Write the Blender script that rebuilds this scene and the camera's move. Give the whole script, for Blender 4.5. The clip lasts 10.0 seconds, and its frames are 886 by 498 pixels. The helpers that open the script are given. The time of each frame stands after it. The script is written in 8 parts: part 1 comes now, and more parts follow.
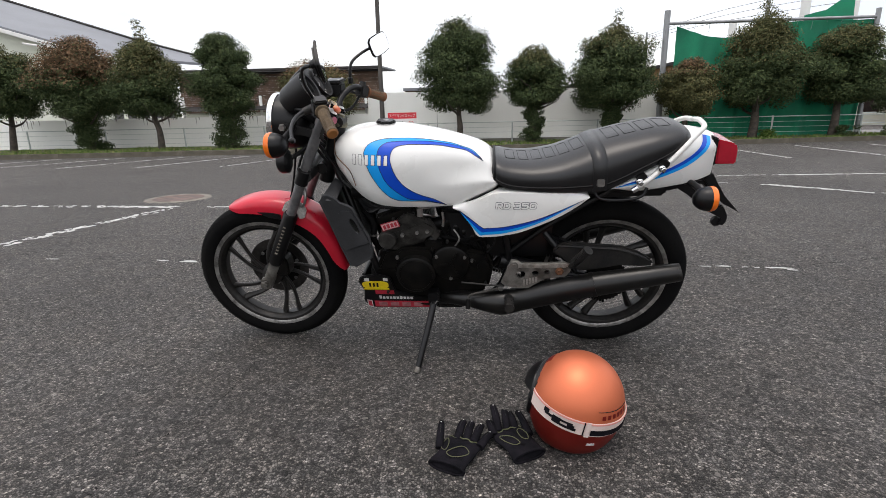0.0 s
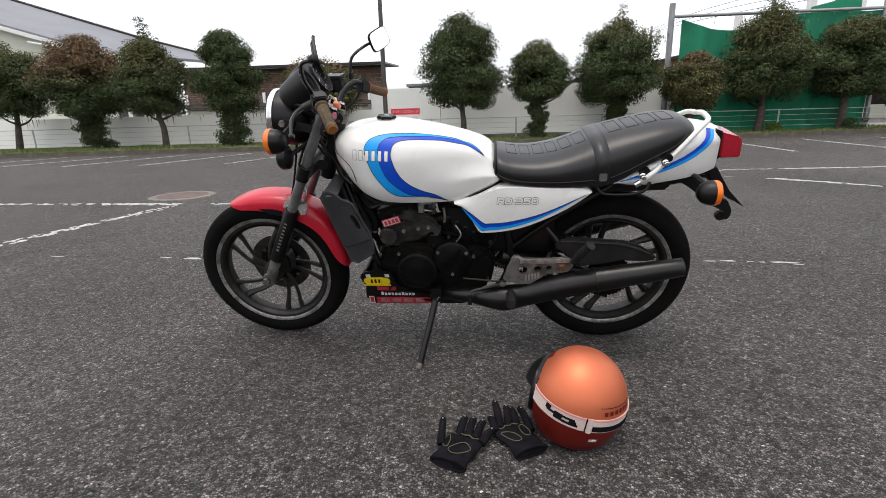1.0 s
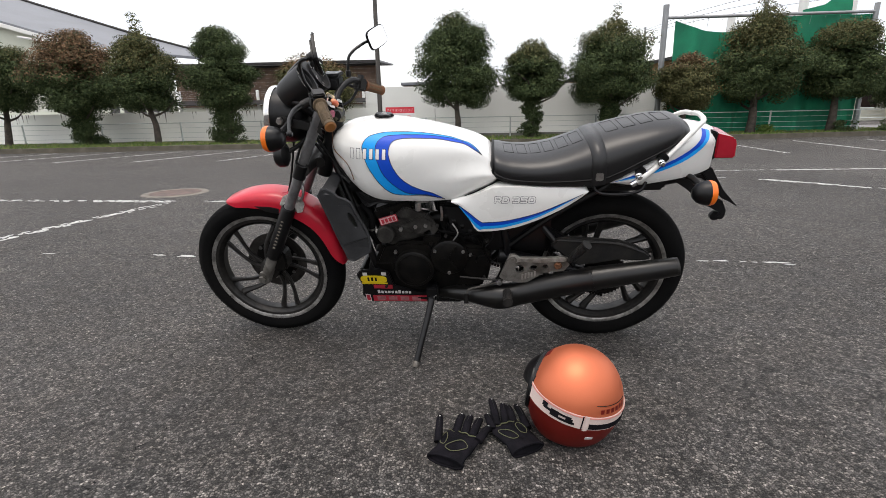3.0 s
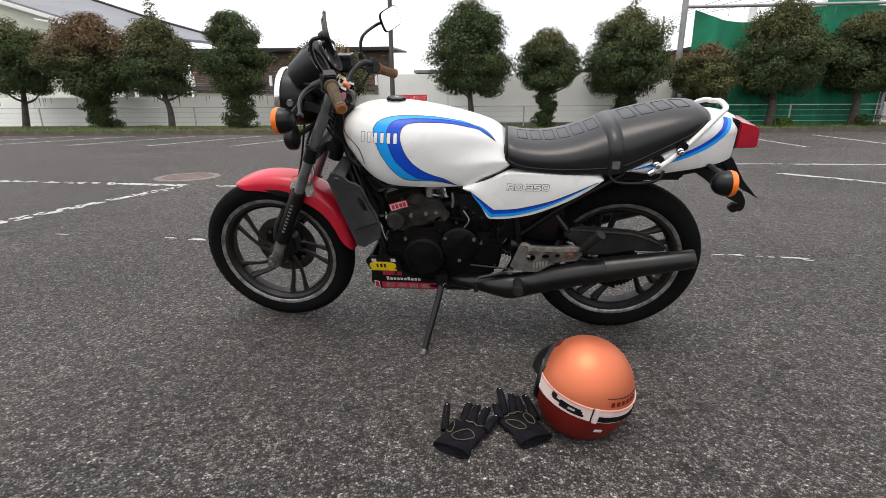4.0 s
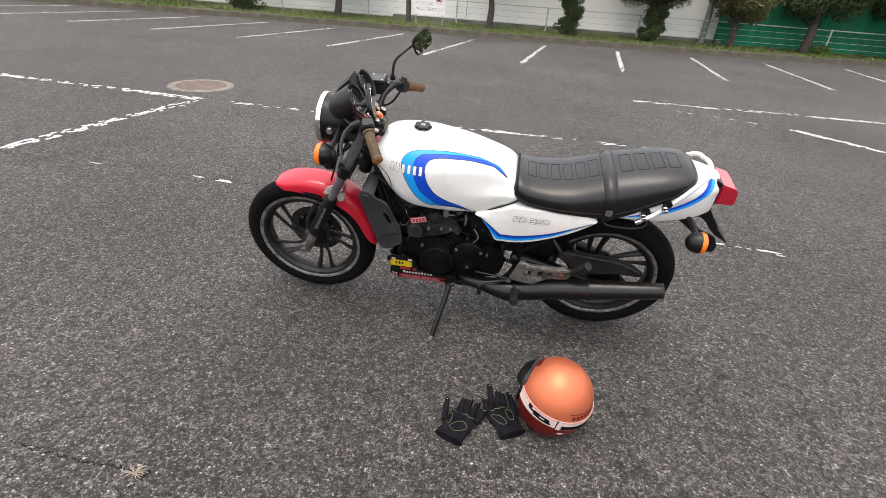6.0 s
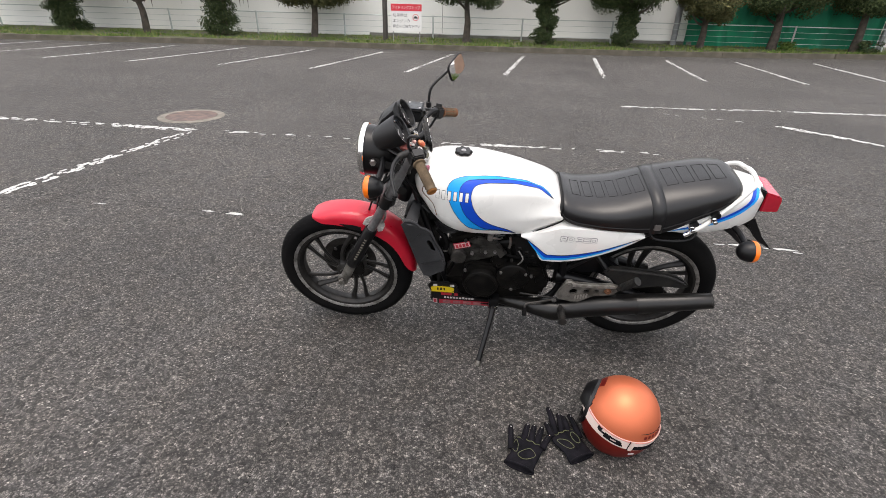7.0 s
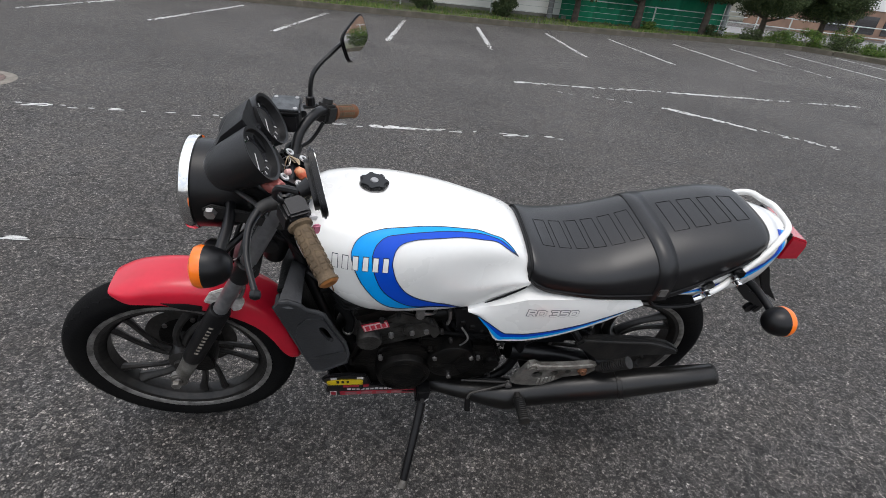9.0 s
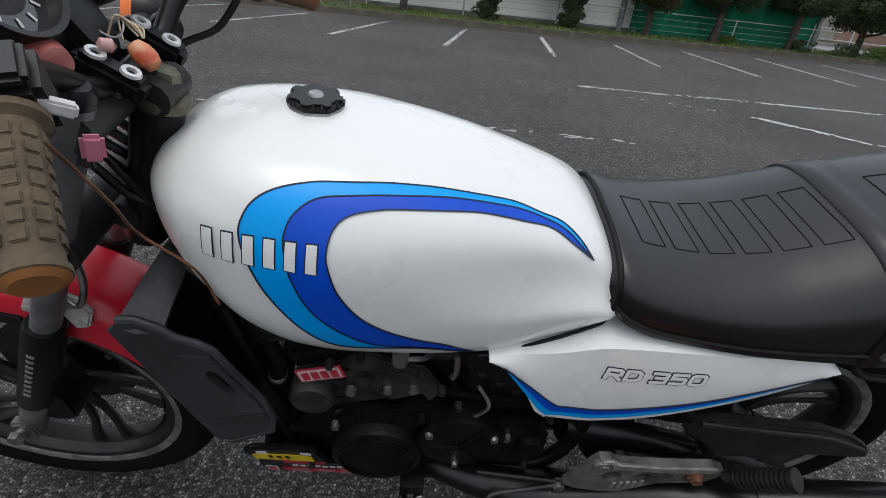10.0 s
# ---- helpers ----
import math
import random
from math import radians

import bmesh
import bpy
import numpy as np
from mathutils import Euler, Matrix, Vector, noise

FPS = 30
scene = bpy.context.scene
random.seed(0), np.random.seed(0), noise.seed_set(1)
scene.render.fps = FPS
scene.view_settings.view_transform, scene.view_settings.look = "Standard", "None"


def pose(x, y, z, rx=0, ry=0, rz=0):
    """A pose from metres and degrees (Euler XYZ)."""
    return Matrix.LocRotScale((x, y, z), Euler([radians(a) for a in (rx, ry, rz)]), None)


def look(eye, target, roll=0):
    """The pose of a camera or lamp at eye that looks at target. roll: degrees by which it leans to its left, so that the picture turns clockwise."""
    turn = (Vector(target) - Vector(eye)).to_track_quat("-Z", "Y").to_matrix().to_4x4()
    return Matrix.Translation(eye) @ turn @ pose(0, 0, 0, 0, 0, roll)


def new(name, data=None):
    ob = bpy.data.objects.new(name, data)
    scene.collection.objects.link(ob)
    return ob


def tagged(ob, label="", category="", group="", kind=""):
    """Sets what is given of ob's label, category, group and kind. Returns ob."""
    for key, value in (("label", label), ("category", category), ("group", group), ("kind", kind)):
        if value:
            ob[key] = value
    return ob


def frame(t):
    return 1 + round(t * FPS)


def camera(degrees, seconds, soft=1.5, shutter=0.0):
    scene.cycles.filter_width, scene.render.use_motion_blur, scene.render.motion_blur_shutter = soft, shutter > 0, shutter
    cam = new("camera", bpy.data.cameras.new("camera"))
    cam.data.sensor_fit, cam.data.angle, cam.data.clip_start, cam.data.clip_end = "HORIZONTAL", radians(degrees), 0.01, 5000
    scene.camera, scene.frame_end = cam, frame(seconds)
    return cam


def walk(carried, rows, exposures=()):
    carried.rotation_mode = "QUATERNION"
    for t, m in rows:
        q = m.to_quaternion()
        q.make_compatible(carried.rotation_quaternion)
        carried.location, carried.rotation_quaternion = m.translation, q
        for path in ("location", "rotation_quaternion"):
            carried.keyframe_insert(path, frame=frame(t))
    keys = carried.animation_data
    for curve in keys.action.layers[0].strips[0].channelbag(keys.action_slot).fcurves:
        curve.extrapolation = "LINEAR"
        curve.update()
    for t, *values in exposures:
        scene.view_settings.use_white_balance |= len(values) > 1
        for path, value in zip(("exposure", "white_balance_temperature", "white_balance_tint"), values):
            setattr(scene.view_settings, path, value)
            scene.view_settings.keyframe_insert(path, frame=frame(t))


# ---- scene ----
cam = camera(84.5, 10.0, soft=0.6)
PATH = [
    (0, (0.136, 0.134, 0.901), (0.044, 2.068, 0.397), -1.2),
    (0.5, (0.143, 0.136, 0.897), (0.034, 2.067, 0.386), -1.7),
    (1, (0.146, 0.142, 0.898), (0.036, 2.07, 0.379), -1.6),
    (1.5, (0.151, 0.141, 0.891), (0.048, 2.071, 0.377), -1.4),
    (2, (0.144, 0.133, 0.892), (0.053, 2.063, 0.377), -1.2),
    (2.5, (0.136, 0.135, 0.898), (0.056, 2.065, 0.378), -1.1),
    (4, (0.131, 0.159, 0.882), (0.007, 2.074, 0.318), -0.3),
    (4.5, (0.088, 0.226, 0.87), (-0.075, 2.114, 0.231), 1.2),
    (5, (0.063, 0.205, 0.926), (-0.098, 2.046, 0.163), 3.4),
    (5.5, (0.082, 0.117, 1.233), (-0.083, 1.909, 0.361), 4.0),
    (5.7, (0.107, 0.055, 1.348), (-0.029, 1.803, 0.386), 4.5),
    (6.8, (-0.126, 0.059, 1.448), (-0.157, 1.83, 0.518), 2.6),
    (7, (-0.172, 0.083, 1.438), (-0.216, 1.861, 0.523), 1.6),
    (7.5, (-0.198, 0.287, 1.403), (-0.218, 2.056, 0.471), 1.1),
    (8, (-0.211, 0.501, 1.411), (-0.269, 2.256, 0.454), -1.3),
    (8.5, (-0.265, 0.675, 1.408), (-0.073, 2.407, 0.427), 2.9),
    (9, (-0.238, 0.875, 1.363), (0.191, 2.554, 0.365), 6.8),
    (9.5, (-0.096, 1.143, 1.233), (0.225, 2.837, 0.22), 7.5),
    (10, (-0.049, 1.336, 1.048), (0.168, 3.078, 0.09), 6.5),
]
LIGHT = [(0.0, 0.09, 6650, 11), (2.5, 0.15, 6750, 11), (3.5, 0.17, 6750, 11), (4.0, 0.21, 6780, 11), (4.5, 0.45, 6800, 12), (5.0, 0.49, 6850, 12), (5.5, 0.65, 6850, 12), (7.0, 0.49, 6800, 12), (7.5, 0.49, 6750, 12), (8.0, 0.37, 6480, 11), (8.5, 0.25, 6420, 11), (9.0, 0.03, 6350, 10), (9.5, -0.21, 6250, 9), (10.0, -0.43, 6200, 8)]
walk(cam, [(t, look(eye, target, roll)) for t, eye, target, roll in PATH], LIGHT)

# ---- world and light ----
SUN_EL, SUN_AZ = 77.0, 205.0
world = bpy.data.worlds.new("overcast")
scene.world = world
world.use_nodes = True
wn, wl = world.node_tree.nodes, world.node_tree.links
wn.clear()
w_out = wn.new("ShaderNodeOutputWorld")
w_bg = wn.new("ShaderNodeBackground")
w_sky = wn.new("ShaderNodeTexSky")
w_sky.sky_type = "NISHITA"
w_sky.sun_disc = False
w_sky.sun_elevation, w_sky.sun_rotation = radians(SUN_EL), radians(SUN_AZ)
w_sky.dust_density = 4.0
w_co = wn.new("ShaderNodeTexCoord")
w_map = wn.new("ShaderNodeMapping")
w_map.inputs["Scale"].default_value = (1.0, 1.0, 3.2)
w_noise = wn.new("ShaderNodeTexNoise")
w_noise.inputs["Scale"].default_value = 2.4
w_noise.inputs["Detail"].default_value = 5.0
w_noise.inputs["Roughness"].default_value = 0.5
w_ramp = wn.new("ShaderNodeValToRGB")
w_ramp.color_ramp.elements[0].position, w_ramp.color_ramp.elements[0].color = 0.36, (0.72, 0.75, 0.80, 1)
w_ramp.color_ramp.elements[1].position, w_ramp.color_ramp.elements[1].color = 0.62, (1.03, 1.02, 1.0, 1)
w_mix = wn.new("ShaderNodeMixRGB")
w_mix.inputs["Fac"].default_value = 0.06
wl.new(w_co.outputs["Generated"], w_map.inputs["Vector"])
wl.new(w_map.outputs["Vector"], w_noise.inputs["Vector"])
wl.new(w_noise.outputs["Fac"], w_ramp.inputs["Fac"])
wl.new(w_ramp.outputs["Color"], w_mix.inputs["Color1"])
wl.new(w_sky.outputs["Color"], w_mix.inputs["Color2"])
w_sep = wn.new("ShaderNodeSeparateXYZ")
w_up = wn.new("ShaderNodeMapRange")  # an overcast sky is brightest overhead
w_up.inputs["To Min"].default_value, w_up.inputs["To Max"].default_value = 1.0, 1.60
w_mul = wn.new("ShaderNodeVectorMath")
w_mul.operation = "SCALE"
wl.new(w_co.outputs["Generated"], w_sep.inputs["Vector"])
wl.new(w_sep.outputs["Z"], w_up.inputs["Value"])
wl.new(w_mix.outputs["Color"], w_mul.inputs[0])
wl.new(w_up.outputs["Result"], w_mul.inputs["Scale"])
wl.new(w_mul.outputs["Vector"], w_bg.inputs["Color"])
w_bg.inputs["Strength"].default_value = 1.0
wl.new(w_bg.outputs["Background"], w_out.inputs["Surface"])
sun = new("sun", bpy.data.lights.new("sun", "SUN"))
sun.data.energy, sun.data.angle, sun.data.color = 0.82, radians(25), (1.0, 0.97, 0.93)
sun_dir = Vector((math.sin(radians(SUN_AZ)) * math.cos(radians(SUN_EL)), math.cos(radians(SUN_AZ)) * math.cos(radians(SUN_EL)), math.sin(radians(SUN_EL))))
sun.matrix_world = look(sun_dir * 60, (0, 0, 0))


# ---- materials ----
def mat(name, color, rough=0.5, metal=0.0, var=0.12, scale=6.0, bump=0.0, bscale=80.0, coat=0.0, second=None, spots=0.0, rvar=0.12, spec=0.5):
    """A surface with colour variation at two scales, uneven gloss and fine relief."""
    m = bpy.data.materials.new(name)
    m.use_nodes = True
    n, l = m.node_tree.nodes, m.node_tree.links
    p = n["Principled BSDF"]
    co = n.new("ShaderNodeTexCoord")
    big = n.new("ShaderNodeTexNoise")
    big.inputs["Scale"].default_value, big.inputs["Detail"].default_value = scale, 6.0
    fine = n.new("ShaderNodeTexNoise")
    fine.inputs["Scale"].default_value, fine.inputs["Detail"].default_value = bscale, 3.0
    l.new(co.outputs["Object"], big.inputs["Vector"])
    l.new(co.outputs["Object"], fine.inputs["Vector"])
    ramp = n.new("ShaderNodeValToRGB")
    c2 = second if second else tuple(c * (1 - 2 * var) for c in color)
    ramp.color_ramp.elements[0].position, ramp.color_ramp.elements[0].color = 0.36, (*c2, 1)
    ramp.color_ramp.elements[1].position, ramp.color_ramp.elements[1].color = 0.62, (*color, 1)
    l.new(big.outputs["Fac"], ramp.inputs["Fac"])
    mul = n.new("ShaderNodeMixRGB")
    mul.blend_type = "MULTIPLY"
    mul.inputs["Fac"].default_value = min(1.0, var * 2.5 + spots)
    r2 = n.new("ShaderNodeValToRGB")
    r2.color_ramp.elements[0].position, r2.color_ramp.elements[0].color = 0.3, (0.6, 0.6, 0.6, 1)
    r2.color_ramp.elements[1].position, r2.color_ramp.elements[1].color = 0.6, (1, 1, 1, 1)
    l.new(fine.outputs["Fac"], r2.inputs["Fac"])
    l.new(ramp.outputs["Color"], mul.inputs["Color1"])
    l.new(r2.outputs["Color"], mul.inputs["Color2"])
    l.new(mul.outputs["Color"], p.inputs["Base Color"])
    rr = n.new("ShaderNodeMapRange")
    rr.inputs["To Min"].default_value, rr.inputs["To Max"].default_value = max(0.02, rough - rvar), min(1.0, rough + rvar)
    l.new(big.outputs["Fac"], rr.inputs["Value"])
    l.new(rr.outputs["Result"], p.inputs["Roughness"])
    p.inputs["Metallic"].default_value = metal
    p.inputs["Coat Weight"].default_value = coat
    p.inputs["Coat Roughness"].default_value = 0.05
    p.inputs["Specular IOR Level"].default_value = spec
    if bump:
        b = n.new("ShaderNodeBump")
        b.inputs["Strength"].default_value, b.inputs["Distance"].default_value = bump, 0.002
        l.new(fine.outputs["Fac"], b.inputs["Height"])
        l.new(b.outputs["Normal"], p.inputs["Normal"])
    return m


WHITE = mat("white_lacquer", (0.69, 0.69, 0.67), 0.28, var=0.015, coat=0.6, rvar=0.05)
LIGHT_BLUE = mat("light_blue_vinyl", (0.001, 0.30, 0.78), 0.35, var=0.03, spec=0.3, rvar=0.05)
DARK_BLUE = mat("royal_blue_vinyl", (0.001, 0.060, 0.50), 0.35, var=0.03, spec=0.3, rvar=0.05)
NAVY = mat("navy_edge_line", (0.006, 0.010, 0.03), 0.35, var=0.05)
RED = mat("red_lacquer", (0.50, 0.010, 0.030), 0.32, var=0.04, coat=0.2, scale=9, second=(0.42, 0.009, 0.024), spec=0.35)
RUBBER = mat("tyre_rubber", (0.0045, 0.0045, 0.0048), 0.8, var=0.2, bump=0.5, bscale=160, second=(0.0075, 0.0073, 0.007), spec=0.06)
SEAT = mat("black_vinyl", (0.0030, 0.0030, 0.0037), 0.33, var=0.12, bump=0.10, bscale=420, second=(0.0065, 0.0063, 0.0072), rvar=0.05, spec=0.46)
PIPING_AND_GAP = mat("seam_vinyl_and_gap_dark", (0.005, 0.005, 0.0055), 0.6, var=0.1, spec=0.2)
BLACK = mat("black_plastic", (0.005, 0.005, 0.0058), 0.36, var=0.2, bump=0.10, bscale=300, spec=0.31)
DUSTY = mat("dusty_black", (0.009, 0.009, 0.009), 0.55, var=0.25, bump=0.4, bscale=120, second=(0.020, 0.0185, 0.017), scale=18, spec=0.36)
ENGINE = mat("grimy_black_engine", (0.0025, 0.0025, 0.0025), 0.36, var=0.25, bump=0.5, bscale=140, second=(0.0075, 0.0068, 0.006), scale=22, spec=0.14)
ALU = mat("weathered_aluminium", (0.22, 0.212, 0.195), 0.5, metal=0.6, var=0.2, bump=0.5, bscale=220, second=(0.085, 0.078, 0.068), scale=28)
RIM = mat("dull_rim_metal", (0.40, 0.39, 0.375), 0.38, metal=0.75, var=0.2, bump=0.4, bscale=260, second=(0.17, 0.165, 0.16), scale=40)
SPOKE = mat("dark_alloy_spoke", (0.014, 0.0135, 0.013), 0.40, metal=0.3, var=0.25, second=(0.026, 0.024, 0.022), scale=30, bump=0.3, spec=0.4)
GREY = mat("grey_plastic_guard", (0.036, 0.037, 0.040), 0.45, var=0.2, second=(0.022, 0.023, 0.025), scale=14, bump=0.3, bscale=180, spec=0.42)
FORK = mat("satin_fork_metal", (0.20, 0.20, 0.205), 0.4, metal=0.6, var=0.15, scale=20)
CHROME = mat("chrome", (0.74, 0.74, 0.74), 0.10, metal=1.0, var=0.03, rvar=0.04)
WHITE_TUBE = mat("white_painted_steel", (0.72, 0.72, 0.70), 0.3, var=0.04, coat=0.4, second=(0.6, 0.59, 0.56), scale=20)
GRIP = mat("worn_brown_rubber", (0.130, 0.092, 0.055), 0.7, var=0.2, bump=0.5, bscale=200, second=(0.080, 0.056, 0.034), scale=25, spec=0.25)
AMBER = mat("amber_lens", (0.82, 0.165, 0.006), 0.3, var=0.06, coat=0.15)
TAIL_RED = mat("red_lens", (0.44, 0.010, 0.028), 0.2, var=0.08, coat=0.5)
MIRROR = mat("mirror_glass", (0.9, 0.9, 0.9), 0.02, metal=1.0, var=0.0, rvar=0.01)
GAUGE = mat("gauge_glass", (0.02, 0.02, 0.022), 0.08, var=0.1, coat=1.0, rvar=0.03)
EXHAUST = mat("black_heatproof_paint", (0.003, 0.003, 0.0034), 0.34, var=0.2, bump=0.15, bscale=140, second=(0.006, 0.0056, 0.005), scale=12, spec=0.40)
CYL = mat("stained_dark_cylinder", (0.050, 0.047, 0.043), 0.5, metal=0.4, var=0.25, bump=0.6, bscale=180, second=(0.010, 0.0095, 0.0085), scale=26)
RUST = mat("rusty_bolt", (0.20, 0.09, 0.045), 0.7, metal=0.4, var=0.3, scale=60)
STEEL = mat("bare_steel", (0.42, 0.41, 0.40), 0.35, metal=0.9, var=0.15, scale=40)
YELLOW = mat("yellow_sticker", (0.75, 0.55, 0.01), 0.45, var=0.06, scale=40)
STICKER_RED = mat("red_sticker", (0.42, 0.02, 0.04), 0.45, var=0.1, scale=40)
STICKER_WHITE = mat("white_sticker", (0.6, 0.58, 0.57), 0.5, var=0.1, scale=60)
HELMET = mat("matt_orange_metallic", (0.60, 0.160, 0.075), 0.46, metal=0.65, coat=0.0, var=0.03, rvar=0.05, bscale=600)
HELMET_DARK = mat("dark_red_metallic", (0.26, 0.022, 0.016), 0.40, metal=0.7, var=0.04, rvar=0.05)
STRAP = mat("woven_white_strap", (0.62, 0.50, 0.46), 0.8, var=0.1, bump=0.4, bscale=500)
CLOTH = mat("black_glove_fabric", (0.006, 0.006, 0.0075), 0.9, var=0.2, bump=0.6, bscale=350, second=(0.011, 0.010, 0.013), scale=30, spec=0.06)
OLIVE = mat("olive_stitching", (0.085, 0.09, 0.045), 0.8, var=0.1)
LINE = mat("worn_road_paint", (0.62, 0.62, 0.60), 0.75, var=0.14, scale=14, bump=0.6, bscale=160, second=(0.44, 0.44, 0.425))
WALL = mat("stained_white_wall", (0.87, 0.88, 0.85), 0.85, var=0.035, scale=0.6, bump=0.3, bscale=40, second=(0.82, 0.83, 0.80))
WALL_BASE = mat("mossy_concrete_footing", (0.24, 0.24, 0.22), 0.9, var=0.3, scale=1.6, bscale=25, second=(0.12, 0.12, 0.105))
KERB = mat("kerb_concrete", (0.150, 0.130, 0.102), 0.9, var=0.2, scale=2.2, bump=0.6, bscale=60, second=(0.072, 0.066, 0.048))
SOIL = mat("weedy_soil", (0.075, 0.085, 0.03), 0.95, var=0.3, scale=3.0, bump=0.8, bscale=30, second=(0.05, 0.045, 0.03))
GALV = mat("galvanised_steel", (0.33, 0.34, 0.35), 0.5, metal=0.6, var=0.12, scale=3)
FENCE = mat("pale_green_fence_paint", (0.55, 0.60, 0.58), 0.55, var=0.12, scale=4)
NET = mat("green_netting", (0.006, 0.235, 0.120), 0.8, var=0.12, scale=1.2, bscale=30, second=(0.004, 0.165, 0.088))
WOOD = mat("brown_weathered_boards", (0.17, 0.105, 0.070), 0.8, var=0.25, scale=2.5, bscale=14, second=(0.085, 0.052, 0.036))
PALE_WOOD = mat("pale_new_boards", (0.42, 0.24, 0.12), 0.75, var=0.15, scale=2, bscale=20)
ROOF = mat("grey_metal_roof", (0.20, 0.21, 0.23), 0.55, var=0.1, scale=0.6, metal=0.2)
PLASTER = mat("cream_plaster", (0.66, 0.68, 0.58), 0.85, var=0.05, scale=0.5)
DARK = mat("dark_timber_and_eave_shade", (0.025, 0.022, 0.022), 0.7, var=0.2)
RED_ROOF = mat("red_roof_sheet", (0.42, 0.07, 0.06), 0.6, var=0.12, scale=1)
BARK = mat("bark", (0.105, 0.085, 0.068), 0.9, var=0.3, scale=8, bump=0.8, bscale=45, second=(0.05, 0.042, 0.034))
MANHOLE = mat("rusty_iron_cover", (0.150, 0.100, 0.085), 0.8, metal=0.1, var=0.2, scale=10, bump=0.6, bscale=90, second=(0.075, 0.055, 0.048))
RING = mat("concrete_ring", (0.20, 0.180, 0.150), 0.85, var=0.2, scale=8)


def leaf_mat(name, a, b, c):
    m = bpy.data.materials.new(name)
    m.use_nodes = True
    n, l = m.node_tree.nodes, m.node_tree.links
    p = n["Principled BSDF"]
    geo = n.new("ShaderNodeNewGeometry")
    ramp = n.new("ShaderNodeValToRGB")
    ramp.color_ramp.elements[0].color, ramp.color_ramp.elements[1].color = (*a, 1), (*c, 1)
    e = ramp.color_ramp.elements.new(0.55)
    e.color = (*b, 1)
    l.new(geo.outputs["Random Per Island"], ramp.inputs["Fac"])
    l.new(ramp.outputs["Color"], p.inputs["Base Color"])
    p.inputs["Roughness"].default_value = 0.7
    p.inputs["Specular IOR Level"].default_value = 0.12
    return m


LEAF = leaf_mat("dark_evergreen_leaves", (0.023, 0.038, 0.016), (0.046, 0.068, 0.027), (0.105, 0.130, 0.054))
LEAF_BROWN = leaf_mat("bronze_new_leaves", (0.055, 0.046, 0.026), (0.130, 0.084, 0.046), (0.25, 0.150, 0.088))
LEAF_MID = leaf_mat("olive_evergreen_leaves", (0.036, 0.042, 0.018), (0.080, 0.085, 0.034), (0.165, 0.150, 0.068))
GRASS = leaf_mat("mixed_grass", (0.060, 0.115, 0.024), (0.120, 0.185, 0.045), (0.25, 0.235, 0.105))


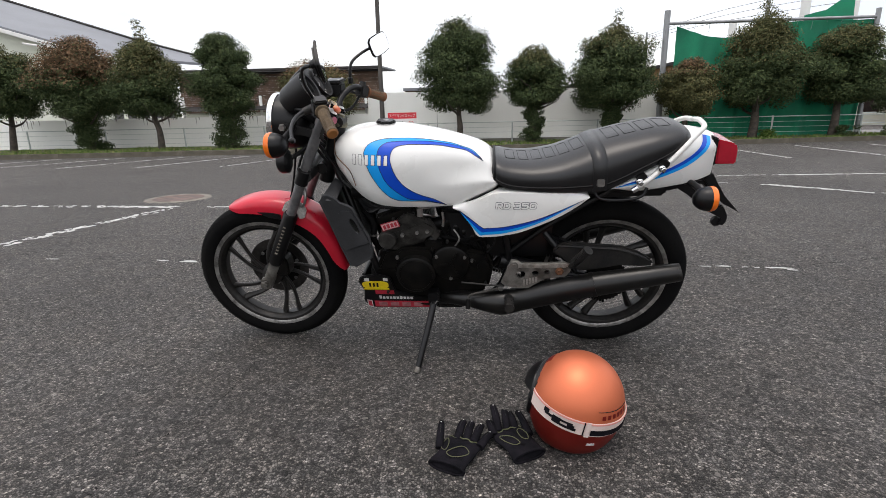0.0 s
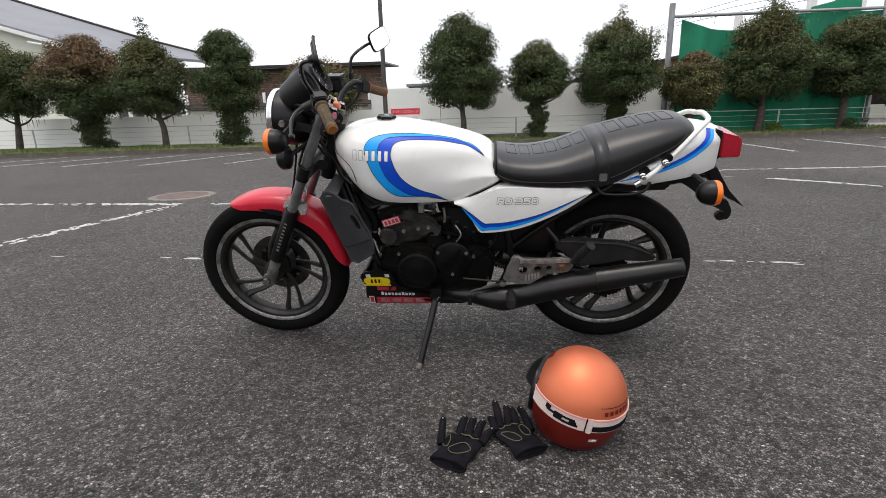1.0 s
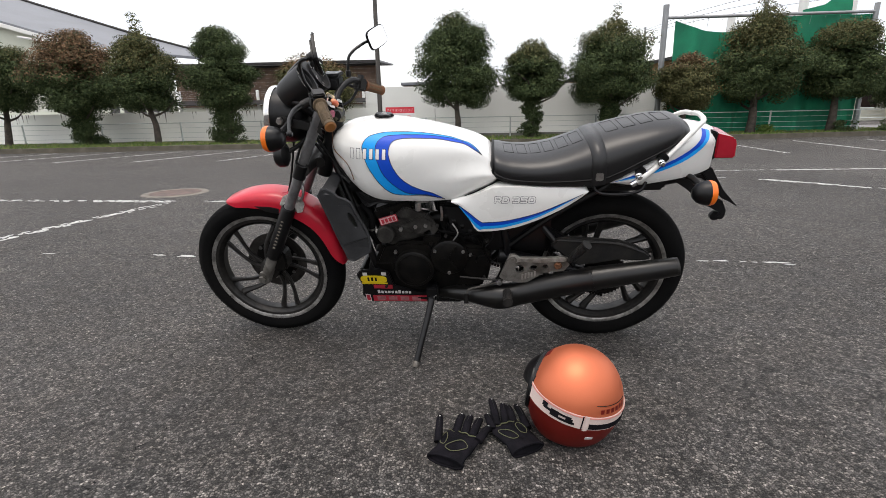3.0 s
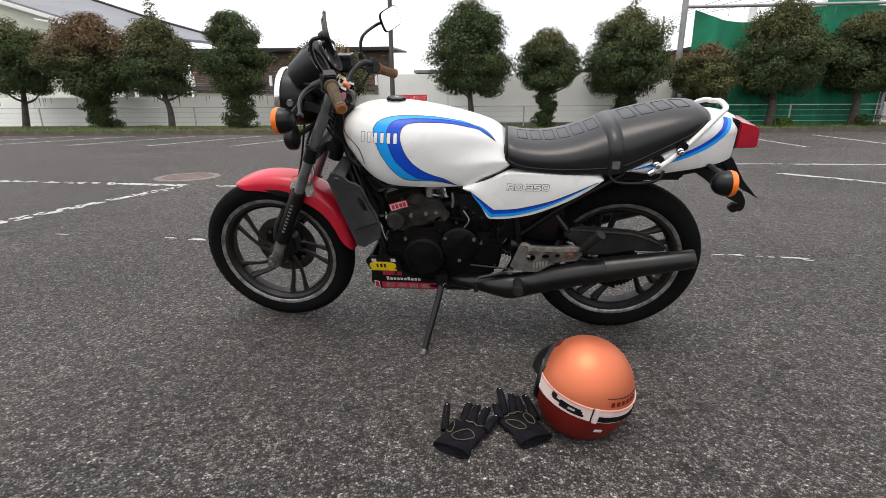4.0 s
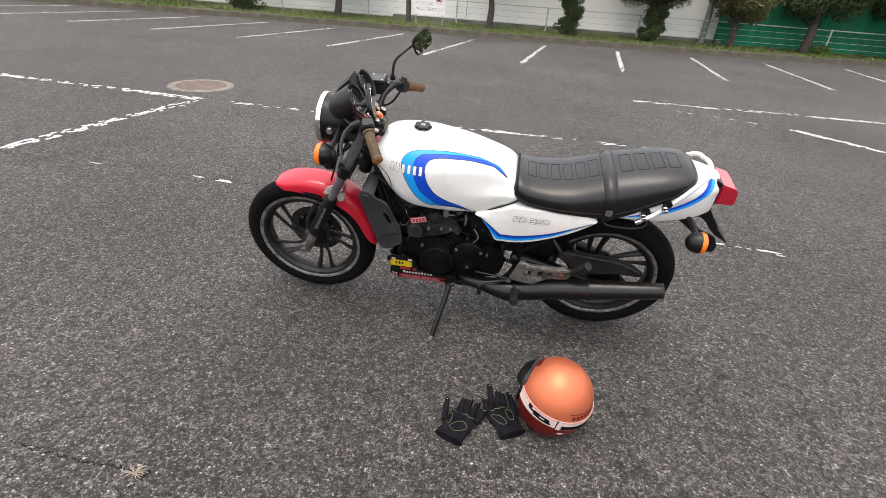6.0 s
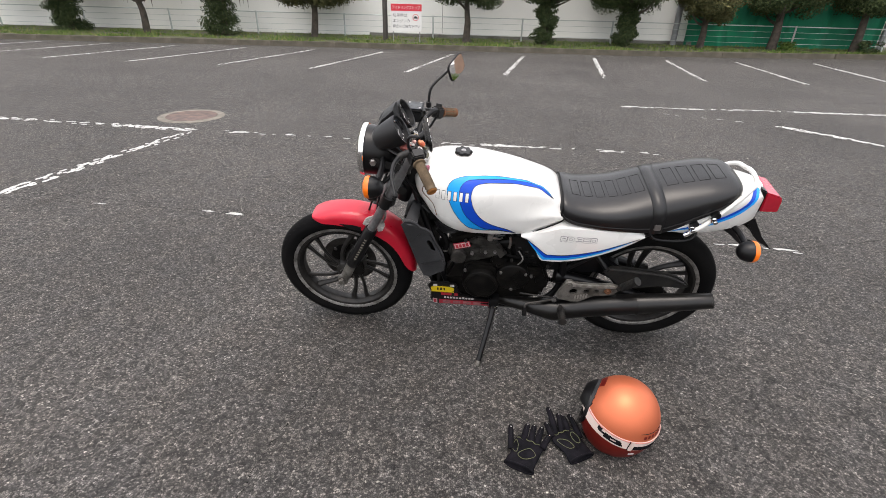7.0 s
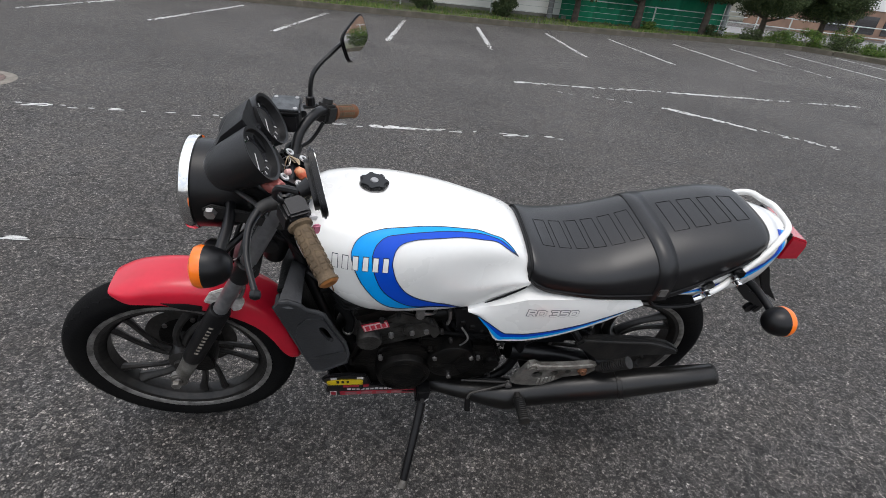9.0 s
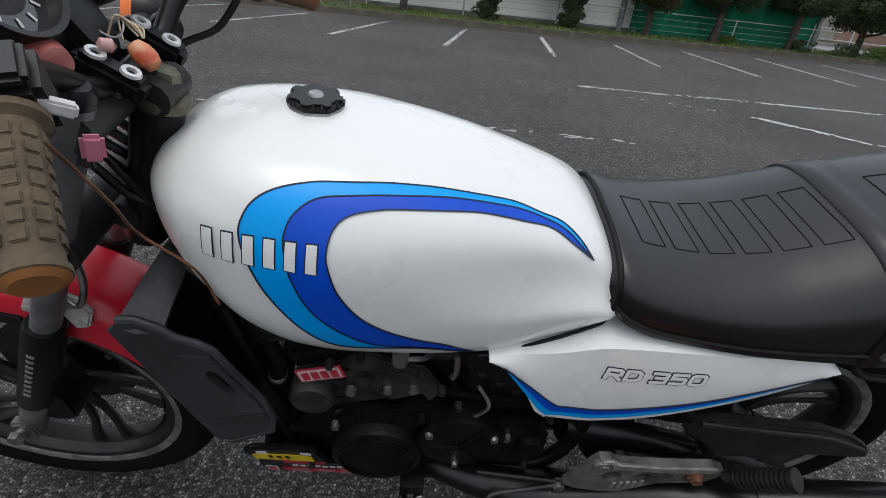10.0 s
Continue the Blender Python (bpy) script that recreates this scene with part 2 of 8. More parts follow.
def asphalt():
    """Worn asphalt: packed brown-grey stone grains in dark binder, with broad stains and hairline cracks."""
    m = bpy.data.materials.new("worn_asphalt")
    m.use_nodes = True
    n, l = m.node_tree.nodes, m.node_tree.links
    p = n["Principled BSDF"]
    co = n.new("ShaderNodeTexCoord")

    def noise_at(scale, detail, rough=0.5):
        t = n.new("ShaderNodeTexNoise")
        t.inputs["Scale"].default_value, t.inputs["Detail"].default_value, t.inputs["Roughness"].default_value = scale, detail, rough
        l.new(co.outputs["Object"], t.inputs["Vector"])
        return t

    def mapped(socket, a, b, lo, hi):
        r = n.new("ShaderNodeMapRange")
        r.inputs["From Min"].default_value, r.inputs["From Max"].default_value = a, b
        r.inputs["To Min"].default_value, r.inputs["To Max"].default_value = lo, hi
        l.new(socket, r.inputs["Value"])
        return r.outputs["Result"]

    def times(a, b):
        x = n.new("ShaderNodeMixRGB")
        x.blend_type, x.inputs["Fac"].default_value = "MULTIPLY", 1.0
        l.new(a, x.inputs["Color1"])
        l.new(b, x.inputs["Color2"])
        return x.outputs["Color"]

    vo = n.new("ShaderNodeTexVoronoi")
    vo.inputs["Scale"].default_value = 128.0
    sep = n.new("ShaderNodeSeparateColor")
    l.new(vo.outputs["Color"], sep.inputs["Color"])
    chip = n.new("ShaderNodeValToRGB")
    els = chip.color_ramp.elements
    els[0].position, els[0].color = 0.0, (0.028, 0.0272, 0.0268, 1)
    els[1].position, els[1].color = 1.0, (0.30, 0.283, 0.264, 1)
    for pos, c in ((0.30, (0.052, 0.0502, 0.049)), (0.62, (0.094, 0.0895, 0.0855)), (0.88, (0.150, 0.142, 0.134)), (0.965, (0.205, 0.194, 0.181))):
        e = els.new(pos)
        e.color = (*c, 1)
    l.new(sep.outputs["Red"], chip.inputs["Fac"])
    mix = n.new("ShaderNodeMixRGB")
    mix.inputs["Color2"].default_value = (0.015, 0.0143, 0.0138, 1)
    gap = n.new("ShaderNodeTexVoronoi")
    gap.feature = "DISTANCE_TO_EDGE"
    gap.inputs["Scale"].default_value = 128.0
    jag = n.new("ShaderNodeVectorMath")  # ragged outlines for the stones
    jag.operation = "MULTIPLY_ADD"
    jag.inputs[1].default_value = (0.009, 0.009, 0.009)
    l.new(noise_at(150.0, 3.0, 0.7).outputs["Color"], jag.inputs[0])
    l.new(co.outputs["Object"], jag.inputs[2])
    l.new(jag.outputs["Vector"], gap.inputs["Vector"])
    l.new(jag.outputs["Vector"], vo.inputs["Vector"])
    l.new(mapped(gap.outputs["Distance"], 0.0, 0.24, 0.86, 0.0), mix.inputs["Fac"])
    l.new(chip.outputs["Color"], mix.inputs["Color1"])
    tone = n.new("ShaderNodeValToRGB")
    tone.color_ramp.elements[0].position, tone.color_ramp.elements[0].color = 0.38, (1.0, 0.985, 0.975, 1)
    tone.color_ramp.elements[1].position, tone.color_ramp.elements[1].color = 0.60, (1.04, 1.0, 0.955, 1)
    l.new(noise_at(5.0, 5.0).outputs["Fac"], tone.inputs["Fac"])
    out = times(mix.outputs["Color"], tone.outputs["Color"])
    out = times(out, mapped(noise_at(0.55, 7.0).outputs["Fac"], 0.3, 0.7, 0.98, 1.50))
    out = times(out, mapped(noise_at(42.0, 5.0, 0.8).outputs["Fac"], 0.32, 0.68, 0.60, 1.44))
    out = times(out, mapped(noise_at(13.0, 8.0, 0.85).outputs["Fac"], 0.32, 0.68, 0.72, 1.32))
    patch_v = n.new("ShaderNodeTexVoronoi")
    patch_v.inputs["Scale"].default_value = 46.0
    l.new(co.outputs["Object"], patch_v.inputs["Vector"])
    psep = n.new("ShaderNodeSeparateColor")
    l.new(patch_v.outputs["Color"], psep.inputs["Color"])
    out = times(out, mapped(psep.outputs["Blue"], 0.0, 1.0, 0.72, 1.30))
    warp = noise_at(2.5, 6.0)
    add = n.new("ShaderNodeMixRGB")
    add.blend_type, add.inputs["Fac"].default_value = "ADD", 0.9
    l.new(co.outputs["Object"], add.inputs["Color1"])
    l.new(warp.outputs["Color"], add.inputs["Color2"])
    cr = n.new("ShaderNodeTexVoronoi")
    cr.feature = "DISTANCE_TO_EDGE"
    cr.inputs["Scale"].default_value = 0.30
    l.new(add.outputs["Color"], cr.inputs["Vector"])
    out = times(out, mapped(cr.outputs["Distance"], 0.0012, 0.0035, 0.6, 1.0))
    l.new(out, p.inputs["Base Color"])
    p.inputs["Roughness"].default_value = 0.72
    p.inputs["Specular IOR Level"].default_value = 0.30
    hsum = n.new("ShaderNodeMath")
    hsum.operation = "MULTIPLY_ADD"
    hsum.inputs[1].default_value = 0.7
    l.new(sep.outputs["Green"], hsum.inputs[0])
    l.new(mapped(gap.outputs["Distance"], 0.0, 0.22, 0.0, 1.0), hsum.inputs[2])
    b = n.new("ShaderNodeBump")
    b.inputs["Strength"].default_value, b.inputs["Distance"].default_value = 1.0, 0.004
    l.new(hsum.outputs["Value"], b.inputs["Height"])
    l.new(b.outputs["Normal"], p.inputs["Normal"])
    return m


ASPHALT = asphalt()


# ---- shape helpers ----
def finish(bm, smooth=40):
    bmesh.ops.remove_doubles(bm, verts=bm.verts, dist=1e-5)
    bmesh.ops.recalc_face_normals(bm, faces=bm.faces)
    return bm


def part(name, bm, material, parent=None, label="", smooth=38.0):
    """Links a bmesh as one mesh object, under a thing or part if one is given. Edges sharper than smooth stay sharp."""
    me = bpy.data.meshes.new(name)
    for f in bm.faces:
        f.smooth = smooth > 0
    if smooth > 0:
        lim = radians(smooth)
        for e in bm.edges:
            if len(e.link_faces) == 2 and e.calc_face_angle(0) > lim:
                e.smooth = False
    bm.to_mesh(me)
    bm.free()
    me.materials.append(material)
    ob = new(name, me)
    if parent is not None:
        ob.parent = parent
    if label:
        ob["label"] = label
    return ob


def empty(name, m=None, parent=None):
    ob = new(name)
    ob.empty_display_size = 0.1
    if m is not None:
        ob.matrix_world = m
    if parent is not None:
        ob.parent = parent
    return ob


def shape_curve(pts):
    """A smooth function of x through the points (x, y), with no overshoot."""
    xs, ys = np.array([p[0] for p in pts], float), np.array([p[1] for p in pts], float)
    h, d = np.diff(xs), np.diff(ys) / np.diff(xs)
    m = np.zeros(len(xs))
    m[0], m[-1] = d[0], d[-1]
    for i in range(1, len(xs) - 1):
        if d[i - 1] * d[i] > 0:
            w1, w2 = 2 * h[i] + h[i - 1], h[i] + 2 * h[i - 1]
            m[i] = (w1 + w2) / (w1 / d[i - 1] + w2 / d[i])

    def f(x):
        x = min(max(x, xs[0]), xs[-1])
        i = min(int(np.searchsorted(xs, x, side="right")) - 1, len(xs) - 2)
        i = max(i, 0)
        t = (x - xs[i]) / h[i]
        return float((2 * t**3 - 3 * t**2 + 1) * ys[i] + (t**3 - 2 * t**2 + t) * h[i] * m[i] + (-2 * t**3 + 3 * t**2) * ys[i + 1] + (t**3 - t**2) * h[i] * m[i + 1])

    return f


def spline(pts, n=8, closed=False):
    """Catmull-Rom points through pts."""
    P = [Vector(p) for p in pts]
    out, k = [], len(P)
    for i in range(k if closed else k - 1):
        a, b, c, d = (P[(i + j) % k] if closed else P[min(max(i + j, 0), k - 1)] for j in (-1, 0, 1, 2))
        for s in range(n):
            t = s / n
            out.append(0.5 * ((2 * b) + (c - a) * t + (2 * a - 5 * b + 4 * c - d) * t * t + (3 * b - a - 3 * c + d) * t**3))
    if not closed:
        out.append(P[-1])
    return out


def loft(rings, closed=True, caps=True, bm=None):
    bm = bm or bmesh.new()
    vs = [[bm.verts.new(p) for p in r] for r in rings]
    n = len(vs[0])
    for a, b in zip(vs, vs[1:]):
        for i in range(n if closed else n - 1):
            j = (i + 1) % n
            bm.faces.new((a[i], a[j], b[j], b[i]))
    if caps and closed:
        bm.faces.new(vs[0])
        bm.faces.new(vs[-1])
    return bm


def tube(pts, r, n=10, smooth=6, bm=None, flat=1.0):
    """A round bar along a smooth line; r is a radius or one for each given point."""
    if smooth > 1 and len(pts) > 2:
        P = spline(pts, smooth)
    else:
        P = [Vector(p) for p in pts]
    radii = [r] * len(P) if not isinstance(r, (list, tuple)) else [float(np.interp(i / (len(P) - 1) * (len(r) - 1), range(len(r)), r)) for i in range(len(P))]
    rings, prev = [], None
    for i, p in enumerate(P):
        d = (P[min(i + 1, len(P) - 1)] - P[max(i - 1, 0)]).normalized()
        if prev is None:
            u = d.orthogonal().normalized()
        else:
            u = (prev - d * prev.dot(d)).normalized()
        prev, v = u, d.cross(u)
        rings.append([p + (u * math.cos(2 * math.pi * k / n) + v * math.sin(2 * math.pi * k / n) * flat) * radii[i] for k in range(n)])
    b = loft(rings, bm=bm)
    return finish(b) if bm is None else b


def lathe(profile, axis="Y", n=32, at=(0, 0, 0), m=None, bm=None):
    """Turns (radius, height) points round an axis through at."""
    rings = []
    for k in range(n):
        a = 2 * math.pi * k / n
        c, s = math.cos(a), math.sin(a)
        ring = []
        for r, h in profile:
            p = Vector((r * c, h, r * s)) if axis == "Y" else Vector((r * c, r * s, h)) if axis == "Z" else Vector((h, r * c, r * s))
            if m is not None:
                p = m @ p
            ring.append(p + Vector(at))
        rings.append(ring)
    own = bm is None
    bm = bm or bmesh.new()
    vs = [[bm.verts.new(p) for p in r] for r in rings]
    for i in range(n):
        a, b = vs[i], vs[(i + 1) % n]
        for j in range(len(profile) - 1):
            bm.faces.new((a[j], a[j + 1], b[j + 1], b[j]))
    return finish(bm) if own else bm


def prism(poly, y0, y1, bevel=0.003, axis="Y", m=None):
    """A plate: a polygon of (x, z) pushed from y0 to y1 with rounded edges (axis Z: polygon of (x, y))."""
    bm = bmesh.new()
    mk = (lambda a, b, h: Vector((a, h, b))) if axis == "Y" else (lambda a, b, h: Vector((a, b, h))) if axis == "Z" else (lambda a, b, h: Vector((h, a, b)))
    lo = [bm.verts.new(mk(a, b, y0)) for a, b in poly]
    hi = [bm.verts.new(mk(a, b, y1)) for a, b in poly]
    bm.faces.new(lo)
    bm.faces.new(hi)
    for i in range(len(poly)):
        j = (i + 1) % len(poly)
        bm.faces.new((lo[i], lo[j], hi[j], hi[i]))
    bmesh.ops.recalc_face_normals(bm, faces=bm.faces)
    if bevel:
        bmesh.ops.bevel(bm, geom=[e for e in bm.edges if e.calc_face_angle(0) > 0.5], offset=bevel, segments=2, affect="EDGES", clamp_overlap=True)
    if m is not None:
        bmesh.ops.transform(bm, matrix=m, verts=bm.verts)
    return bm


def box(x0, x1, y0, y1, z0, z1, bevel=0.003, m=None):
    return prism([(x0, z0), (x1, z0), (x1, z1), (x0, z1)], y0, y1, bevel, m=m)


def round_poly(cx, cz, rx, rz, n=28, power=2.0):
    out = []
    for k in range(n):
        a = 2 * math.pi * k / n
        c, s = math.cos(a), math.sin(a)
        out.append((cx + rx * math.copysign(abs(c) ** (2 / power), c), cz + rz * math.copysign(abs(s) ** (2 / power), s)))
    return out


def merge(*bms):
    """Joins pieces of one part into one bmesh."""
    me = bpy.data.meshes.new("tmp")
    out = bmesh.new()
    for b in bms:
        b.to_mesh(me)
        out.from_mesh(me)
        b.free()
    bpy.data.meshes.remove(me)
    return out


# ---- ground and parking lines ----
def sheet(name, poly, z, material, label="", kind="structure"):
    bm = bmesh.new()
    bm.faces.new([bm.verts.new((x, y, z)) for x, y in poly])
    bmesh.ops.recalc_face_normals(bm, faces=bm.faces)
    if bm.faces[:][0].normal.z < 0:
        bmesh.ops.reverse_faces(bm, faces=bm.faces)
    ob = part(name, bm, material, smooth=0)
    return tagged(ob, label, name.split("_")[0], kind=kind)


sheet("ground", [(-700, -700), (700, -700), (700, 900), (-700, 900)], 0.0, ASPHALT, "worn dark grey asphalt car park with pale stone chips")


def worn_line(a, b, width, seed, wear=0.45, group="parking bay lines"):
    """A road line worn into many ragged flakes of paint, thin slabs with gaps between them."""
    rng = random.Random(seed)
    a, b = Vector((*a, 0)), Vector((*b, 0))
    d = (b - a).normalized()
    s = Vector((-d.y, d.x, 0))
    length = (b - a).length
    bm = bmesh.new()
    lanes = 4
    for lane in range(lanes):
        pos = rng.uniform(0, 0.05)
        while pos < length:
            step = rng.uniform(0.025, 0.085)
            off = width * ((lane + 0.5) / lanes - 0.5)
            keep = 1.02 - wear + 0.75 * noise.noise(Vector((pos * 1.3 + seed * 9.1, seed * 3.3, 0))) + 0.9 * noise.noise(Vector((pos * 9.0 + seed, 0.4 * lane, 5)))
            if rng.random() < keep:
                c = a + d * (pos + step / 2) + s * (off + rng.uniform(-0.20, 0.20) * width)
                ring = []
                for k in range(7):
                    t = 2 * math.pi * k / 7 + rng.uniform(-0.2, 0.2)
                    ca, sa = math.cos(t), math.sin(t)
                    ring.append(c + d * (ca * step * 0.62 * rng.uniform(0.75, 1.15)) + s * (sa * width / lanes * 0.62 * rng.uniform(0.65, 1.2)))
                z = 0.0024 + 0.0014 * rng.random()
                top = [bm.verts.new(p + Vector((0, 0, z))) for p in ring]
                bot = [bm.verts.new(p + Vector((0, 0, 0.0002))) for p in ring]
                bm.faces.new(top)
                for i in range(7):
                    j = (i + 1) % 7
                    bm.faces.new((top[i], top[j], bot[j], bot[i]))
            pos += step
    bmesh.ops.recalc_face_normals(bm, faces=bm.faces)
    return tagged(part("parking_line", bm, LINE, smooth=0), "flaking white painted line on the asphalt", "line", group, "structure")


for k in range(-7, 8):
    far_y = 15.25 + 0.075 * max(0, 2.0 * k - 4)
    worn_line((0.77 + 2.12 * k + (0.03 * k * k * 0.12), 11.12 + (0.02 * k * k if k < 0 else 0.0)), (1.62 + 2.04 * k + 0.02 * k * k * (k > 3), far_y), 0.09, 40 + k, 0.38)
worn_line((-6.4, 5.98), (-3.30, 5.66), 0.10, 1, 0.55)
worn_line((-3.30, 5.66), (2.3, 5.30), 0.07, 2, 0.80)
worn_line((-3.24, 5.62), (-3.72, 3.55), 0.11, 3, 0.5)
worn_line((-3.72, 3.55), (-4.3, 1.2), 0.11, 13, 0.5)
worn_line((2.34, 7.98), (3.65, 7.94), 0.09, 4, 0.5)
worn_line((3.65, 7.94), (4.45, 8.0), 0.08, 14, 0.8)
worn_line((4.45, 8.0), (8.6, 7.86), 0.09, 5, 0.6)
worn_line((2.2, 7.72), (4.2, 6.95), 0.05, 6, 0.95)
worn_line((4.15, 6.93), (5.45, 5.40), 0.11, 7, 0.45)
worn_line((-3.3, 3.42), (-1.7, 3.31), 0.035, 15, 1.12)
worn_line((1.50, 3.14), (1.92, 3.08), 0.04, 8, 1.08)
worn_line((1.95, 3.09), (2.08, 3.05), 0.06, 9, 0.45)


def crack(pts, seed):
    """A hairline crack: a ragged dark ribbon of tar just proud of the asphalt."""
    rng = random.Random(seed)
    P = spline([(x, y, 0) for x, y in pts], 24)
    bm = bmesh.new()
    prev = None
    for i, p in enumerate(P):
        q = Vector((p.x + rng.uniform(-0.007, 0.007), p.y + rng.uniform(-0.007, 0.007), 0.0022))
        w = rng.uniform(0.0008, 0.0036)
        pair = (bm.verts.new(q + Vector((0, w, 0))), bm.verts.new(q - Vector((0, w, 0))))
        if prev and rng.random() > 0.10:
            bm.faces.new((prev[0], prev[1], pair[1], pair[0]))
        prev = pair
    bmesh.ops.recalc_face_normals(bm, faces=bm.faces)
    return tagged(part("crack", bm, TAR, smooth=0), "dark hairline crack in the asphalt", "crack", "asphalt cracks", "structure")


TAR = mat("dark_tar", (0.010, 0.0095, 0.009), 0.8, var=0.2, spec=0.2)
crack([(-4.4, 3.66), (-3.37, 3.54), (-2.9, 3.50), (-2.43, 3.45)], 1)
crack([(-4.2, 3.47), (-3.25, 3.41), (-2.6, 3.39), (-1.7, 3.31), (-0.9, 3.27)], 2)
crack([(-0.95, 0.70), (-0.882, 0.876), (-0.84, 0.975), (-0.83, 1.094), (-0.796, 1.317), (-0.704, 1.569), (-0.69, 1.85)], 3)
crack([(-1.35, 1.02), (-1.13, 0.985), (-1.028, 0.979), (-0.933, 0.974), (-0.85, 0.962)], 5)
crack([(0.8, 3.17), (1.61, 3.10), (2.06, 3.08), (3.05, 3.32), (3.33, 3.30), (3.73, 3.34), (4.6, 3.42)], 4)

tuft_rng = random.Random(8)
tuft = empty("grass_tuft", pose(-0.879, 0.962, 0.0))
tagged(tuft, "dry pale grass tuft growing from a crack in the asphalt", "grass")
STRAW = mat("dry_straw", (0.42, 0.36, 0.27), 0.85, var=0.15, scale=60)
for k in range(26):
    a, r = tuft_rng.uniform(0, 6.283), tuft_rng.uniform(0.018, 0.052)
    dx, dy = math.cos(a) * r, math.sin(a) * r * 0.7
    part("blade", tube([(dx * 0.05, dy * 0.05, 0.0005), (dx * 0.5, dy * 0.5, tuft_rng.uniform(0.006, 0.014)), (dx, dy, tuft_rng.uniform(0.002, 0.008))], [0.0012, 0.0010, 0.0004], 4, 3), STRAW, tuft)
manhole = empty("manhole", pose(-3.62, 6.35, 0.0))
part("ring", lathe([(0.31, 0.001), (0.31, 0.007), (0.385, 0.007), (0.40, 0.001)], "Z", 48), RING, manhole, "pale concrete ring round the cover")
cover_bm = lathe([(0.0, 0.006), (0.28, 0.006), (0.305, 0.009), (0.308, 0.001)], "Z", 48)
part("cover", cover_bm, MANHOLE, manhole)
tagged(manhole, "rusty round iron manhole cover in a concrete ring", "manhole", kind="thing")

# ---- planted strip: kerb, soil, grass ----
kerb_y = shape_curve([(-60, 13.4), (-25, 15.1), (-12, 15.75), (-4, 16.15), (4, 16.25), (9, 16.75), (13, 17.5), (16.2, 17.7)])
front = [(x, kerb_y(x)) for x in np.linspace(-60, 16.2, 50)] + [(17.0, 17.2), (17.6, 16.2), (18.4, 14.2), (22.0, 9.0)]
back = [(26.0, 10.5), (21.0, 20.5), (-60, 20.5)]
bed = bmesh.new()
bed_top = [bed.verts.new((x, y + 0.14, 0.135)) for x, y in front] + [bed.verts.new((x, y, 0.16)) for x, y in back]
bed.faces.new(bed_top)
bmesh.ops.recalc_face_normals(bed, faces=bed.faces)
tagged(part("planting_bed", bed, SOIL, smooth=0), "weedy soil strip between the kerb and the wall", "ground", kind="structure")
kerb = empty("kerb")
tagged(kerb, "weathered grey concrete kerb along the planted strip", "kerb", kind="structure")
kerb_bm = box(-0.4985, 0.4985, 0.0, 0.15, -0.02, 0.150, 0.014)
kerb_me = bpy.data.meshes.new("kerbstone")
kerb_bm.to_mesh(kerb_me)
kerb_bm.free()
kerb_me.materials.append(KERB)
path_pts = [Vector((x, y, 0)) for x, y in front]
carry = 0.5
for a, b in zip(path_pts, path_pts[1:]):
    seg = (b - a).length
    d = (b - a) / seg
    while carry < seg:
        c = a + d * carry
        ob = new("kerbstone", kerb_me)
        ob.parent = kerb
        ob.matrix_world = pose(c.x, c.y, random.uniform(-0.003, 0.003), 0, 0, math.degrees(math.atan2(d.y, d.x)))
        carry += 1.0
    carry -= seg


def blades(name, places, material, label, category, h0=0.06, h1=0.16, w=0.012, seed=5):
    """Grass: many narrow bent blades in one mesh."""
    rng = np.random.default_rng(seed)
    verts, faces = [], []
    for x, y, z, k in places:
        a = rng.uniform(0, 2 * math.pi)
        h = rng.uniform(h0, h1) * k
        dx, dy = math.cos(a), math.sin(a)
        lean = rng.uniform(0.1, 0.6) * h
        i = len(verts)
        ww = w * rng.uniform(0.7, 1.5)
        verts += [(x - dy * ww, y + dx * ww, z), (x + dy * ww, y - dx * ww, z), (x + dx * lean * 0.4 + dy * ww * 0.7, y + dy * lean * 0.4 - dx * ww * 0.7, z + h * 0.6), (x + dx * lean, y + dy * lean, z + h)]
        faces += [(i, i + 1, i + 2), (i, i + 2, i + 3)]
    me = bpy.data.meshes.new(name)
    me.from_pydata(verts, [], faces)
    me.materials.append(material)
    return tagged(new(name, me), label, category, kind="stuff")


rg = np.random.default_rng(11)
spots = []
for _ in range(42000):
    x = rg.uniform(-26, 19)
    y0 = kerb_y(min(x, 16.2))
    y = y0 + 0.17 + rg.uniform(0, 1) ** 1.3 * 3.2
    k = 0.55 + 0.9 * noise.noise(Vector((x * 0.8, y * 1.5, 0)))
    if k > 0.35:
        spots.append((x, y, 0.12, max(0.4, k + 0.3)))
blades("grass", spots, GRASS, "short weedy grass along the kerb", "grass", 0.03, 0.11, 0.014)

# ---- boundary wall, fence, lamp pole, sign ----
wall_low = part("wall_low", box(-60, -3.54, 19.5, 19.68, 0.05, 1.27, 0.01), WALL, smooth=0)
tagged(wall_low, "low white painted block wall with dark rain streaks", "wall", kind="structure")
wall_high = part("wall_high", box(-3.54, 8.05, 19.44, 19.64, 0.05, 2.02, 0.01), WALL, smooth=0)
tagged(wall_high, "plain white rendered boundary wall", "wall", kind="structure")
tagged(part("wall_footing", box(-3.54, 8.05, 19.34, 19.46, 0.0, 0.26, 0.01), WALL_BASE, smooth=0), "mossy grey concrete footing under the wall", "footing", kind="structure")
STAIN = mat("dark_rain_streak", (0.27, 0.27, 0.25), 0.9, var=0.2, scale=3)
streak_rng = random.Random(4)
streak_x = -22.0
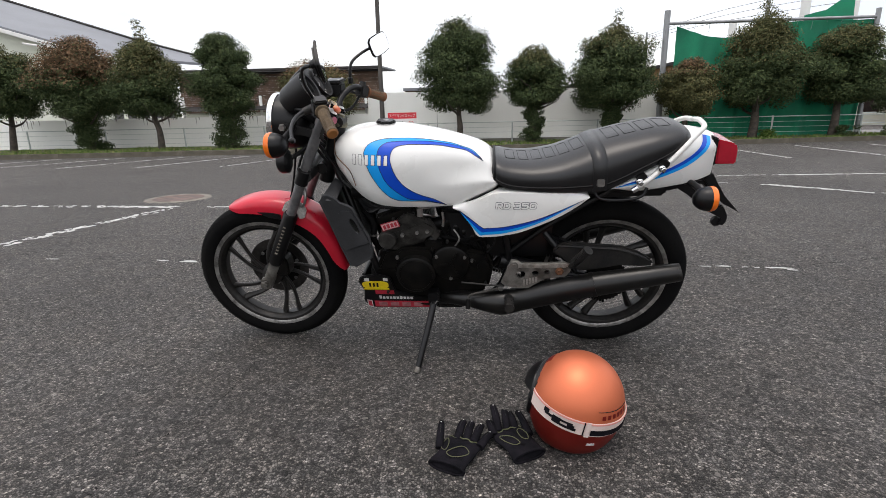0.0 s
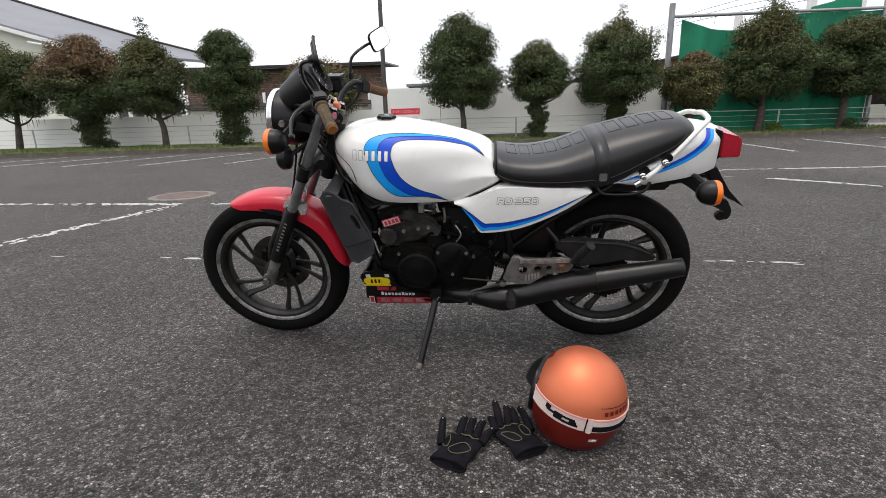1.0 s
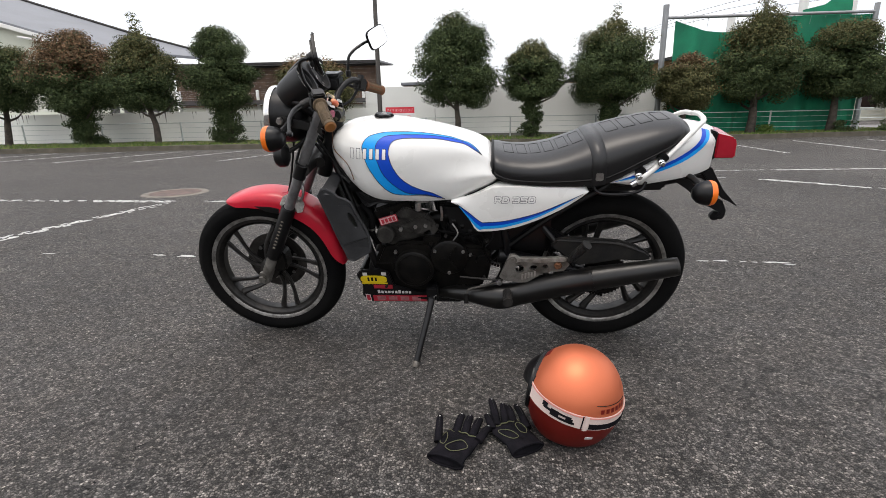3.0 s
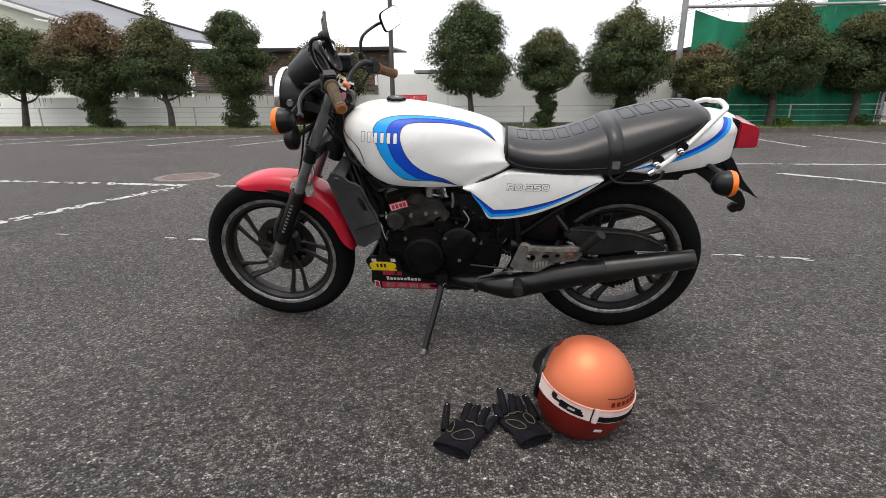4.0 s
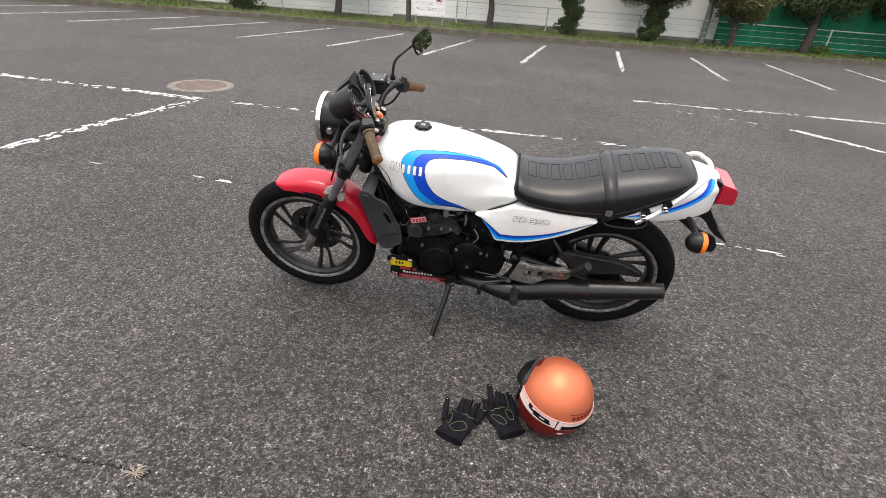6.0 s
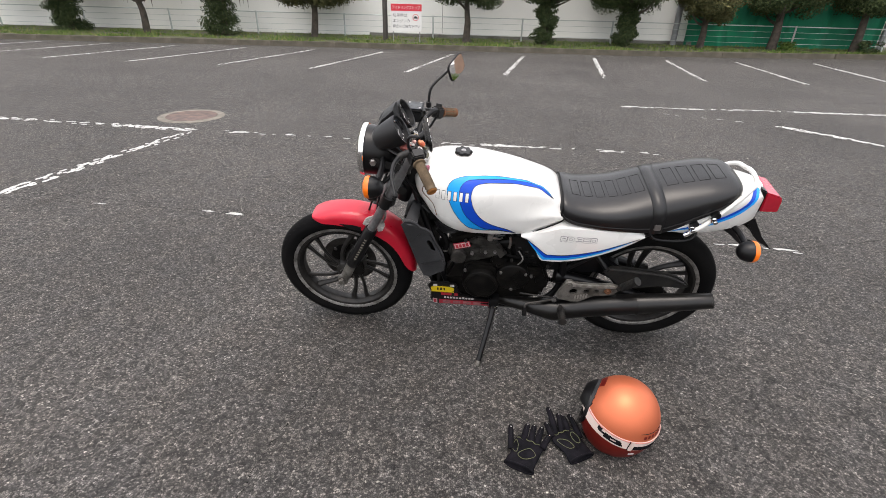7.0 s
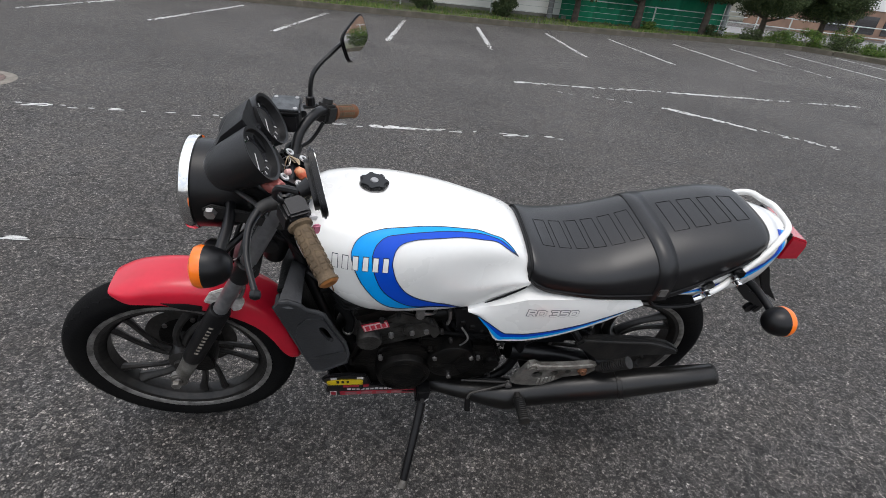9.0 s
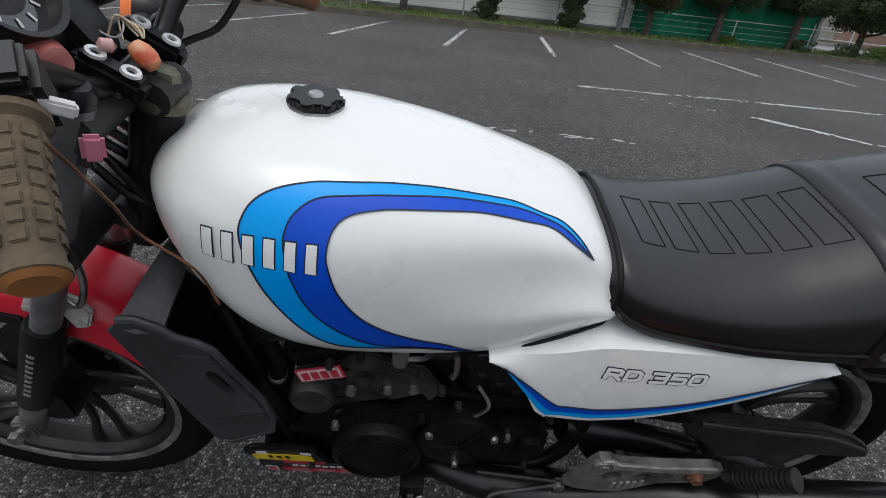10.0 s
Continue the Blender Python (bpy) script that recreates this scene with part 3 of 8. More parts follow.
while streak_x < -4:
    w, h = streak_rng.uniform(0.012, 0.045), streak_rng.uniform(0.10, 0.45)
    bm = prism([(streak_x - w, 1.268), (streak_x + w, 1.268), (streak_x + w * 0.6, 1.27 - h * 0.4), (streak_x + w * 0.2, 1.27 - h), (streak_x - w * 0.3, 1.27 - h * 0.55)], 19.494, 19.501, 0)
    part("streak", bm, STAIN, wall_low, smooth=0)
    streak_x += streak_rng.choice((0.09, 0.13, 0.17, 0.24, 1.1))
for x in (-0.9, 2.9, 6.0):
    part("joint", box(x - 0.008, x + 0.008, 19.434, 19.442, 0.3, 2.02, 0), WALL_BASE, wall_high, smooth=0)

fence = empty("fence", pose(0, 18.75, 0.1))
tagged(fence, "low pale steel post and rail fence in the planted strip", "fence", kind="thing")
for x in np.arange(-26.0, 15.2, 3.1):
    part("post", tube([(x, 0, 0), (x, 0, 0.79)], 0.028, 8), FENCE, fence)
for z in (0.76, 0.58, 0.40, 0.22):
    part("rail", tube([(-28, -0.03, z), (15.1, -0.03, z)], 0.016 if z > 0.7 else 0.006, 6), FENCE, fence)

pole = part("lamp_pole", tube([(-2.72, 17.7, 0.1), (-2.72, 17.7, 7.5)], [0.085, 0.06], 14), mat("brown_painted_pole", (0.07, 0.062, 0.055), 0.5, var=0.15, scale=4))
tagged(pole, "tall dark brown steel lamp pole in the planted strip", "pole")


def text_mesh(body, size, m, extrude=0.0, offset=0.0):
    """Letters as a bmesh, left edge at the origin, in the plane that m gives."""
    cu = bpy.data.curves.new("letters", "FONT")
    cu.body, cu.size, cu.extrude, cu.offset = body, size, extrude, offset
    ob = bpy.data.objects.new("letters", cu)
    scene.collection.objects.link(ob)
    bpy.context.view_layer.update()
    me = ob.evaluated_get(bpy.context.evaluated_depsgraph_get()).to_mesh()
    bm = bmesh.new()
    bm.from_mesh(me)
    bpy.data.objects.remove(ob)
    bpy.data.curves.remove(cu)
    bmesh.ops.transform(bm, matrix=m, verts=bm.verts)
    return bm


def fit_text(body, x0, x1, z0, z1, y, offset=0.0):
    """Letters facing -y that fill the rectangle."""
    bm = text_mesh(body, 1.0, Matrix.Identity(4), offset=offset)
    xs, ys = [v.co.x for v in bm.verts], [v.co.y for v in bm.verts]
    if not xs:
        return bm
    sx, sz = (x1 - x0) / max(1e-6, max(xs) - min(xs)), (z1 - z0) / max(1e-6, max(ys) - min(ys))
    mx, my = min(xs), min(ys)
    for v in bm.verts:
        v.co = Vector((x0 + (v.co.x - mx) * sx, y, z0 + (v.co.y - my) * sz))
    return bm


sign = empty("sign", pose(-2.47, 17.3, 0.44))
tagged(sign, "white notice board with a red heading on the fence", "sign")
SIGN_WHITE = mat("sign_board_white", (0.74, 0.74, 0.72), 0.5, var=0.03)
SIGN_RED = mat("sign_red", (0.62, 0.02, 0.04), 0.5, var=0.05)
SIGN_INK = mat("sign_ink", (0.03, 0.03, 0.035), 0.6, var=0.05)
part("board", box(0, 0.98, 0, 0.02, 0, 0.80, 0.004), SIGN_WHITE, sign)
part("heading", box(0.0, 0.98, -0.004, -0.001, 0.60, 0.80, 0), SIGN_RED, sign, smooth=0)
part("heading_text", fit_text("アイドリングストップ", 0.05, 0.93, 0.645, 0.755, -0.007), SIGN_WHITE, sign, "white lettering", smooth=0)
for k, (words, x1) in enumerate((("駐車時は", 0.52), ("エンジンの", 0.60), ("停止にご協力下さい", 0.93))):
    part("notice_text", fit_text(words, 0.06, x1, 0.43 - 0.16 * k, 0.53 - 0.16 * k, -0.005), SIGN_INK, sign, smooth=0)
part("pictogram_ring", lathe([(0.10, -0.001), (0.10, -0.005), (0.085, -0.005), (0.085, -0.001)], "Y", 28, (0.79, 0, 0.42)), SIGN_RED, sign)
part("pictogram_car", prism([(0.72, 0.39), (0.86, 0.39), (0.86, 0.42), (0.83, 0.43), (0.81, 0.46), (0.76, 0.46), (0.74, 0.43), (0.72, 0.42)], -0.005, -0.001, 0), SIGN_INK, sign, smooth=0)
for x in (0.06, 0.92):
    part("leg", tube([(x, 0.03, -0.34), (x, 0.03, 0.75)], 0.018, 8), GALV, sign)


# ---- trees ----
def leaves(parent, name, clumps, weights, count, leaf, rng, top_leaf=None, top_z=0.0, blend=0.3, s0=0.024, s1=0.046):
    """Many small bent leaves on the skins of the clumps (x, y, z, radius), in one mesh; new leaves above top_z."""
    C = clumps[rng.choice(len(clumps), count, p=weights)]
    d = rng.normal(size=(count, 3))
    d /= np.linalg.norm(d, axis=1)[:, None]
    pos = C[:, :3] + d * (C[:, 3] * rng.uniform(0.6, 1.12, count))[:, None] * np.array([1.25, 1.25, 0.75])
    pos[:, 2] = np.maximum(pos[:, 2], 0.02)
    nor = d + rng.normal(scale=0.55, size=(count, 3)) + np.array([0, 0, 0.7])
    nor /= np.linalg.norm(nor, axis=1)[:, None]
    u = np.cross(nor, rng.normal(size=(count, 3)))
    u /= np.linalg.norm(u, axis=1)[:, None]
    v = np.cross(nor, u)
    size = rng.uniform(s0, s1, count)[:, None]
    quad = np.stack([pos - u * size, pos - v * size * 0.5, pos + u * size - nor * size * 0.3, pos + v * size * 0.5], axis=1).reshape(-1, 3)
    me = bpy.data.meshes.new(name)
    me.from_pydata(quad.tolist(), [], np.arange(count * 4).reshape(-1, 4).tolist())
    me.materials.append(leaf)
    if top_leaf is not None:
        me.materials.append(top_leaf)
        chance = np.clip((pos[:, 2] - top_z) / blend + 0.5, 0, 0.92)
        me.polygons.foreach_set("material_index", (rng.uniform(0, 1, count) < chance).astype(np.int32))
    ob = new(name, me)
    ob.parent = parent
    return ob


def tree(x, y, width, z_low, z_top, leaf, seed, sleeve=0.0, lean=0.0, count=21000, top_leaf=None, top_from=0.75, base_z=0.12, label="clipped dark evergreen tree with a dense rounded crown", tip=0.0, trunk_r=0.10):
    rng = np.random.default_rng(seed)
    rr = random.Random(seed)
    t = empty("tree", pose(x, y, base_z))
    tagged(t, label, "tree", "row of clipped evergreen trees")
    base, h = z_low - 0.12, z_top - z_low
    mid = base + h * 0.45
    trunk = tube([(0, 0, -0.05), (0.04 + lean * 0.3, 0.02, base * 0.6), (lean, 0, base + 0.2), (lean, 0.03, base + h * 0.75)], [trunk_r * 1.3, trunk_r, trunk_r * 0.8, 0.03], 10)
    limbs = [trunk]
    for k in range(9):
        a = k * 2.4 + rr.uniform(0, 0.8)
        z0 = base + h * rr.uniform(-0.08, 0.35)
        rad = width * rr.uniform(0.28, 0.42)
        limbs.append(tube([(lean, 0, z0), (lean + math.cos(a) * rad * 0.5, math.sin(a) * rad * 0.5, z0 + h * 0.06), (lean + math.cos(a) * rad, math.sin(a) * rad, z0 + h * rr.uniform(0.1, 0.3))], [trunk_r * 0.5, trunk_r * 0.3, 0.012], 6, 4))
    part("trunk", merge(*limbs), BARK, t)
    clumps = []
    n_cl = int(95 * max(0.5, width / 2.8))
    for _ in range(n_cl):
        u = rng.uniform(-0.85, 1)
        a = rng.uniform(0, 2 * math.pi)
        taper = 1.0 if u < 0 else (1 - 0.30 * u)
        rad = math.sqrt(max(0.0, 1 - u * u)) * taper * width / 2 * rng.uniform(0.62, 0.92)
        zc = mid + (u * h * 0.52 if u > 0 else u * h * 0.42)
        clumps.append((lean + rad * math.cos(a), rad * math.sin(a), zc, width * rng.uniform(0.08, 0.15)))
    for _ in range(int(n_cl * 0.35)):
        a, rad = rng.uniform(0, 6.28), width * 0.32 * math.sqrt(rng.uniform(0, 1))
        clumps.append((lean + rad * math.cos(a), rad * math.sin(a), mid + h * rng.uniform(-0.36, 0.36), width * 0.14))
    if tip:
        for k in range(5):
            clumps.append((lean + rng.uniform(-0.1, 0.1), rng.uniform(-0.1, 0.1), base + h * (0.93 + 0.05 * k) + tip * k / 5, 0.24 - 0.025 * k))
    weights = np.array([c[3] ** 2 for c in clumps])
    weights /= weights.sum()
    C0 = np.array(clumps)
    leaves(t, "crown", C0, weights, int(count * 1.9), leaf, rng, top_leaf, base + h * top_from, h * 0.30)
    core = C0.copy()
    core[:, :2] = (core[:, :2] - [lean, 0]) * 0.72 + [lean, 0]
    core[:, 2] = mid + (core[:, 2] - mid) * 0.78
    leaves(t, "inner_leaves", core, weights, int(count * 0.22), leaf, rng, top_leaf, base + h * top_from, h * 0.30, 0.06, 0.10)
    if sleeve:
        S = []
        for k in range(40):
            a = rng.uniform(0, 6.28)
            u = k / 40
            rad = sleeve * (0.85 - 0.35 * u) * rng.uniform(0.2, 1.0)
            S.append((lean * 0.5 + rad * math.cos(a), rad * math.sin(a), 0.12 + (base + 0.15) * u, sleeve * 0.36))
        leaves(t, "trunk_leaves", np.array(S), np.full(40, 1 / 40), int(count * 0.42), leaf, rng)
    return t


tree(-16.6, 17.9, 2.7, 1.25, 3.85, LEAF, 1, lean=0.2, top_leaf=LEAF_MID)
tree(-13.5, 17.8, 2.9, 1.20, 4.0, LEAF, 2, sleeve=0.62, label="clipped evergreen tree with bronze new leaves and a leafy trunk", count=25000, top_leaf=LEAF_BROWN, top_from=0.50)
tree(-10.75, 17.6, 2.5, 1.22, 3.7, LEAF, 3, tip=0.45, lean=-0.1, top_leaf=LEAF_MID, top_from=0.55)
tree(-8.2, 17.8, 2.3, 1.25, 3.95, LEAF, 4, sleeve=0.62)
tree(-5.2, 18.0, 2.9, 1.15, 3.0, LEAF_MID, 5, lean=0.1, top_leaf=LEAF_BROWN, top_from=0.8)
tree(-0.05, 17.6, 2.75, 1.10, 4.15, LEAF, 6, count=24000, top_leaf=LEAF_MID, top_from=0.95)
tree(2.5, 17.5, 2.1, 1.35, 3.15, LEAF, 7, sleeve=0.42, label="smaller clipped evergreen tree with a leafy trunk", top_leaf=LEAF_MID, count=17000)
tree(5.2, 17.8, 3.0, 1.18, 3.75, LEAF, 8, sleeve=0.44, tip=0.25, count=25000, top_leaf=LEAF_MID, top_from=0.8)
tree(7.85, 18.2, 2.1, 0.90, 2.75, LEAF_MID, 9, label="small evergreen tree with bronze leaves before the net", count=15000, top_leaf=LEAF_BROWN, top_from=0.85)
tree(10.35, 18.4, 2.75, 1.10, 4.1, LEAF, 10, trunk_r=0.13, tip=0.2, count=25000, top_leaf=LEAF_MID, top_from=0.6)
tree(13.1, 18.4, 2.7, 1.20, 3.75, LEAF, 12, trunk_r=0.12, count=24000, top_leaf=LEAF_MID, top_from=0.75)
tree(16.3, 19.2, 2.6, 0.85, 3.2, LEAF, 13, trunk_r=0.12)
tree(18.9, 19.0, 2.8, 0.95, 3.4, LEAF, 14, trunk_r=0.12)


def shrub(x, y, w, h, seed, leaf):
    """A low leafy shrub: a few stems and a loose mound of leaves."""
    rng = np.random.default_rng(seed)
    t = empty("shrub", pose(x, y, 0.12))
    tagged(t, "low leafy green shrub at the end of the planted strip", "shrub", "low shrubs")
    stems = [tube([(0, 0, -0.03), (w * 0.2 * math.cos(k * 2.1), w * 0.2 * math.sin(k * 2.1), h * 0.5), (w * 0.33 * math.cos(k * 2.1), w * 0.33 * math.sin(k * 2.1), h * 0.8)], 0.008, 5, 3) for k in range(3)]
    part("stems", merge(*stems), BARK, t)
    C = [(w * 0.4 * math.sqrt(rng.uniform(0, 1)) * math.cos(a), w * 0.4 * math.sqrt(rng.uniform(0, 1)) * math.sin(a), h * rng.uniform(0.15, 0.75), w * 0.16) for a in rng.uniform(0, 6.28, 18)]
    leaves(t, "foliage", np.array(C), np.full(18, 1 / 18), int(1500 * w), leaf, rng, s0=0.02, s1=0.045)


LEAF_BRIGHT = leaf_mat("bright_weed_leaves", (0.035, 0.07, 0.012), (0.07, 0.13, 0.025), (0.15, 0.19, 0.05))
for k, (x, y, w, h) in enumerate(((15.2, 18.3, 0.9, 0.5), (16.4, 18.2, 1.1, 0.55), (17.5, 17.9, 1.2, 0.7), (18.3, 17.2, 1.1, 0.6), (18.9, 16.4, 1.0, 0.6), (19.5, 15.3, 1.1, 0.7), (20.1, 14.2, 1.1, 0.6), (20.7, 13.2, 1.2, 0.7), (19.2, 18.0, 1.3, 1.0), (20.4, 16.6, 1.4, 1.1), (21.2, 15.0, 1.3, 0.9), (10.6, 18.0, 0.6, 0.4), (13.3, 18.0, 0.7, 0.5))):
    shrub(x, y, w, h, 300 + k, LEAF_BRIGHT if k % 3 else LEAF)

# ---- green net on its frame ----
net = empty("net_screen", pose(7.3, 19.1, 0.1))
tagged(net, "tall green netting hung on a galvanised steel frame", "net")
for x, top in ((0.0, 4.42), (7.15, 4.3)):
    part("post", tube([(x, 0, 0), (x, 0, top)], 0.10 if x == 0 else 0.08, 12), GALV, net)
part("top_bar", tube([(0.0, 0, 4.0), (7.2, 0, 4.03)], 0.055, 10), GALV, net)
bm = bmesh.new()
cols, rows_n = 70, 26
grid = []
for i in range(cols + 1):
    u = i / cols
    top = 3.92 - 0.42 * math.sin(math.pi * min(1, u * 1.9)) * (u < 0.53) + (0.05 if u >= 0.53 else 0)
    col = []
    for j in range(rows_n + 1):
        v = j / rows_n
        z = 0.06 + (top - 0.06) * v
        fold = 0.10 * math.sin(u * 34 + 2.2 * v) + 0.06 * math.sin(u * 71 - 3 * v) + 0.05 * noise.noise(Vector((u * 9, v * 6, 0)))
        col.append(bm.verts.new((0.42 + 6.7 * u + (1 - v) * 0.15 * math.sin(9 * u), 0.12 + fold * (0.35 + 0.65 * (1 - v)), z)))
    grid.append(col)
for i in range(cols):
    for j in range(rows_n):
        bm.faces.new((grid[i][j], grid[i + 1][j], grid[i + 1][j + 1], grid[i][j + 1]))
part("netting", bm, NET, net, smooth=180)
for k in range(14):
    x = 0.5 + 6.5 * k / 13
    part("tie", tube([(x, 0.05, 3.62 + 0.3 * abs(math.cos(k * 0.9))), (x, 0.0, 4.02)], 0.006, 5), GALV, net)
part("upper_netting", prism([(0, 0), (2.15, 0), (2.0, 2.1), (1.55, 1.75), (0.9, 1.3), (0.0, 1.1)], 0, 0.03, 0, m=pose(7.75, 4.9, 3.9)), NET, net, smooth=0)
for x, y, z, r in ((16.28, 26.0, 9.0, 0.20), (18.45, 26.0, 9.0, 0.24), (13.02, 26.0, 5.2, 0.17)):
    tagged(part("post", tube([(x, y, 0), (x, y, z)], r, 16), SIGN_WHITE), "white round post behind the net", "post", "white posts")
for x, y, z, r in ((16.78, 30.0, 9.0, 0.12), (13.8, 40.0, 7.05, 0.09)):
    tagged(part("utility_pole", tube([(x, y, 0), (x, y, z)], [r, r * 0.8], 12), GALV), "grey concrete utility pole in the distance", "pole")
for k in range(3):
    tagged(part("overhead_wire", tube([(13.8, 40, 6.6 + k * 0.12), (16.78, 30.0, 6.3 + k * 0.35), (34, 26, 7.6 + k * 0.5)], 0.012, 4), BLACK), "thin black overhead wire between poles", "cable")

# ---- buildings beyond the wall ----
barn = empty("timber_barn", pose(-9.6, 30, 0))
tagged(barn, "long weathered brown timber barn with a flat grey roof edge", "building")
for k in range(21):
    z0 = 1.70 + 0.105 * k
    part("board", box(-7.2, 4.95, -0.02 * (k % 2), 0.05, z0, z0 + 0.10, 0.004), WOOD, barn, smooth=0)
part("wall", box(-7.2, 4.95, 0.08, 0.3, 0.0, 1.70, 0), PLASTER, barn, smooth=0)
# a dark strip that paints the shade under the eave
part("eave_shade_strip", box(-7.3, 5.1, -0.3, -0.04, 3.84, 3.93, 0.01), DARK, barn, smooth=0)
part("roof", prism([(-1.1, 3.93), (5.0, 4.3), (5.0, 4.4), (-1.1, 4.02)], -7.8, 5.12, 0.01, axis="X"), ROOF, barn, smooth=0)
part("roof_edge", box(-7.8, 5.12, -1.16, -1.08, 3.90, 4.03, 0.01), DARK, barn, smooth=0)
part("verge_board", prism([(4.88, 3.95), (5.0, 3.95), (5.25, 2.2), (5.12, 2.2)], -1.0, -0.9, 0), DARK, barn, smooth=0)
for x in np.arange(-6.8, 5.6, 1.55):
    part("post", box(x - 0.07, x + 0.07, -0.62, -0.5, 0, 2.6, 0.01), WALL, barn, smooth=0)
part("lean_to_roof", prism([(-1.9, 1.75), (-0.5, 2.0), (-0.5, 2.05), (-1.9, 1.80)], -7.2, 5.3, 0, axis="X"), DARK, barn, smooth=0)

shed = empty("timber_shed", pose(9.2, 27, 0))
tagged(shed, "pale timber shed with a dark roof edge", "building")
part("wall", prism([(-5.0, 0), (3.2, 0), (3.2, 3.78), (-5.0, 2.18)], 0, 0.2, 0.01), PALE_WOOD, shed, smooth=0)
for k in range(12):
    part("board", box(max(-5.0, -5.0 + (k * 0.14 - 0.06) * 5.1), 3.2, -0.03, 0, 2.0 + k * 0.14, 2.125 + k * 0.14, 0.004), PALE_WOOD, shed, smooth=0)
part("roof", prism([(-5.4, 2.12), (3.5, 3.85), (3.5, 4.0), (-5.4, 2.25)], -0.6, 4.0, 0.01), DARK, shed, smooth=0)

far_shed = empty("far_shed", pose(-2.2, 31, 0))
tagged(far_shed, "low dark brown shed behind the high wall", "building")
part("wall", box(-1.2, 2.6, 0, 0.2, 0, 2.75, 0), WOOD, far_shed, smooth=0)
part("roof", box(-1.3, 2.8, -0.4, 3.0, 2.75, 2.9, 0.01), ROOF, far_shed, smooth=0)

house = empty("gabled_house", pose(-24, 33, 0))
tagged(house, "cream rendered building with a broad grey sheet roof", "building")
part("wall", prism([(-16, 0), (5.2, 0), (5.2, 4.6), (0.5, 5.6), (-6, 7.6), (-16, 10.5)], 0.0, 0.25, 0), PLASTER, house, smooth=0)
roof_bm = bmesh.new()
corners = [(-16, -0.5, 10.4), (0.9, -0.5, 5.35), (6.6, 6.0, 5.2), (-0.5, 6.0, 7.1), (-16, 6.0, 12.0)]
lo = [roof_bm.verts.new(c) for c in corners]
hi = [roof_bm.verts.new((c[0], c[1], c[2] + 0.18)) for c in corners]
roof_bm.faces.new(lo)
roof_bm.faces.new(hi)
for i in range(len(corners)):
    j = (i + 1) % len(corners)
    roof_bm.faces.new((lo[i], lo[j], hi[j], hi[i]))
bmesh.ops.recalc_face_normals(roof_bm, faces=roof_bm.faces)
part("roof", roof_bm, ROOF, house, smooth=0)
part("verge", prism([(-16, 10.2), (0.9, 5.15), (0.9, 5.4), (-16, 10.45)], -0.6, -0.5, 0.005), SIGN_WHITE, house, smooth=0)
part("ridge_line", tube([(-16, 6.0, 12.25), (-0.5, 6.0, 7.35), (6.6, 6.0, 5.42)], 0.09, 6, 1), DARK, house, smooth=0)
part("gutter", tube([(-4.0, -0.55, 6.3), (5.3, -0.55, 4.7)], 0.07, 6, 1), SIGN_WHITE, house)
for k in range(5):
    part("window", box(0.8 + k * 0.9, 1.4 + k * 0.9, -0.02, 0.0, 1.5, 2.6, 0), GAUGE, house, smooth=0)

red_house = empty("red_roofed_house", pose(33, 40, 0))
tagged(red_house, "distant house with a red sheet roof and pale walls", "house")
part("wall", box(-3.5, 7, 0, 6, 0, 3.1, 0.01), PLASTER, red_house, smooth=0)
part("roof", prism([(-0.8, 3.0), (3.0, 4.9), (6.8, 3.0)], -4.2, 7.6, 0.01, axis="X"), RED_ROOF, red_house, smooth=0)
for k in range(4):
    w = part("window", box(-2.6 + 2.3 * k, -1.4 + 2.3 * k, -0.03, 0.0, 1.0, 2.2, 0.005), GAUGE, red_house, smooth=0)
shop = empty("low_shop", pose(30.5, 31, 0))
tagged(shop, "low orange-brown building with a white board beyond the road", "building")
SHOP_WALL = mat("orange_brown_cladding", (0.30, 0.185, 0.125), 0.75, var=0.15, scale=1.2, second=(0.22, 0.135, 0.095))
part("wall", box(0, 24, 0, 6, 0, 4.2, 0.01), SHOP_WALL, shop, smooth=0)
part("sign_board", box(0.9, 5.6, -0.1, -0.02, 1.75, 2.55, 0.01), SIGN_WHITE, shop, smooth=0)
for k in range(4):
    part("window", box(1.2 + 2.4 * k, 3.0 + 2.4 * k, -0.04, -0.005, 0.3, 1.4, 0.005), GAUGE, shop, smooth=0)
part("roof", box(-0.5, 24.5, -0.6, 6.5, 4.2, 4.5, 0.02), ROOF, shop, smooth=0)
ROAD = mat("pale_worn_road", (0.20, 0.195, 0.19), 0.8, var=0.15, scale=0.8, bump=0.4, bscale=90, second=(0.15, 0.147, 0.144))
sheet("road", [(17.5, 22.0), (80, 12.0), (80, 25.0), (17.0, 29.0)], 0.006, ROAD, "pale worn road beyond the planted strip")
guard = empty("guard_rail", pose(17.5, 23.0, 0))
tagged(guard, "thin pale steel rail fence beside the far road", "rail")
for k in range(9):
    part("post", tube([(k * 1.6, -k * 0.3, 0), (k * 1.6, -k * 0.3, 0.95)], 0.03, 8), FENCE, guard)
for z in (0.92, 0.5):
    part("rail", tube([(-0.3, 0.05, z), (13.1, -2.46, z)], 0.022, 6, 1), FENCE, guard)


# ---- motorcycle: x to its tail, -y its near left side, z up; it leans on its side stand ----
BIKE = pose(0.0075, 2.13, 0.0, 12.5, 0, -2.894)
bike = empty("motorcycle", BIKE)
tagged(bike, "white and blue roadster motorcycle leaning on its side stand", "motorcycle")
FX, RX, FZ, RZ = -0.673, 0.675, 0.317, 0.318  # axles
FY = -0.021  # the front wheel's track


def group(name, label=""):
    e = empty(name, parent=bike)
    if label:
        e["label"] = label
    return e


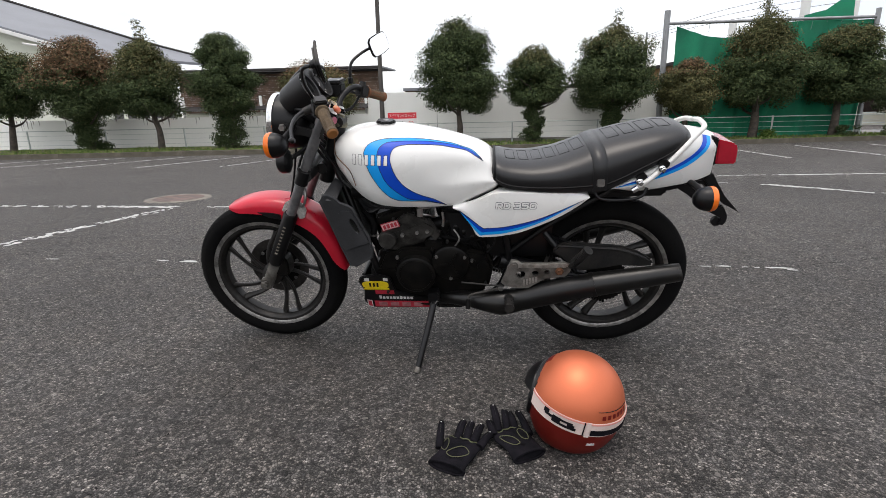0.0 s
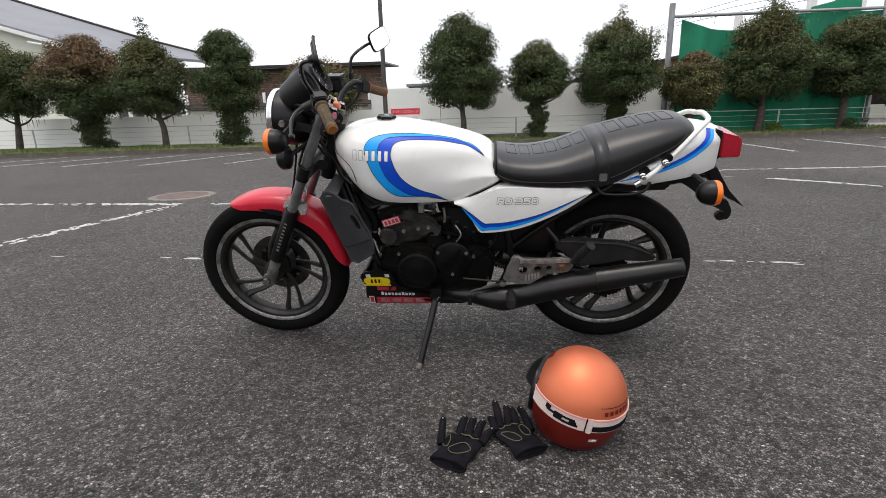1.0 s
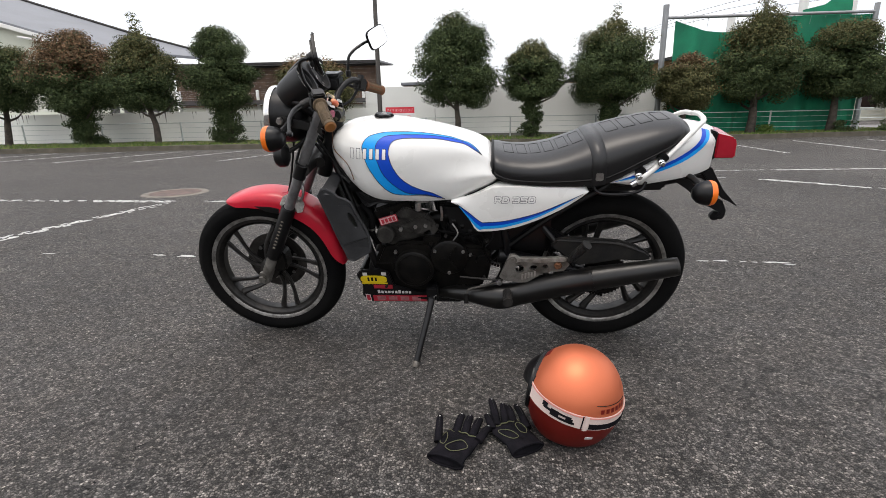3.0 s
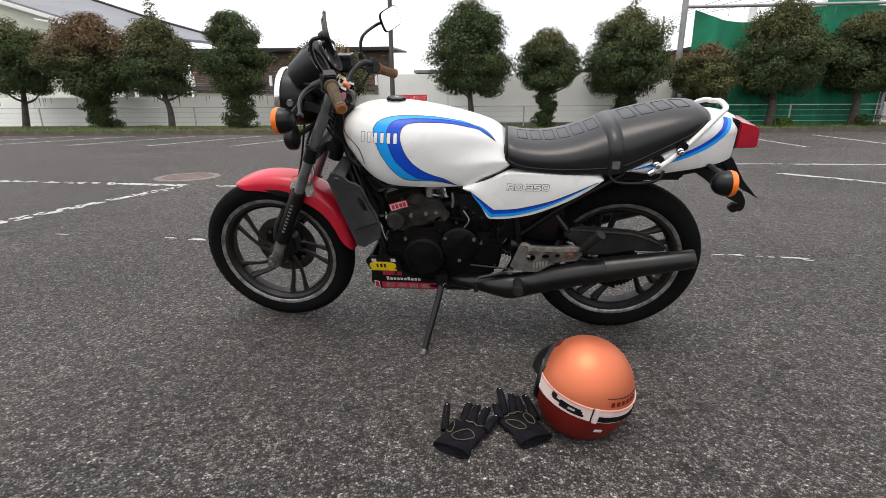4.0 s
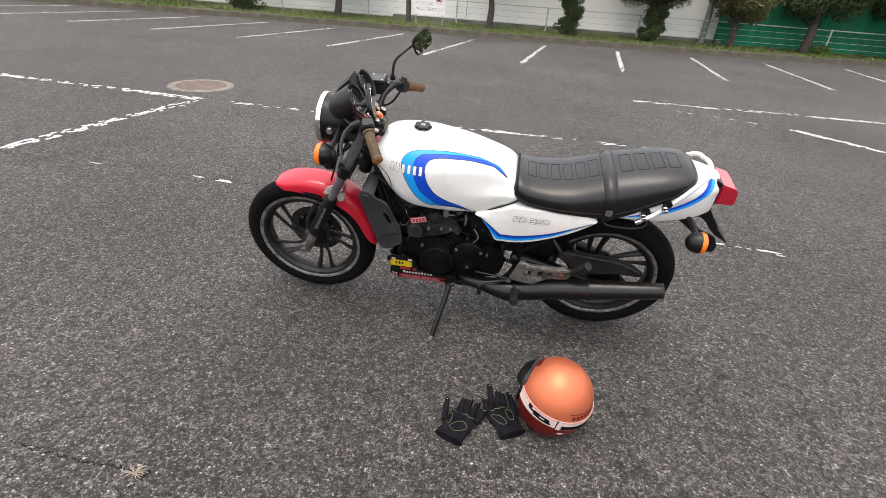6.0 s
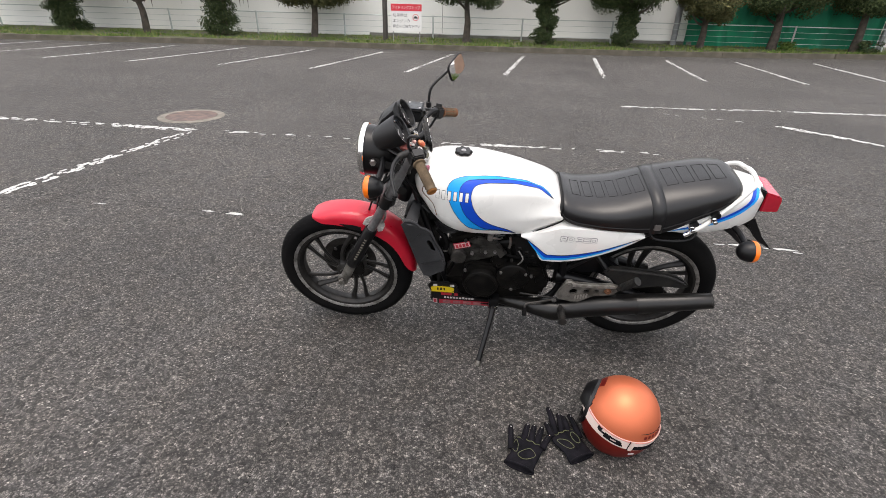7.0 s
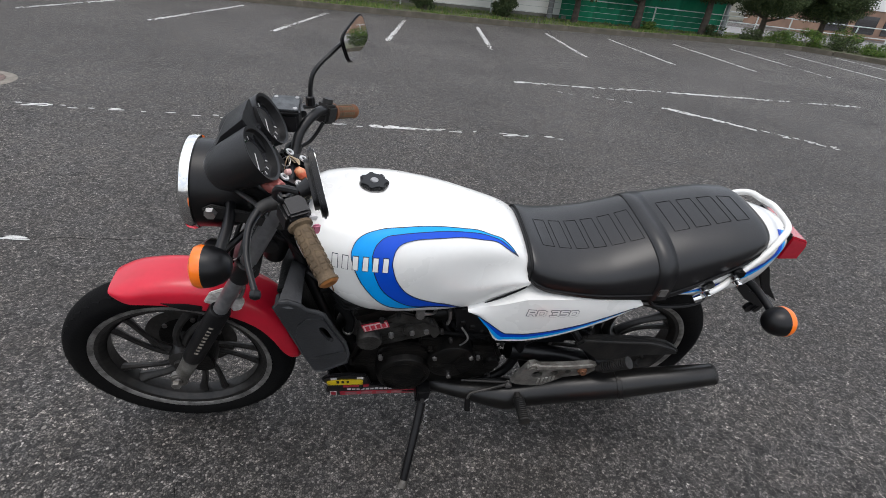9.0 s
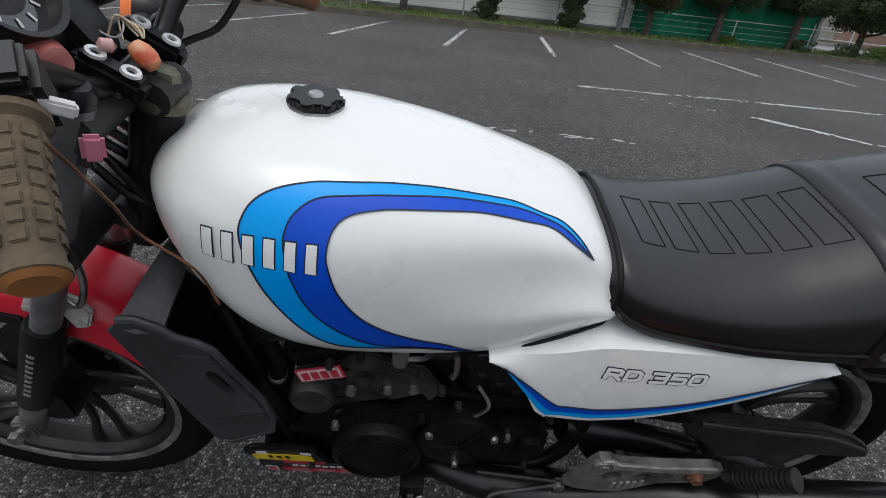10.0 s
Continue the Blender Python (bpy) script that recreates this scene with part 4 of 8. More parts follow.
# tank
tank_top = shape_curve([(-0.338, 0.832), (-0.328, 0.866), (-0.30, 0.896), (-0.25, 0.914), (-0.19, 0.920), (-0.11, 0.917), (-0.03, 0.906), (0.07, 0.886), (0.15, 0.862), (0.205, 0.839), (0.245, 0.80), (0.262, 0.752)])
tank_low = shape_curve([(-0.338, 0.83), (-0.322, 0.80), (-0.285, 0.765), (-0.25, 0.727), (-0.205, 0.69), (-0.15, 0.669), (-0.06, 0.662), (0.09, 0.660), (0.18, 0.690), (0.262, 0.725)])
tank_wide = shape_curve([(-0.338, 0.03), (-0.325, 0.075), (-0.30, 0.115), (-0.26, 0.150), (-0.20, 0.172), (-0.10, 0.182), (0.0, 0.178), (0.10, 0.164), (0.20, 0.148), (0.25, 0.136), (0.262, 0.12)])


def tank_half(x, s):
    """Half width of the tank at x and the share s of its height there."""
    if s < 0.36:
        g = 1 - 0.13 * ((0.36 - s) / 0.36) ** 2.6
    else:
        u = min(1.0, (s - 0.36) / 0.64)
        g = max(0.0, 1 - u**3.0) ** (1 / 2.4)
        k = min(1.0, max(0.0, (x + 0.02) / 0.2))
        g *= 1 - 0.13 * k * math.sin(math.pi * min(1, u))
    kx = math.exp(-(((x - 0.07) / 0.13) ** 4)) * math.exp(-(((s - 0.42) / 0.36) ** 4))
    return tank_wide(x) * g - 0.010 * kx


def tank_side(x, z):
    lo_, hi_ = tank_low(x), tank_top(x)
    return -tank_half(x, min(1.0, max(0.0, (z - lo_) / max(1e-4, hi_ - lo_))))


tank = group("fuel_tank", "white tank with blue swoosh stripes")
rings = []
for i in range(64):
    u = i / 63
    x = -0.338 + 0.60 * (0.5 - 0.5 * math.cos(math.pi * u))
    lo_, hi_ = tank_low(x), tank_top(x)
    S = [0.5 - 0.5 * math.cos(math.pi * j / 30) for j in range(31)]
    left = [Vector((x, -tank_half(x, s), lo_ + (hi_ - lo_) * s)) for s in S]
    right = [Vector((x, tank_half(x, s), lo_ + (hi_ - lo_) * s)) for s in S[::-1][1:-1]]
    bottom = [Vector((x, tank_half(x, 0), lo_)), Vector((x, 0, lo_ + 0.004))]
    rings.append(left + right + bottom)
part("tank_body", finish(loft(rings)), WHITE, tank, smooth=55)
# added black tube, stands in for the shaded gap between tank and side cover
part("lower_gap_line", tube([(x, tank_side(x, tank_low(x)) - 0.004, tank_low(x) - 0.0045) for x in np.linspace(0.085, 0.258, 14)], 0.0028, 6, 1), PIPING_AND_GAP, tank, "dark line painted in for the gap under the tank")
part("front_rubber", prism(round_poly(-0.318, 0.855, 0.010, 0.034), -0.060, -0.035, 0.003, m=pose(0, 0, 0)), BLACK, tank)
cap_m = pose(-0.147, 0.018, 0.9185, 0, 3, 0)
cap_poly = []
for k in range(64):
    a = 2 * math.pi * k / 64
    r = 0.0325 + 0.0030 * (1 if math.cos(7 * a) > 0.1 else -1 if math.cos(7 * a) < -0.35 else 0)
    cap_poly.append((r * math.cos(a), r * math.sin(a)))
cap = part("fuel_cap", prism(cap_poly, 0.001, 0.0125, 0.003, axis="Z", m=cap_m), BLACK, tank, "black scalloped filler cap")
part("cap_neck", lathe([(0.0, 0.003), (0.033, 0.003), (0.036, -0.004)], "Z", 28, m=cap_m), STEEL, tank)
part("keyhole_cover", lathe([(0.0, 0.0150), (0.008, 0.0150), (0.010, 0.0122)], "Z", 20, m=cap_m), STEEL, cap)


def skin(outer, inner, side, lift, n=90):
    """A thin band between two edge lines of (x, z), laid on a side surface."""
    def even(pts):
        P = spline([(a, 0, b) for a, b in pts], 10)
        L = np.concatenate([[0], np.cumsum([(q - p).length for p, q in zip(P, P[1:])])])
        return [(float(np.interp(t, L, [p.x for p in P])), float(np.interp(t, L, [p.z for p in P]))) for t in np.linspace(0, L[-1], n)]
    A, B = even(outer), even(inner)
    bm = bmesh.new()
    rows_ = []
    for (ax, az), (bx, bz) in zip(A, B):
        row = []
        for k in range(9):
            t = k / 8
            x, z = ax + (bx - ax) * t, az + (bz - az) * t
            row.append(bm.verts.new((x, side(x, z) - lift, z)))
        rows_.append(row)
    for a, b in zip(rows_, rows_[1:]):
        for k in range(8):
            bm.faces.new((a[k], b[k], b[k + 1], a[k + 1]))
    bmesh.ops.remove_doubles(bm, verts=bm.verts, dist=1e-6)
    return bm


def rim_line(pts, side, lift, r=0.0011):
    P = spline([(a, 0, b) for a, b in pts], 10)
    return tube([(p.x, side(p.x, p.z) - lift, p.z) for p in P], r, 4, 1)


# edges of the swoosh: outer, middle and inner, from the lower tip round the front to the rear tip
S_OUT = [(0.078, 0.667), (0.017, 0.685), (-0.041, 0.689), (-0.097, 0.697), (-0.135, 0.727), (-0.169, 0.776), (-0.188, 0.821), (-0.196, 0.852), (-0.193, 0.869), (-0.182, 0.883), (-0.16, 0.892), (-0.121, 0.897), (-0.074, 0.896), (-0.026, 0.892), (0.024, 0.885), (0.092, 0.871), (0.136, 0.857), (0.166, 0.846), (0.189, 0.831), (0.207, 0.812)]
S_MID = [(0.078, 0.667), (0.017, 0.688), (-0.034, 0.694), (-0.068, 0.709), (-0.119, 0.757), (-0.141, 0.803), (-0.149, 0.84), (-0.149, 0.859), (-0.14, 0.876), (-0.119, 0.887), (-0.085, 0.889), (-0.037, 0.887), (0.025, 0.881), (0.092, 0.868), (0.136, 0.855), (0.173, 0.839), (0.207, 0.812)]
S_IN = [(0.078, 0.667), (0.038, 0.693), (0.001, 0.707), (-0.034, 0.725), (-0.068, 0.754), (-0.092, 0.792), (-0.103, 0.826), (-0.105, 0.844), (-0.099, 0.865), (-0.083, 0.876), (-0.048, 0.879), (0.0, 0.876), (0.058, 0.869), (0.114, 0.856), (0.15, 0.846), (0.181, 0.829), (0.207, 0.812)]
part("light_blue_stripe", skin(S_OUT, S_MID, tank_side, 0.0012), LIGHT_BLUE, tank, "light blue swoosh stripe", 180)
part("dark_blue_stripe", skin(S_MID, S_IN, tank_side, 0.0014), DARK_BLUE, tank, "royal blue swoosh stripe", 180)
for line in (S_OUT, S_MID, S_IN):
    part("stripe_outline", rim_line(line, tank_side, 0.0016), NAVY, tank)


# maker's mark as six plain pale blocks
for k in range(6):
    x0 = -0.239 + 0.0222 * k
    z0 = 0.8235 - 0.0006 * k
    for name, g, lift, material in (("mark_outline", 0.0013, 0.0020, NAVY), ("mark", 0.0, 0.0026, WHITE)):
        quad = skin([(x0 - g + 0.003, z0 + 0.031 + g), (x0 + 0.0085, z0 + 0.031 + g), (x0 + 0.014 + g, z0 + 0.0308 + g)], [(x0 - g + 0.001, z0 - g), (x0 + 0.007, z0 - 0.0005 - g), (x0 + 0.0125 + g, z0 - 0.001 - g)], tank_side, lift, 5)
        part(name, quad, material, tank, smooth=180)

# side covers
panel_low = shape_curve([(0.100, 0.655), (0.128, 0.642), (0.160, 0.600), (0.192, 0.550), (0.297, 0.563), (0.413, 0.603), (0.55, 0.684), (0.565, 0.698)])
panel_high = shape_curve([(0.100, 0.661), (0.18, 0.683), (0.262, 0.715), (0.30, 0.716), (0.42, 0.713), (0.55, 0.709), (0.565, 0.700)])


def panel_side(x, z):
    lo_, hi_ = panel_low(x), panel_high(x)
    s = min(1, max(0, (z - lo_) / max(1e-3, hi_ - lo_)))
    return -(0.136 + 0.014 * min(1, max(0, (x - 0.1) / 0.16)) + 0.022 * math.sin(math.pi * (0.36 + 0.49 * s)) + 0.008 * math.sin(math.pi * min(1, max(0, (x - 0.1) / 0.46))))


GLYPHS = {
    "R": (((0, 0), (0, 1), (0.82, 1), (1, 0.86), (1, 0.60), (0.82, 0.46), (0.12, 0.46)), ((0.55, 0.46), (1.0, 0.0))),
    "D": (((0, 0), (0, 1), (0.74, 1), (1, 0.78), (1, 0.22), (0.74, 0), (0, 0)),),
    "3": (((0, 1), (0.86, 1), (1, 0.88), (1, 0.64), (0.86, 0.52), (0.25, 0.52)), ((0.86, 0.52), (1, 0.40), (1, 0.12), (0.86, 0), (0, 0))),
    "5": (((1, 1), (0, 1), (0, 0.58), (0.86, 0.58), (1, 0.46), (1, 0.12), (0.86, 0), (0, 0)),),
    "0": (((0.5, 0), (0.14, 0), (0, 0.14), (0, 0.86), (0.14, 1), (0.86, 1), (1, 0.86), (1, 0.14), (0.86, 0), (0.5, 0)),),
}


def ribbon(bm, pts, half_w, place):
    """A flat band of even width along a line of (x, z), with mitred corners."""
    closed = (Vector(pts[0]) - Vector(pts[-1])).length < 1e-6
    P = [Vector(p) for p in (pts[:-1] if closed else pts)]
    k = len(P)
    rows_ = []
    for i, p in enumerate(P):
        d0 = (p - P[i - 1]).normalized() if i or closed else None
        d1 = (P[(i + 1) % k] - p).normalized() if i < k - 1 or closed else None
        d0, d1 = d0 or d1, d1 or d0
        n = Vector((-(d0 + d1).y, (d0 + d1).x)).normalized()
        n = n * (half_w / max(0.5, n.dot(Vector((-d0.y, d0.x)))))
        e = Vector((0, 0)) if closed or 0 < i < k - 1 else (d1 * -half_w if i == 0 else d0 * half_w)
        rows_.append((bm.verts.new(place(p + n + e)), bm.verts.new(place(p - n + e))))
    for i in range(k if closed else k - 1):
        a, b = rows_[i], rows_[(i + 1) % k]
        bm.faces.new((a[0], a[1], b[1], b[0]))


def cover_letters(half_w, lift):
    bm = bmesh.new()
    x = 0.2525
    for ch in "RD 350":
        if ch == " ":
            x += 0.0095
            continue
        for n, line in enumerate(GLYPHS[ch]):
            pts = [(x + 0.0185 * a + 0.0020 * b, 0.6635 + 0.0165 * b) for a, b in line]
            ribbon(bm, pts, half_w, lambda p: Vector((p.x, panel_side(p.x, p.y) - lift - 0.0002 * n, p.y)))
        x += 0.0262
    return bm


for sgn in (1, -1):
    cover = group("side_cover", "white side cover with a blue lower stripe")
    rings = []
    for i in range(41):
        x = 0.100 + 0.465 * i / 40
        lo_, hi_ = panel_low(x), panel_high(x)
        outer = [Vector((x, sgn * panel_side(x, lo_ + (hi_ - lo_) * j / 14), lo_ + (hi_ - lo_) * j / 14)) for j in range(15)]
        inner = [Vector((x, sgn * -0.11, p.z)) for p in (outer[-1], outer[0])]
        rings.append([Vector((x, sgn * -0.122, outer[0].z - 0.001))] + outer + inner[:1] + inner[1:])
    part("cover_body", finish(loft(rings)), WHITE, cover, smooth=50)
    if sgn == 1:
        LO = [(0.121, 0.650), (0.150, 0.612), (0.193, 0.560), (0.215, 0.561), (0.30, 0.574), (0.41, 0.613), (0.545, 0.690)]
        ME = [(0.121, 0.650), (0.155, 0.616), (0.198, 0.573), (0.220, 0.573), (0.30, 0.585), (0.41, 0.621), (0.545, 0.690)]
        UP = [(0.121, 0.650), (0.160, 0.622), (0.203, 0.589), (0.225, 0.588), (0.30, 0.598), (0.41, 0.629), (0.545, 0.690)]
        part("light_blue_stripe", skin(ME, LO, panel_side, 0.0012), LIGHT_BLUE, cover, smooth=180)
        part("dark_blue_stripe", skin(UP, ME, panel_side, 0.0014), DARK_BLUE, cover, smooth=180)
        part("stripe_outline", rim_line(UP, panel_side, 0.0016), NAVY, cover)
        for half_w, lift, material, nm in ((0.0040, 0.0010, NAVY, "letter_outline"), (0.0027, 0.0016, WHITE, "lettering")):
            part(nm, cover_letters(half_w, lift), material, cover, "outlined model lettering", 0)

# seat
seat_top = shape_curve([(0.236, 0.806), (0.25, 0.817), (0.30, 0.808), (0.36, 0.804), (0.44, 0.814), (0.515, 0.838), (0.575, 0.862), (0.65, 0.884), (0.72, 0.899), (0.79, 0.911), (0.845, 0.913), (0.885, 0.898), (0.905, 0.868)])
seat_low = shape_curve([(0.236, 0.755), (0.265, 0.735), (0.313, 0.722), (0.45, 0.718), (0.60, 0.722), (0.66, 0.745), (0.72, 0.778), (0.79, 0.815), (0.85, 0.848), (0.905, 0.862)])
seat_wide = shape_curve([(0.236, 0.120), (0.26, 0.142), (0.33, 0.155), (0.45, 0.168), (0.60, 0.172), (0.75, 0.158), (0.85, 0.130), (0.885, 0.092), (0.905, 0.035)])


def seat_point(x, a, grow=0.0):
    """A point round the seat's cross-section; a runs from the near lower edge over the top to the far lower edge, 0 to pi."""
    lo_, hi_, w = seat_low(x), seat_top(x), seat_wide(x)
    c, s = math.cos(a), math.sin(a)
    y = -w * math.copysign(abs(c) ** 0.52, c) * (1 - 0.24 * s**3)
    return Vector((x, y - grow * c, lo_ + (hi_ - lo_) * abs(s) ** 0.56 + grow * s))


seat = group("seat", "long black vinyl dual seat")
rings = []
for i in range(60):
    x = 0.236 + 0.669 * (0.5 - 0.5 * math.cos(math.pi * i / 59))
    rings.append([seat_point(x, math.pi * j / 36) for j in range(37)] + [Vector((x, 0.05, seat_low(x) - 0.012)), Vector((x, -0.05, seat_low(x) - 0.012))])
part("cushion", finish(loft(rings)), SEAT, seat, smooth=60)
for x in (0.578,):
    rows_ = []
    for dx, g in ((-0.024, 0.0002), (-0.023, 0.0045), (0.021, 0.0045), (0.022, 0.0002)):
        rows_.append([seat_point(x + dx + 0.016 * math.cos(math.pi * j / 36) ** 2, math.pi * j / 36, g) for j in range(37)])
    part("passenger_strap", loft(rows_, closed=False), SEAT, seat, "black vinyl strap across the seat", 30)
buckle_p = seat_point(0.594, 0.06, 0.004)
part("strap_buckle", box(-0.013, 0.013, -0.004, 0.002, -0.014, 0.014, 0.003, m=Matrix.Translation(buckle_p)), STEEL, seat, "small steel strap button")
for x0, count, step in ((0.285, 6, 0.046), (0.622, 4, 0.055)):
    for k in range(count):
        xa, xb = x0 + k * step, x0 + k * step + step * 0.70
        a0, a1 = radians(73), radians(97)
        pts = ((xa, a0), (xa - 0.004, a1), (xb - 0.004, a1), (xb, a0), (xa, a0))
        line = []
        for (xx, aa), (xn, an) in zip(pts, pts[1:]):
            for t in np.linspace(0, 1, 9)[:-1]:
                line.append(seat_point(xx + (xn - xx) * t, aa + (an - aa) * t, 0.0003))
        line.append(line[0])
        part("stitched_square", tube(line, 0.0008, 4, 1), PIPING_AND_GAP, seat)
edge = [seat_point(x, 0.03, 0.001) for x in np.linspace(0.24, 0.9, 30)]
part("piping", tube(edge, 0.0035, 6, 1), PIPING_AND_GAP, seat)
front_edge = [seat_point(0.245, math.pi * j / 24, 0.002) for j in range(25)]
part("front_piping", tube(front_edge, 0.004, 6, 1), PIPING_AND_GAP, seat)

# tail
tail = group("tail_cowl", "white tail cowl with blue stripes")
cowl_low = shape_curve([(0.635, 0.722), (0.72, 0.712), (0.80, 0.720), (0.90, 0.730), (0.965, 0.738), (1.0, 0.746), (1.01, 0.765)])
cowl_high = shape_curve([(0.635, 0.728), (0.70, 0.765), (0.78, 0.815), (0.85, 0.868), (0.90, 0.888), (0.95, 0.882), (1.0, 0.862), (1.01, 0.85)])
cowl_wide = shape_curve([(0.635, 0.160), (0.75, 0.155), (0.85, 0.138), (0.92, 0.112), (0.965, 0.084), (0.985, 0.068), (1.01, 0.055)])


def cowl_half(x, s):
    return cowl_wide(x) * (0.93 + 0.07 * math.sin(math.pi * min(1, max(0, s)) ** 0.8) if s < 0.6 else (1 - ((s - 0.6) / 0.42) ** 3 * (0.25 if x < 0.86 else 0.85)))


def cowl_side(x, z):
    lo_, hi_ = cowl_low(x), cowl_high(x)
    return -cowl_half(x, min(1, max(0, (z - lo_) / max(1e-3, hi_ - lo_))))


rings = []
for i in range(44):
    x = 0.635 + 0.348 * i / 43
    lo_, hi_ = cowl_low(x), cowl_high(x)
    left = [Vector((x, -cowl_half(x, j / 36), lo_ + (hi_ - lo_) * j / 36)) for j in range(37)]
    right = [Vector((p.x, -p.y, p.z)) for p in left[::-1]]
    rings.append(left + right)
part("cowl_body", finish(loft(rings)), WHITE, tail, smooth=50)
C1 = [(0.640, 0.727), (0.74, 0.747), (0.83, 0.774), (0.90, 0.806), (0.945, 0.842), (0.961, 0.870)]
C2 = [(0.640, 0.727), (0.73, 0.751), (0.82, 0.781), (0.885, 0.812), (0.930, 0.846), (0.948, 0.874)]
C3 = [(0.640, 0.727), (0.72, 0.755), (0.81, 0.788), (0.868, 0.816), (0.912, 0.849), (0.934, 0.877)]
part("light_blue_stripe", skin(C2, C1, cowl_side, 0.0018), LIGHT_BLUE, tail, smooth=180)
part("dark_blue_stripe", skin(C3, C2, cowl_side, 0.0019), DARK_BLUE, tail, smooth=180)
lamp = group("tail_light", "red plastic tail light")
part("lens", prism([(0.990, 0.776), (1.057, 0.777), (1.054, 0.830), (1.044, 0.846), (0.986, 0.862)], -0.070, 0.070, 0.005), TAIL_RED, lamp)
part("lamp_base", prism([(0.970, 0.770), (0.994, 0.772), (0.990, 0.864), (0.966, 0.872)], -0.067, 0.067, 0.004), BLACK, lamp)
part("lens_band", box(1.0550, 1.0580, -0.06, 0.06, 0.80, 0.803, 0), STICKER_RED, lamp)

grab_path = [(0.706, -0.168, 0.726), (0.75, -0.169, 0.760), (0.80, -0.166, 0.802), (0.85, -0.150, 0.852), (0.895, -0.124, 0.897), (0.922, -0.096, 0.913), (0.932, -0.05, 0.917), (0.934, 0.0, 0.918)]
grab_path = [(x, y * (1.0 if x < 0.8 else 0.92), z - (0.004 if x > 0.86 else 0.0)) for x, y, z in grab_path]
grab_path = grab_path + [(x - 0.004, -y * 0.82, z - 0.006) for x, y, z in grab_path[::-1][1:]]
grab = group("grab_rail", "white painted tubular grab rail")
part("rail_tube", tube(grab_path, 0.0084, 12, 5), WHITE_TUBE, grab)
for x, z in ((0.725, 0.769), (0.789, 0.813)):
    part("mount_plate", prism(round_poly(x + 0.002, z - 0.004, 0.017, 0.014), -0.166, -0.140, 0.002), BLACK, grab)
    part("bolt", lathe([(0.0, -0.016), (0.006, -0.016), (0.008, -0.014), (0.008, 0.0), (0.011, 0.002), (0.011, 0.012)], "Y", 14, (x - 0.006, -0.176, z - 0.016)), CHROME, grab, "bright bolt")
part("rail_end", tube([(0.700, -0.172, 0.722), (0.716, -0.173, 0.733)], 0.0105, 12), CHROME, grab, "bright rail end")


def indicator(name, m, out, lens_m, k=1.0):
    """A round turn signal: rubber-black bowl, amber lens and stalk."""
    g = group(name, "black indicator with an amber lens")
    part("bowl", lathe([(k * r, k * x) for r, x in ((0.0, -0.046), (0.020, -0.043), (0.034, -0.030), (0.042, -0.010), (0.044, 0.004))], "X", 28, m=lens_m), BLACK, g)
    part("lens", lathe([(k * r, k * x) for r, x in ((0.044, 0.004), (0.0445, 0.014), (0.041, 0.023), (0.026, 0.030), (0.0, 0.032))], "X", 28, m=lens_m), AMBER, g, "ribbed amber lens")
    part("stalk", tube(out, 0.011, 10, 4), BLACK, g)
    return g


for sgn in (-1, 1):
    indicator("rear_indicator", None, [(0.885, sgn * 0.06, 0.720), (0.905, sgn * 0.13, 0.730), (0.908, sgn * 0.215, 0.725)], pose(0.908, sgn * 0.248, 0.722, 0, 0, 0), 0.90)
    indicator("front_indicator", None, [(-0.44, sgn * 0.10, 0.955), (-0.435, sgn * 0.16, 0.94), (-0.44, sgn * 0.23, 0.925)], pose(-0.455, sgn * 0.262, 0.918, 0, 0, 180), 0.92)
guard_tail = group("rear_mudguard")
part("mudguard", prism([(0.60, 0.70), (0.86, 0.705), (0.99, 0.735), (1.030, 0.69), (1.060, 0.645), (1.045, 0.64), (1.00, 0.68), (0.965, 0.705), (0.86, 0.680), (0.72, 0.655), (0.60, 0.66)], -0.060, 0.060, 0.004), BLACK, guard_tail)
part("plate_bracket", prism([(0.850, 0.712), (0.915, 0.722), (0.975, 0.655), (1.045, 0.628), (1.066, 0.590), (1.066, 0.566), (1.056, 0.552), (1.036, 0.562), (1.046, 0.582), (1.030, 0.590), (0.980, 0.617), (0.915, 0.672)], -0.080, -0.066, 0.003), BLACK, guard_tail)
part("mud_flap", prism([(0.962, 0.728), (0.990, 0.745), (1.041, 0.667), (1.108, 0.598), (1.068, 0.622), (1.046, 0.632), (1.010, 0.665)], -0.072, 0.072, 0.003), BLACK, guard_tail)
part("reflector", lathe([(0.0, -0.012), (0.017, -0.012), (0.018, 0.0)], "Y", 18, (1.036, -0.06, 0.565)), BLACK, guard_tail)


